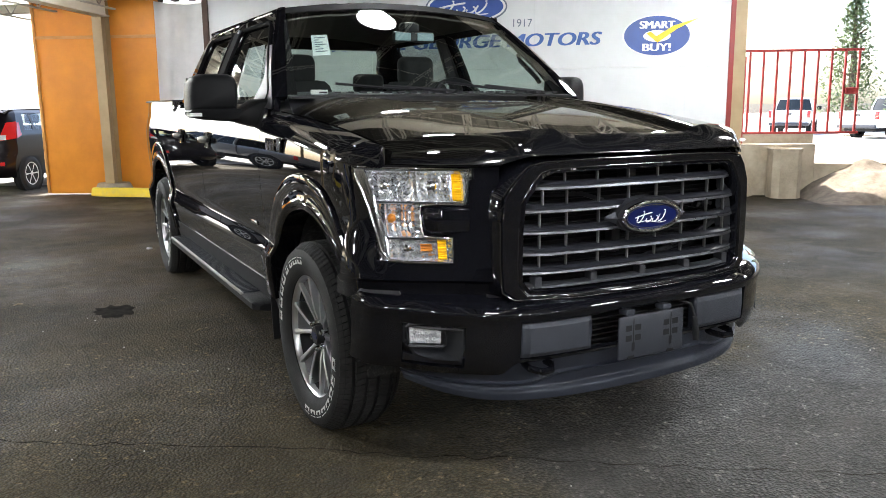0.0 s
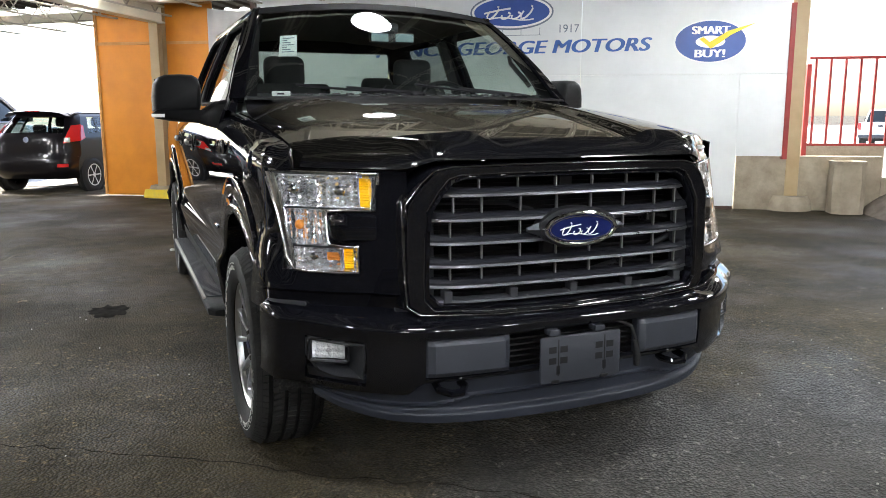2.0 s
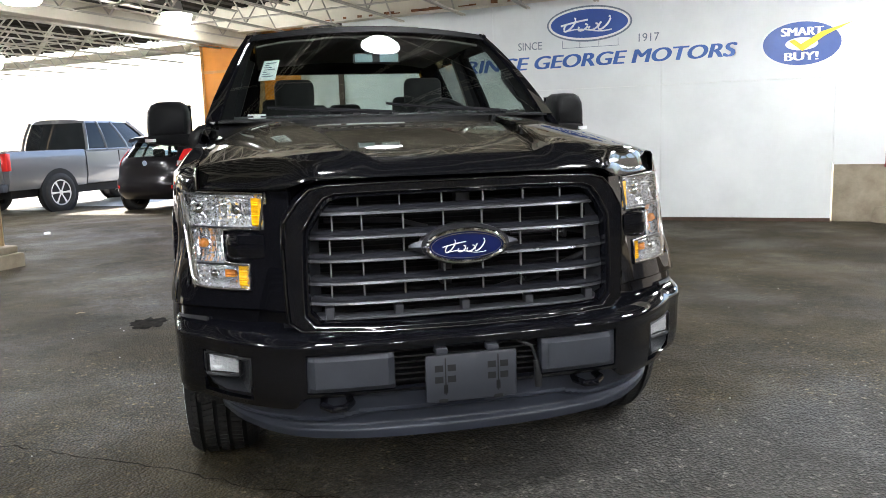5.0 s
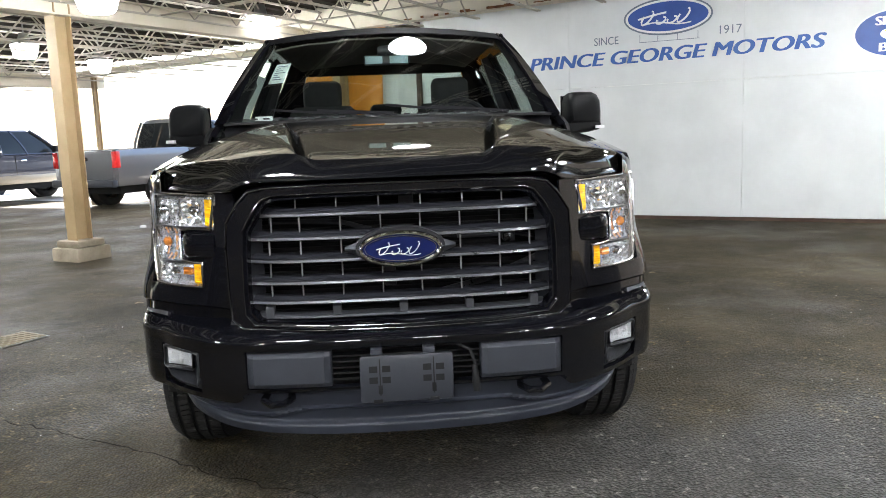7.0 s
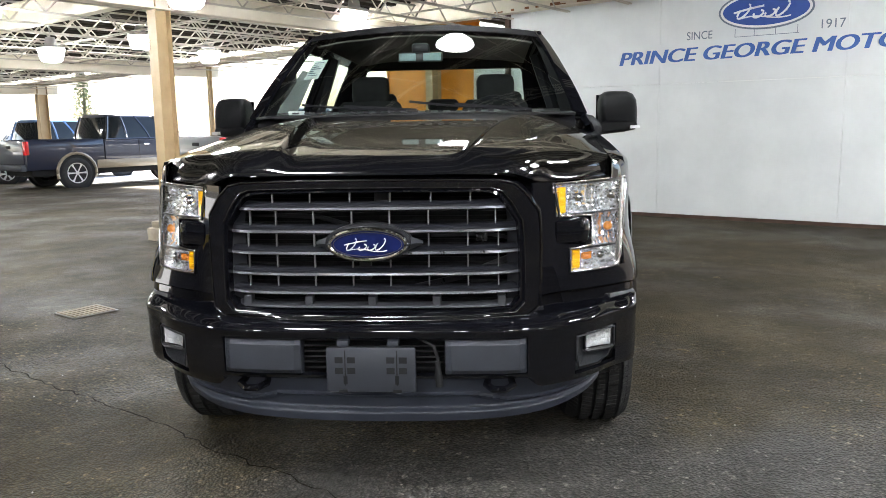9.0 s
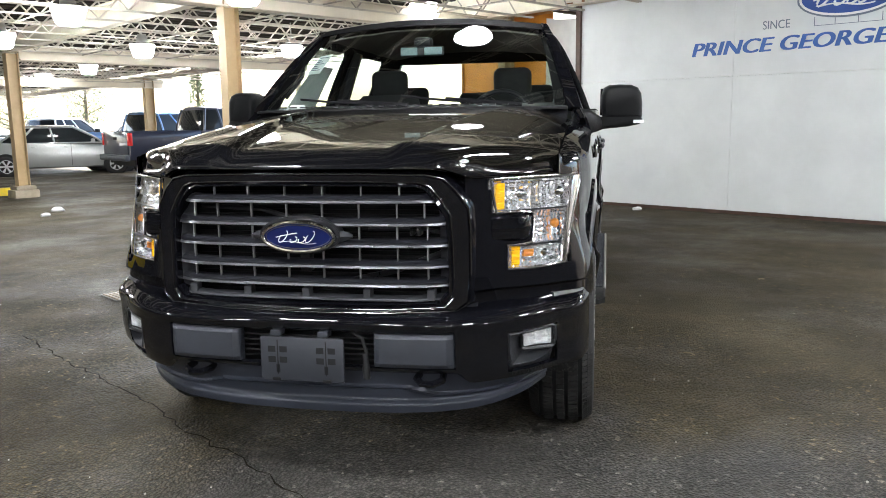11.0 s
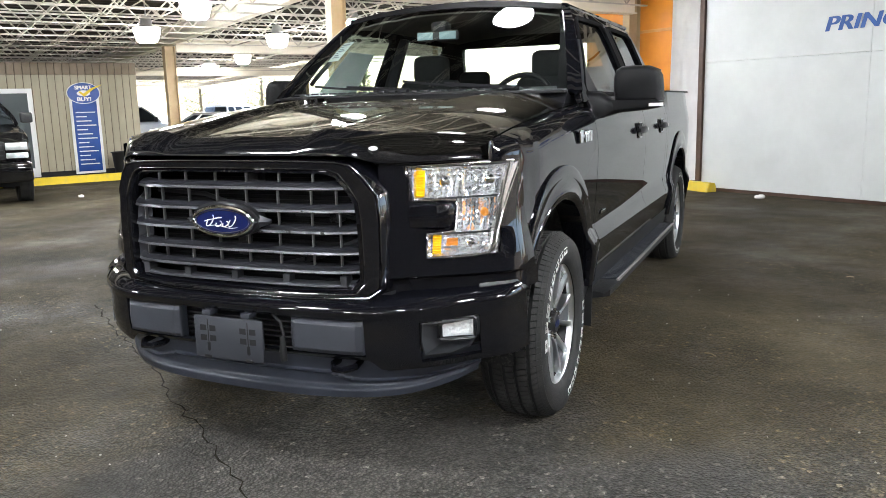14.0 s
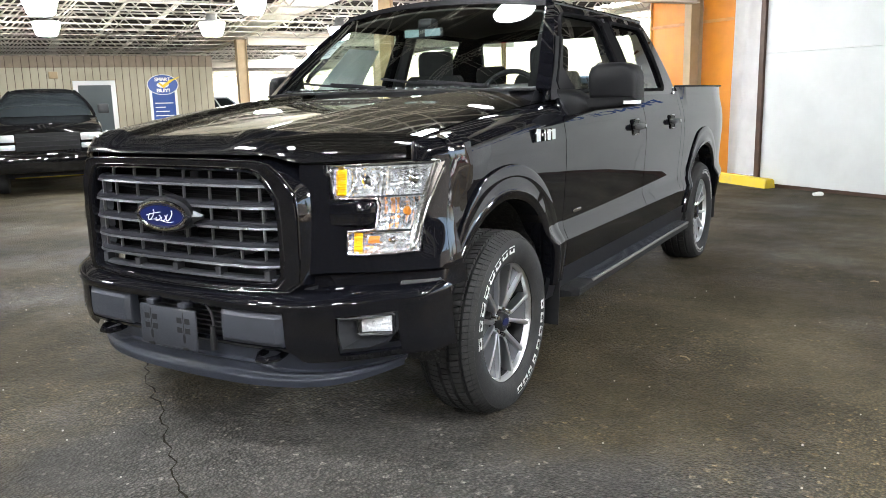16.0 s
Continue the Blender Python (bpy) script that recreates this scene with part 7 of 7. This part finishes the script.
    part("brake_strip", nbox(-0.14, 0.14, -1.687, -1.66, 1.436, 1.45, 0.004, 1), TAIL, lip)
    part("hood", loft(bmesh.new(), body_rings([(f, 0.35, 0.66, 0.8, 0.06), (f - 0.1, 0.25, 0.76, 0.92, 0.08), (f - 0.5, 0.24, 0.9, 0.95, 0.1), (f - 1.0, 0.24, 0.98, 0.95, 0.06)], 0.86)), HATCH_BLACK, v, "", 40)
    screen = part("windscreen", panel(lambda x, t: (x * (0.8 - 0.2 * t), 1.05 - 0.62 * t + 0.12 * (1 - x * x), 1.0 + 0.42 * t), steps_of(-1, 1, step=0.25), [0, 0.5, 1.0]), GLASS, v)
    screen.visible_shadow = False
    part("floor_pan", nbox(-0.74, 0.74, -1.7, 1.2, 0.27, 0.33), DARK, v)
    part("parcel_shelf", nbox(-0.7, 0.7, -1.7, -1.0, 0.96, 1.0), DARK, v)
    for x in (-0.38, 0.38):
        seat = part("seat_back", loft(bmesh.new(), [[(x + a * k, y + b, z) for a, b in ((-0.24, -0.06), (0.24, -0.06), (0.24, 0.06), (-0.24, 0.06))] for y, z, k in ((-0.15, 0.45, 1.0), (-0.25, 0.9, 1.0), (-0.32, 1.12, 0.8))]), SEAT, v)
        part("headrest", headrest(x, -0.33, 1.15, 0.26, 0.18), SEAT, seat)
        part("rear_headrest", headrest(x * 1.05, -0.98, 1.05, 0.25, 0.15), SEAT, v)
    part("hatch_badge", revolve(bmesh.new(), [(0.0, 0.0), (0.05, 0.0), (0.05, 0.01), (0.0, 0.012)], axis="y", seg=20, centre=(0, -1.905, 0.95)), SIGN_GREY, v)
    part("bumper_seam", panel(lambda u, t: back(u, 0.645 + 0.012 * t, 0.003), steps_of(-0.98, 0.98, step=0.1), [0, 1.0], thick=0.003), DARK, v)
    return v


hatchback(b_ground(-9.07, 10.95, 0), "black five-door hatchback parked beyond the orange boards")
far_pickup(b_ground(-12.6, 11.15, 0), "grey four-door pickup parked in the yard", PAINT_GREY)
far_pickup(b_ground(-18.35, 9.9, -4), "navy pickup with tan lower body parked in the yard", PAINT_NAVY, PAINT_TAN, flares=PAINT_TAN)
far_pickup(b_ground(-23.4, 10.6, 0), "dark blue pickup parked behind the others", PAINT_BLUE)
far_car(b_ground(-23.2, 7.3, -22), "silver saloon car parked far back", PAINT_SILVER, 4.8, 0.9, 0.96, 1.44, False)
far_pickup(b_ground(-31.0, 5.8, -10), "white pickup parked far back in the yard", PAINT_WHITE)
far_pickup(b_ground(-32.0, 10.5, 20), "white pickup parked far back in the yard", PAINT_WHITE)
far_car(b_ground(-29.0, 14.0, 10), "silver car parked far back in the sun", PAINT_SILVER, 4.6, 0.88, 0.98, 1.5, True)
far_pickup(b_ground(-13.0, -0.91, -91) @ Matrix.Scale(0.86, 4), "black pickup facing the drive with its head lamps off", paint_material("pickup_black", (0.005, 0.005, 0.0055)), facing=True)
far_pickup(b_ground(16.0, 41.0, -25), "white pickup parked beyond the red fence", PAINT_WHITE)
far_pickup(b_ground(18.6, 35.0, -60), "white pickup parked beyond the red fence", PAINT_WHITE)

# ---- the ribbed hut ----
HU, HN, HZ = -16.0, 2.84, 2.43
hut = thing("ribbed_hut", b_ground(HU, 0), "cream ribbed metal office hut with a brown fascia", "hut")
part("wall", nbox(-4.0, 0.0, -6.0, HN, -0.1, HZ + 0.1), BROWN, hut)
for k in range(57):
    n = HN - k * 0.155
    low = 0.1 if n > 0.66 or n < -0.08 else 2.0
    part("board", nbox(0.0, 0.024, n - 0.143, n, low, HZ - 0.12, 0.003, 1), SIDING, hut)
    part("fascia_board", nbox(0.0, 0.05, n - 0.143, n, HZ - 0.14, HZ + 0.12, 0.003, 1), FASCIA, hut)
part("plinth", nbox(-0.02, 0.03, -6.0, HN + 0.01, -0.1, 0.2), DARK, hut)
door = part("door", nbox(0.0, 0.05, -0.22, 0.66, 0.1, 2.0, 0.01), SIGN_WHITE, hut, "white framed glazed door")
part("pane", nbox(0.045, 0.056, -0.12, 0.56, 0.3, 1.9), material("door_glass", (0.1, 0.115, 0.12), 0.05, coat=0.6), door)
part("vent_box", nbox(0.0, 0.12, -0.68, -0.5, 2.05, 2.2, 0.01), CREAM, hut)
banner = thing("smart_buy_banner", b_ground(HU + 0.06, 1.68) @ pose(0, 0, 0.12, 0, 0, 90), "tall blue banner with a smart buy oval above pale lines", "sign", "smart buy signs")
part("backing", nbox(-0.31, 0.31, -0.01, 0.02, 0.0, 1.8, 0.004), SIGN_WHITE, banner)
part("blue_field", nbox(-0.25, 0.25, -0.016, 0.0, 0.05, 1.65, 0.002), BANNER_BLUE, banner)
for k in range(13):
    part("pale_line", nbox(-0.2, 0.2 - 0.09 * (k % 3), -0.02, -0.015, 0.2 + k * 0.095, 0.222 + k * 0.095), SIGN_WHITE, banner)
smart_oval(banner, 0.0, 1.77, 0.33, 0.22, y=-0.012)
kerb = prism(bmesh.new(), [(-0.12, -0.1), (0.12, -0.1), (0.1, 0.12), (0.07, 0.15), (-0.1, 0.15)], "x", -7.0, 3.15)
solid("kerb", kerb, YELLOW, b_ground(HU + 1.2, 0, 90) @ pose(0, 0, 0, 0, 0, 0), "yellow painted concrete kerb before the hut", "kerb", kind="structure")
solid("pavement", nbox(HU, HU + 1.1, -6.0, 3.05, -0.3, -0.02), CONCRETE, at_b(0, 0, 0), "raised concrete walk before the hut", "pavement", kind="structure")


def waste_bin(m, label, s=1.0):
    b = thing("waste_bin", m, label, "bin", "waste bins")
    part("tub", loft(bmesh.new(), [[(r * math.cos(k * math.tau / 16), r * math.sin(k * math.tau / 16), z) for k in range(16)] for r, z in ((0.15 * s, 0), (0.19 * s, 0.45 * s), (0.2 * s, 0.46 * s))]), BLACK_PLASTIC, b)
    part("rim", tube(bmesh.new(), [(0.2 * s * math.cos(k * math.tau / 16), 0.2 * s * math.sin(k * math.tau / 16), 0.46 * s) for k in range(16)], 0.015, 6, closed=True), BLACK_PLASTIC, b)
    return b


waste_bin(at_b(HU + 0.6, 2.25, -0.02), "black plastic waste bin by the hut", 1.1)
bag = bmesh.new()
bmesh.ops.create_icosphere(bag, subdivisions=3, radius=0.26)
for v in bag.verts:
    n = noise.noise(v.co * 6)
    v.co = Vector((v.co.x, v.co.y, v.co.z * 0.9)) * (1 + 0.18 * n)
solid("rubbish_bag", bag, material("bag_plastic", (0.012, 0.012, 0.013), 0.28), at_b(HU + 0.6, 2.68, 0.2), "full black rubbish bag beside the bin", "bag")

# ---- right side: parapet, planter, fence, dirt ----
par = nbox(2.62, 4.5, 8.02, 8.22, 0.0, 0.74, 0.015)
solid("parapet", par, CONCRETE, BMAT, "low weathered concrete parapet at the opening", "parapet", kind="structure")
solid("parapet_low", nbox(4.5, 9.0, 8.02, 8.2, 0.0, 0.46, 0.015), CONCRETE, BMAT, "low end of the concrete parapet", "parapet", kind="structure")
ped = thing("concrete_planter", at_b(4.0, 7.8), "tapered exposed-aggregate concrete planter", "planter")
part("body", loft(bmesh.new(), [[(sx * w, sy * w, z) for sx, sy in ((-1, -0.6), (-0.6, -1), (0.6, -1), (1, -0.6), (1, 0.6), (0.6, 1), (-0.6, 1), (-1, 0.6))] for w, z in ((0.2, 0.0), (0.205, 0.4), (0.195, 0.64))]), CONCRETE, ped)
part("rim", loft(bmesh.new(), [[(sx * w, sy * w, z) for sx, sy in ((-1, -0.6), (-0.6, -1), (0.6, -1), (1, -0.6), (1, 0.6), (0.6, 1), (-0.6, 1), (-1, 0.6))] for w, z in ((0.2, 0.64), (0.208, 0.69), (0.16, 0.69), (0.15, 0.66))]), CONCRETE, ped)


def dirt_mound():
    def f(a, c):
        u, n = 4.25 + 3.0 * a, 6.9 + 1.15 * c
        h = 0.5 * math.sin(math.pi * min(a * 1.3, 1)) ** 0.8 * c ** 0.7
        return (u, n, h * (1 + 0.25 * noise.noise(Vector((u * 3, n * 3, 0)))) - 0.01)
    return sheet(bmesh.new(), f, 36, 20)


solid("dirt_mound", dirt_mound(), DIRT, BMAT, "low heap of brown dirt against the parapet", "dirt", smooth=60)
fence = thing("red_fence", at_b(0, 9.6), "red painted steel bar fence with a gate post", "fence")
for k in range(9):
    u = 3.98 + k * 0.212
    part("bar", nbox(u, u + 0.035, 0, 0.03, 0.82, 2.15, 0.004, 1), RED, fence)
for z in (0.82, 2.12):
    part("rail", nbox(3.9, 5.75, -0.01, 0.03, z, z + 0.04, 0.004, 1), RED, fence)
part("post", nbox(3.86, 3.93, -0.03, 0.05, 0.6, 2.05, 0.004, 1), RED, fence)
part("gate_plate", nbox(5.5, 5.7, -0.02, 0.03, 1.45, 1.55, 0.004, 1), RED, fence)
part("support", nbox(3.86, 5.05, -0.02, 0.06, 0.0, 0.82), CONCRETE, fence, "pale block base")

# ---- trees beyond the yard ----
LEAF = material("leaves", (0.08, 0.115, 0.05), 0.6, vary=(0.12, 0.16, 0.07), scale=2)
BARK = material("bark", (0.1, 0.075, 0.05), 0.9, vary=(0.15, 0.115, 0.08), scale=8, bump=0.6, bump_scale=30)


def tree(m, h, spread, seed, conifer, label):
    rnd = random.Random(seed)
    t = thing("tree", m, label, "tree", "trees")
    wood = tube(bmesh.new(), [(0, 0, 0), (0.04 * h * 0.3, 0, h * 0.4), (0, 0.02 * h, h * 0.95)], [0.03 * h, 0.02 * h, 0.004 * h], 8)
    for k in range(14):
        z = h * (0.25 + 0.045 * k)
        a = rnd.uniform(0, math.tau)
        l = spread * (1.1 - z / h)
        tube(wood, [(0, 0, z), (l * 0.8 * math.cos(a), l * 0.8 * math.sin(a), z + l * 0.35)], [0.009 * h, 0.002 * h], 5)
    part("trunk", wood, BARK, t)
    vs, fs = [], []
    for k in range(5200):
        z = rnd.uniform(0.12 if conifer else 0.3, 1.0)
        lim = spread * ((1.02 - z) * 1.1 if conifer else math.sqrt(max(0.02, 1 - ((z - 0.65) / 0.38) ** 2)))
        a, r = rnd.uniform(0, math.tau), lim * rnd.uniform(0.3, 1) ** 0.6 * (0.75 + 0.25 * math.sin(5 * rnd.uniform(0, 6)))
        c = Vector((r * math.cos(a), r * math.sin(a), z * h))
        s = rnd.uniform(0.05, 0.12) * (h / 6)
        d = Vector((rnd.uniform(-1, 1), rnd.uniform(-1, 1), rnd.uniform(-0.6, 0.6))).normalized()
        e = d.cross(Vector((0, 0, 1)) if abs(d.z) < 0.9 else Vector((1, 0, 0))).normalized()
        i = len(vs)
        vs += [c - d * s, c + e * s * 0.45, c + d * s, c - e * s * 0.45]
        fs.append((i, i + 1, i + 2, i + 3))
    me = bpy.data.meshes.new("crown")
    me.from_pydata([tuple(v) for v in vs], [], fs)
    me.materials.append(LEAF)
    ob = new("crown", me)
    ob.parent = t
    return t


for u, n, h, s, seed, con in ((15.5, 26.0, 8.0, 1.9, 1, True), (19.5, 27.0, 6.0, 2.2, 2, False), (22.0, 30.0, 9.5, 2.0, 3, True), (19.2, 42.0, 9.0, 2.2, 4, True),
                              (-47.0, 14.0, 5.0, 2.2, 5, False), (-52.0, 20.0, 6.0, 2.4, 6, False), (-46.0, 8.0, 4.5, 1.9, 7, False), (-55.0, 30.0, 7.0, 1.8, 9, True)):
    tree(b_ground(u, n), h, s, seed, con, "dark conifer beyond the yard" if con else "leafy tree beyond the yard")

# ---- things on the floor ----
grate = thing("drain_grate", pose(-2.63, 1.93, 0.003, 0, 0, 56), "pale steel drain grate set in the paving", "grate")
part("frame", nbox(-0.17, 0.17, -0.15, 0.15, 0.0, 0.006), LAMP_CAP, grate)
for k in range(9):
    part("bar", nbox(-0.155 + k * 0.036, -0.137 + k * 0.036, -0.135, 0.135, 0.006, 0.012), CONCRETE, grate)
rnd = random.Random(12)
TWIG = material("twig", (0.3, 0.24, 0.16), 0.9)
for x, y, l, a in ((1.52, 0.97, 0.07, -30), (-2.1, 3.0, 0.06, 20), (0.6, -2.2, 0.03, 50), (2.3, 3.2, 0.05, 10)):
    solid("twig", tube(bmesh.new(), [(-l / 2, 0, 0.004), (0, 0.006, 0.008), (l / 2, -0.004, 0.004)], 0.004, 5), TWIG, pose(x, y, 0, 0, 0, a), "short pale twig lying on the paving", "twig", "litter")
for u, n, s in ((-3.05, 7.65, 0.07), (-10.2, 2.3, 0.1), (-9.6, 1.9, 0.07), (-11.0, 0.6, 0.06), (-8.0, 5.6, 0.06), (-3.4, 3.6, 0.03)):
    bm = bmesh.new()
    bmesh.ops.create_icosphere(bm, subdivisions=2, radius=s)
    for v in bm.verts:
        v.co = Vector((v.co.x, v.co.y * 0.7, max(v.co.z, -s * 0.5) * 0.5 + s * 0.25)) * (1 + 0.3 * noise.noise(v.co * 30))
    solid("paper_scrap", bm, SIGN_WHITE, b_ground(u, n, rnd.uniform(0, 90)), "crumpled pale paper scrap on the paving", "litter", "litter")
pebbles = bmesh.new()
for k in range(190):
    x, y = rnd.uniform(-3.6, 3.8), rnd.uniform(-2.9, 2.6)
    if abs(x) < 1.1 and y > -1.0:
        continue
    s = rnd.choice((0.003, 0.004, 0.005))
    r = bmesh.ops.create_icosphere(pebbles, subdivisions=1, radius=s, matrix=Matrix.Translation((x, y, s * 0.4)))
solid("grit", pebbles, material("grit_stone", (0.3, 0.28, 0.25), 0.9, vary=(0.5, 0.47, 0.42), scale=3), Matrix(), "scattered pale grit on the paving", "grit", kind="stuff")
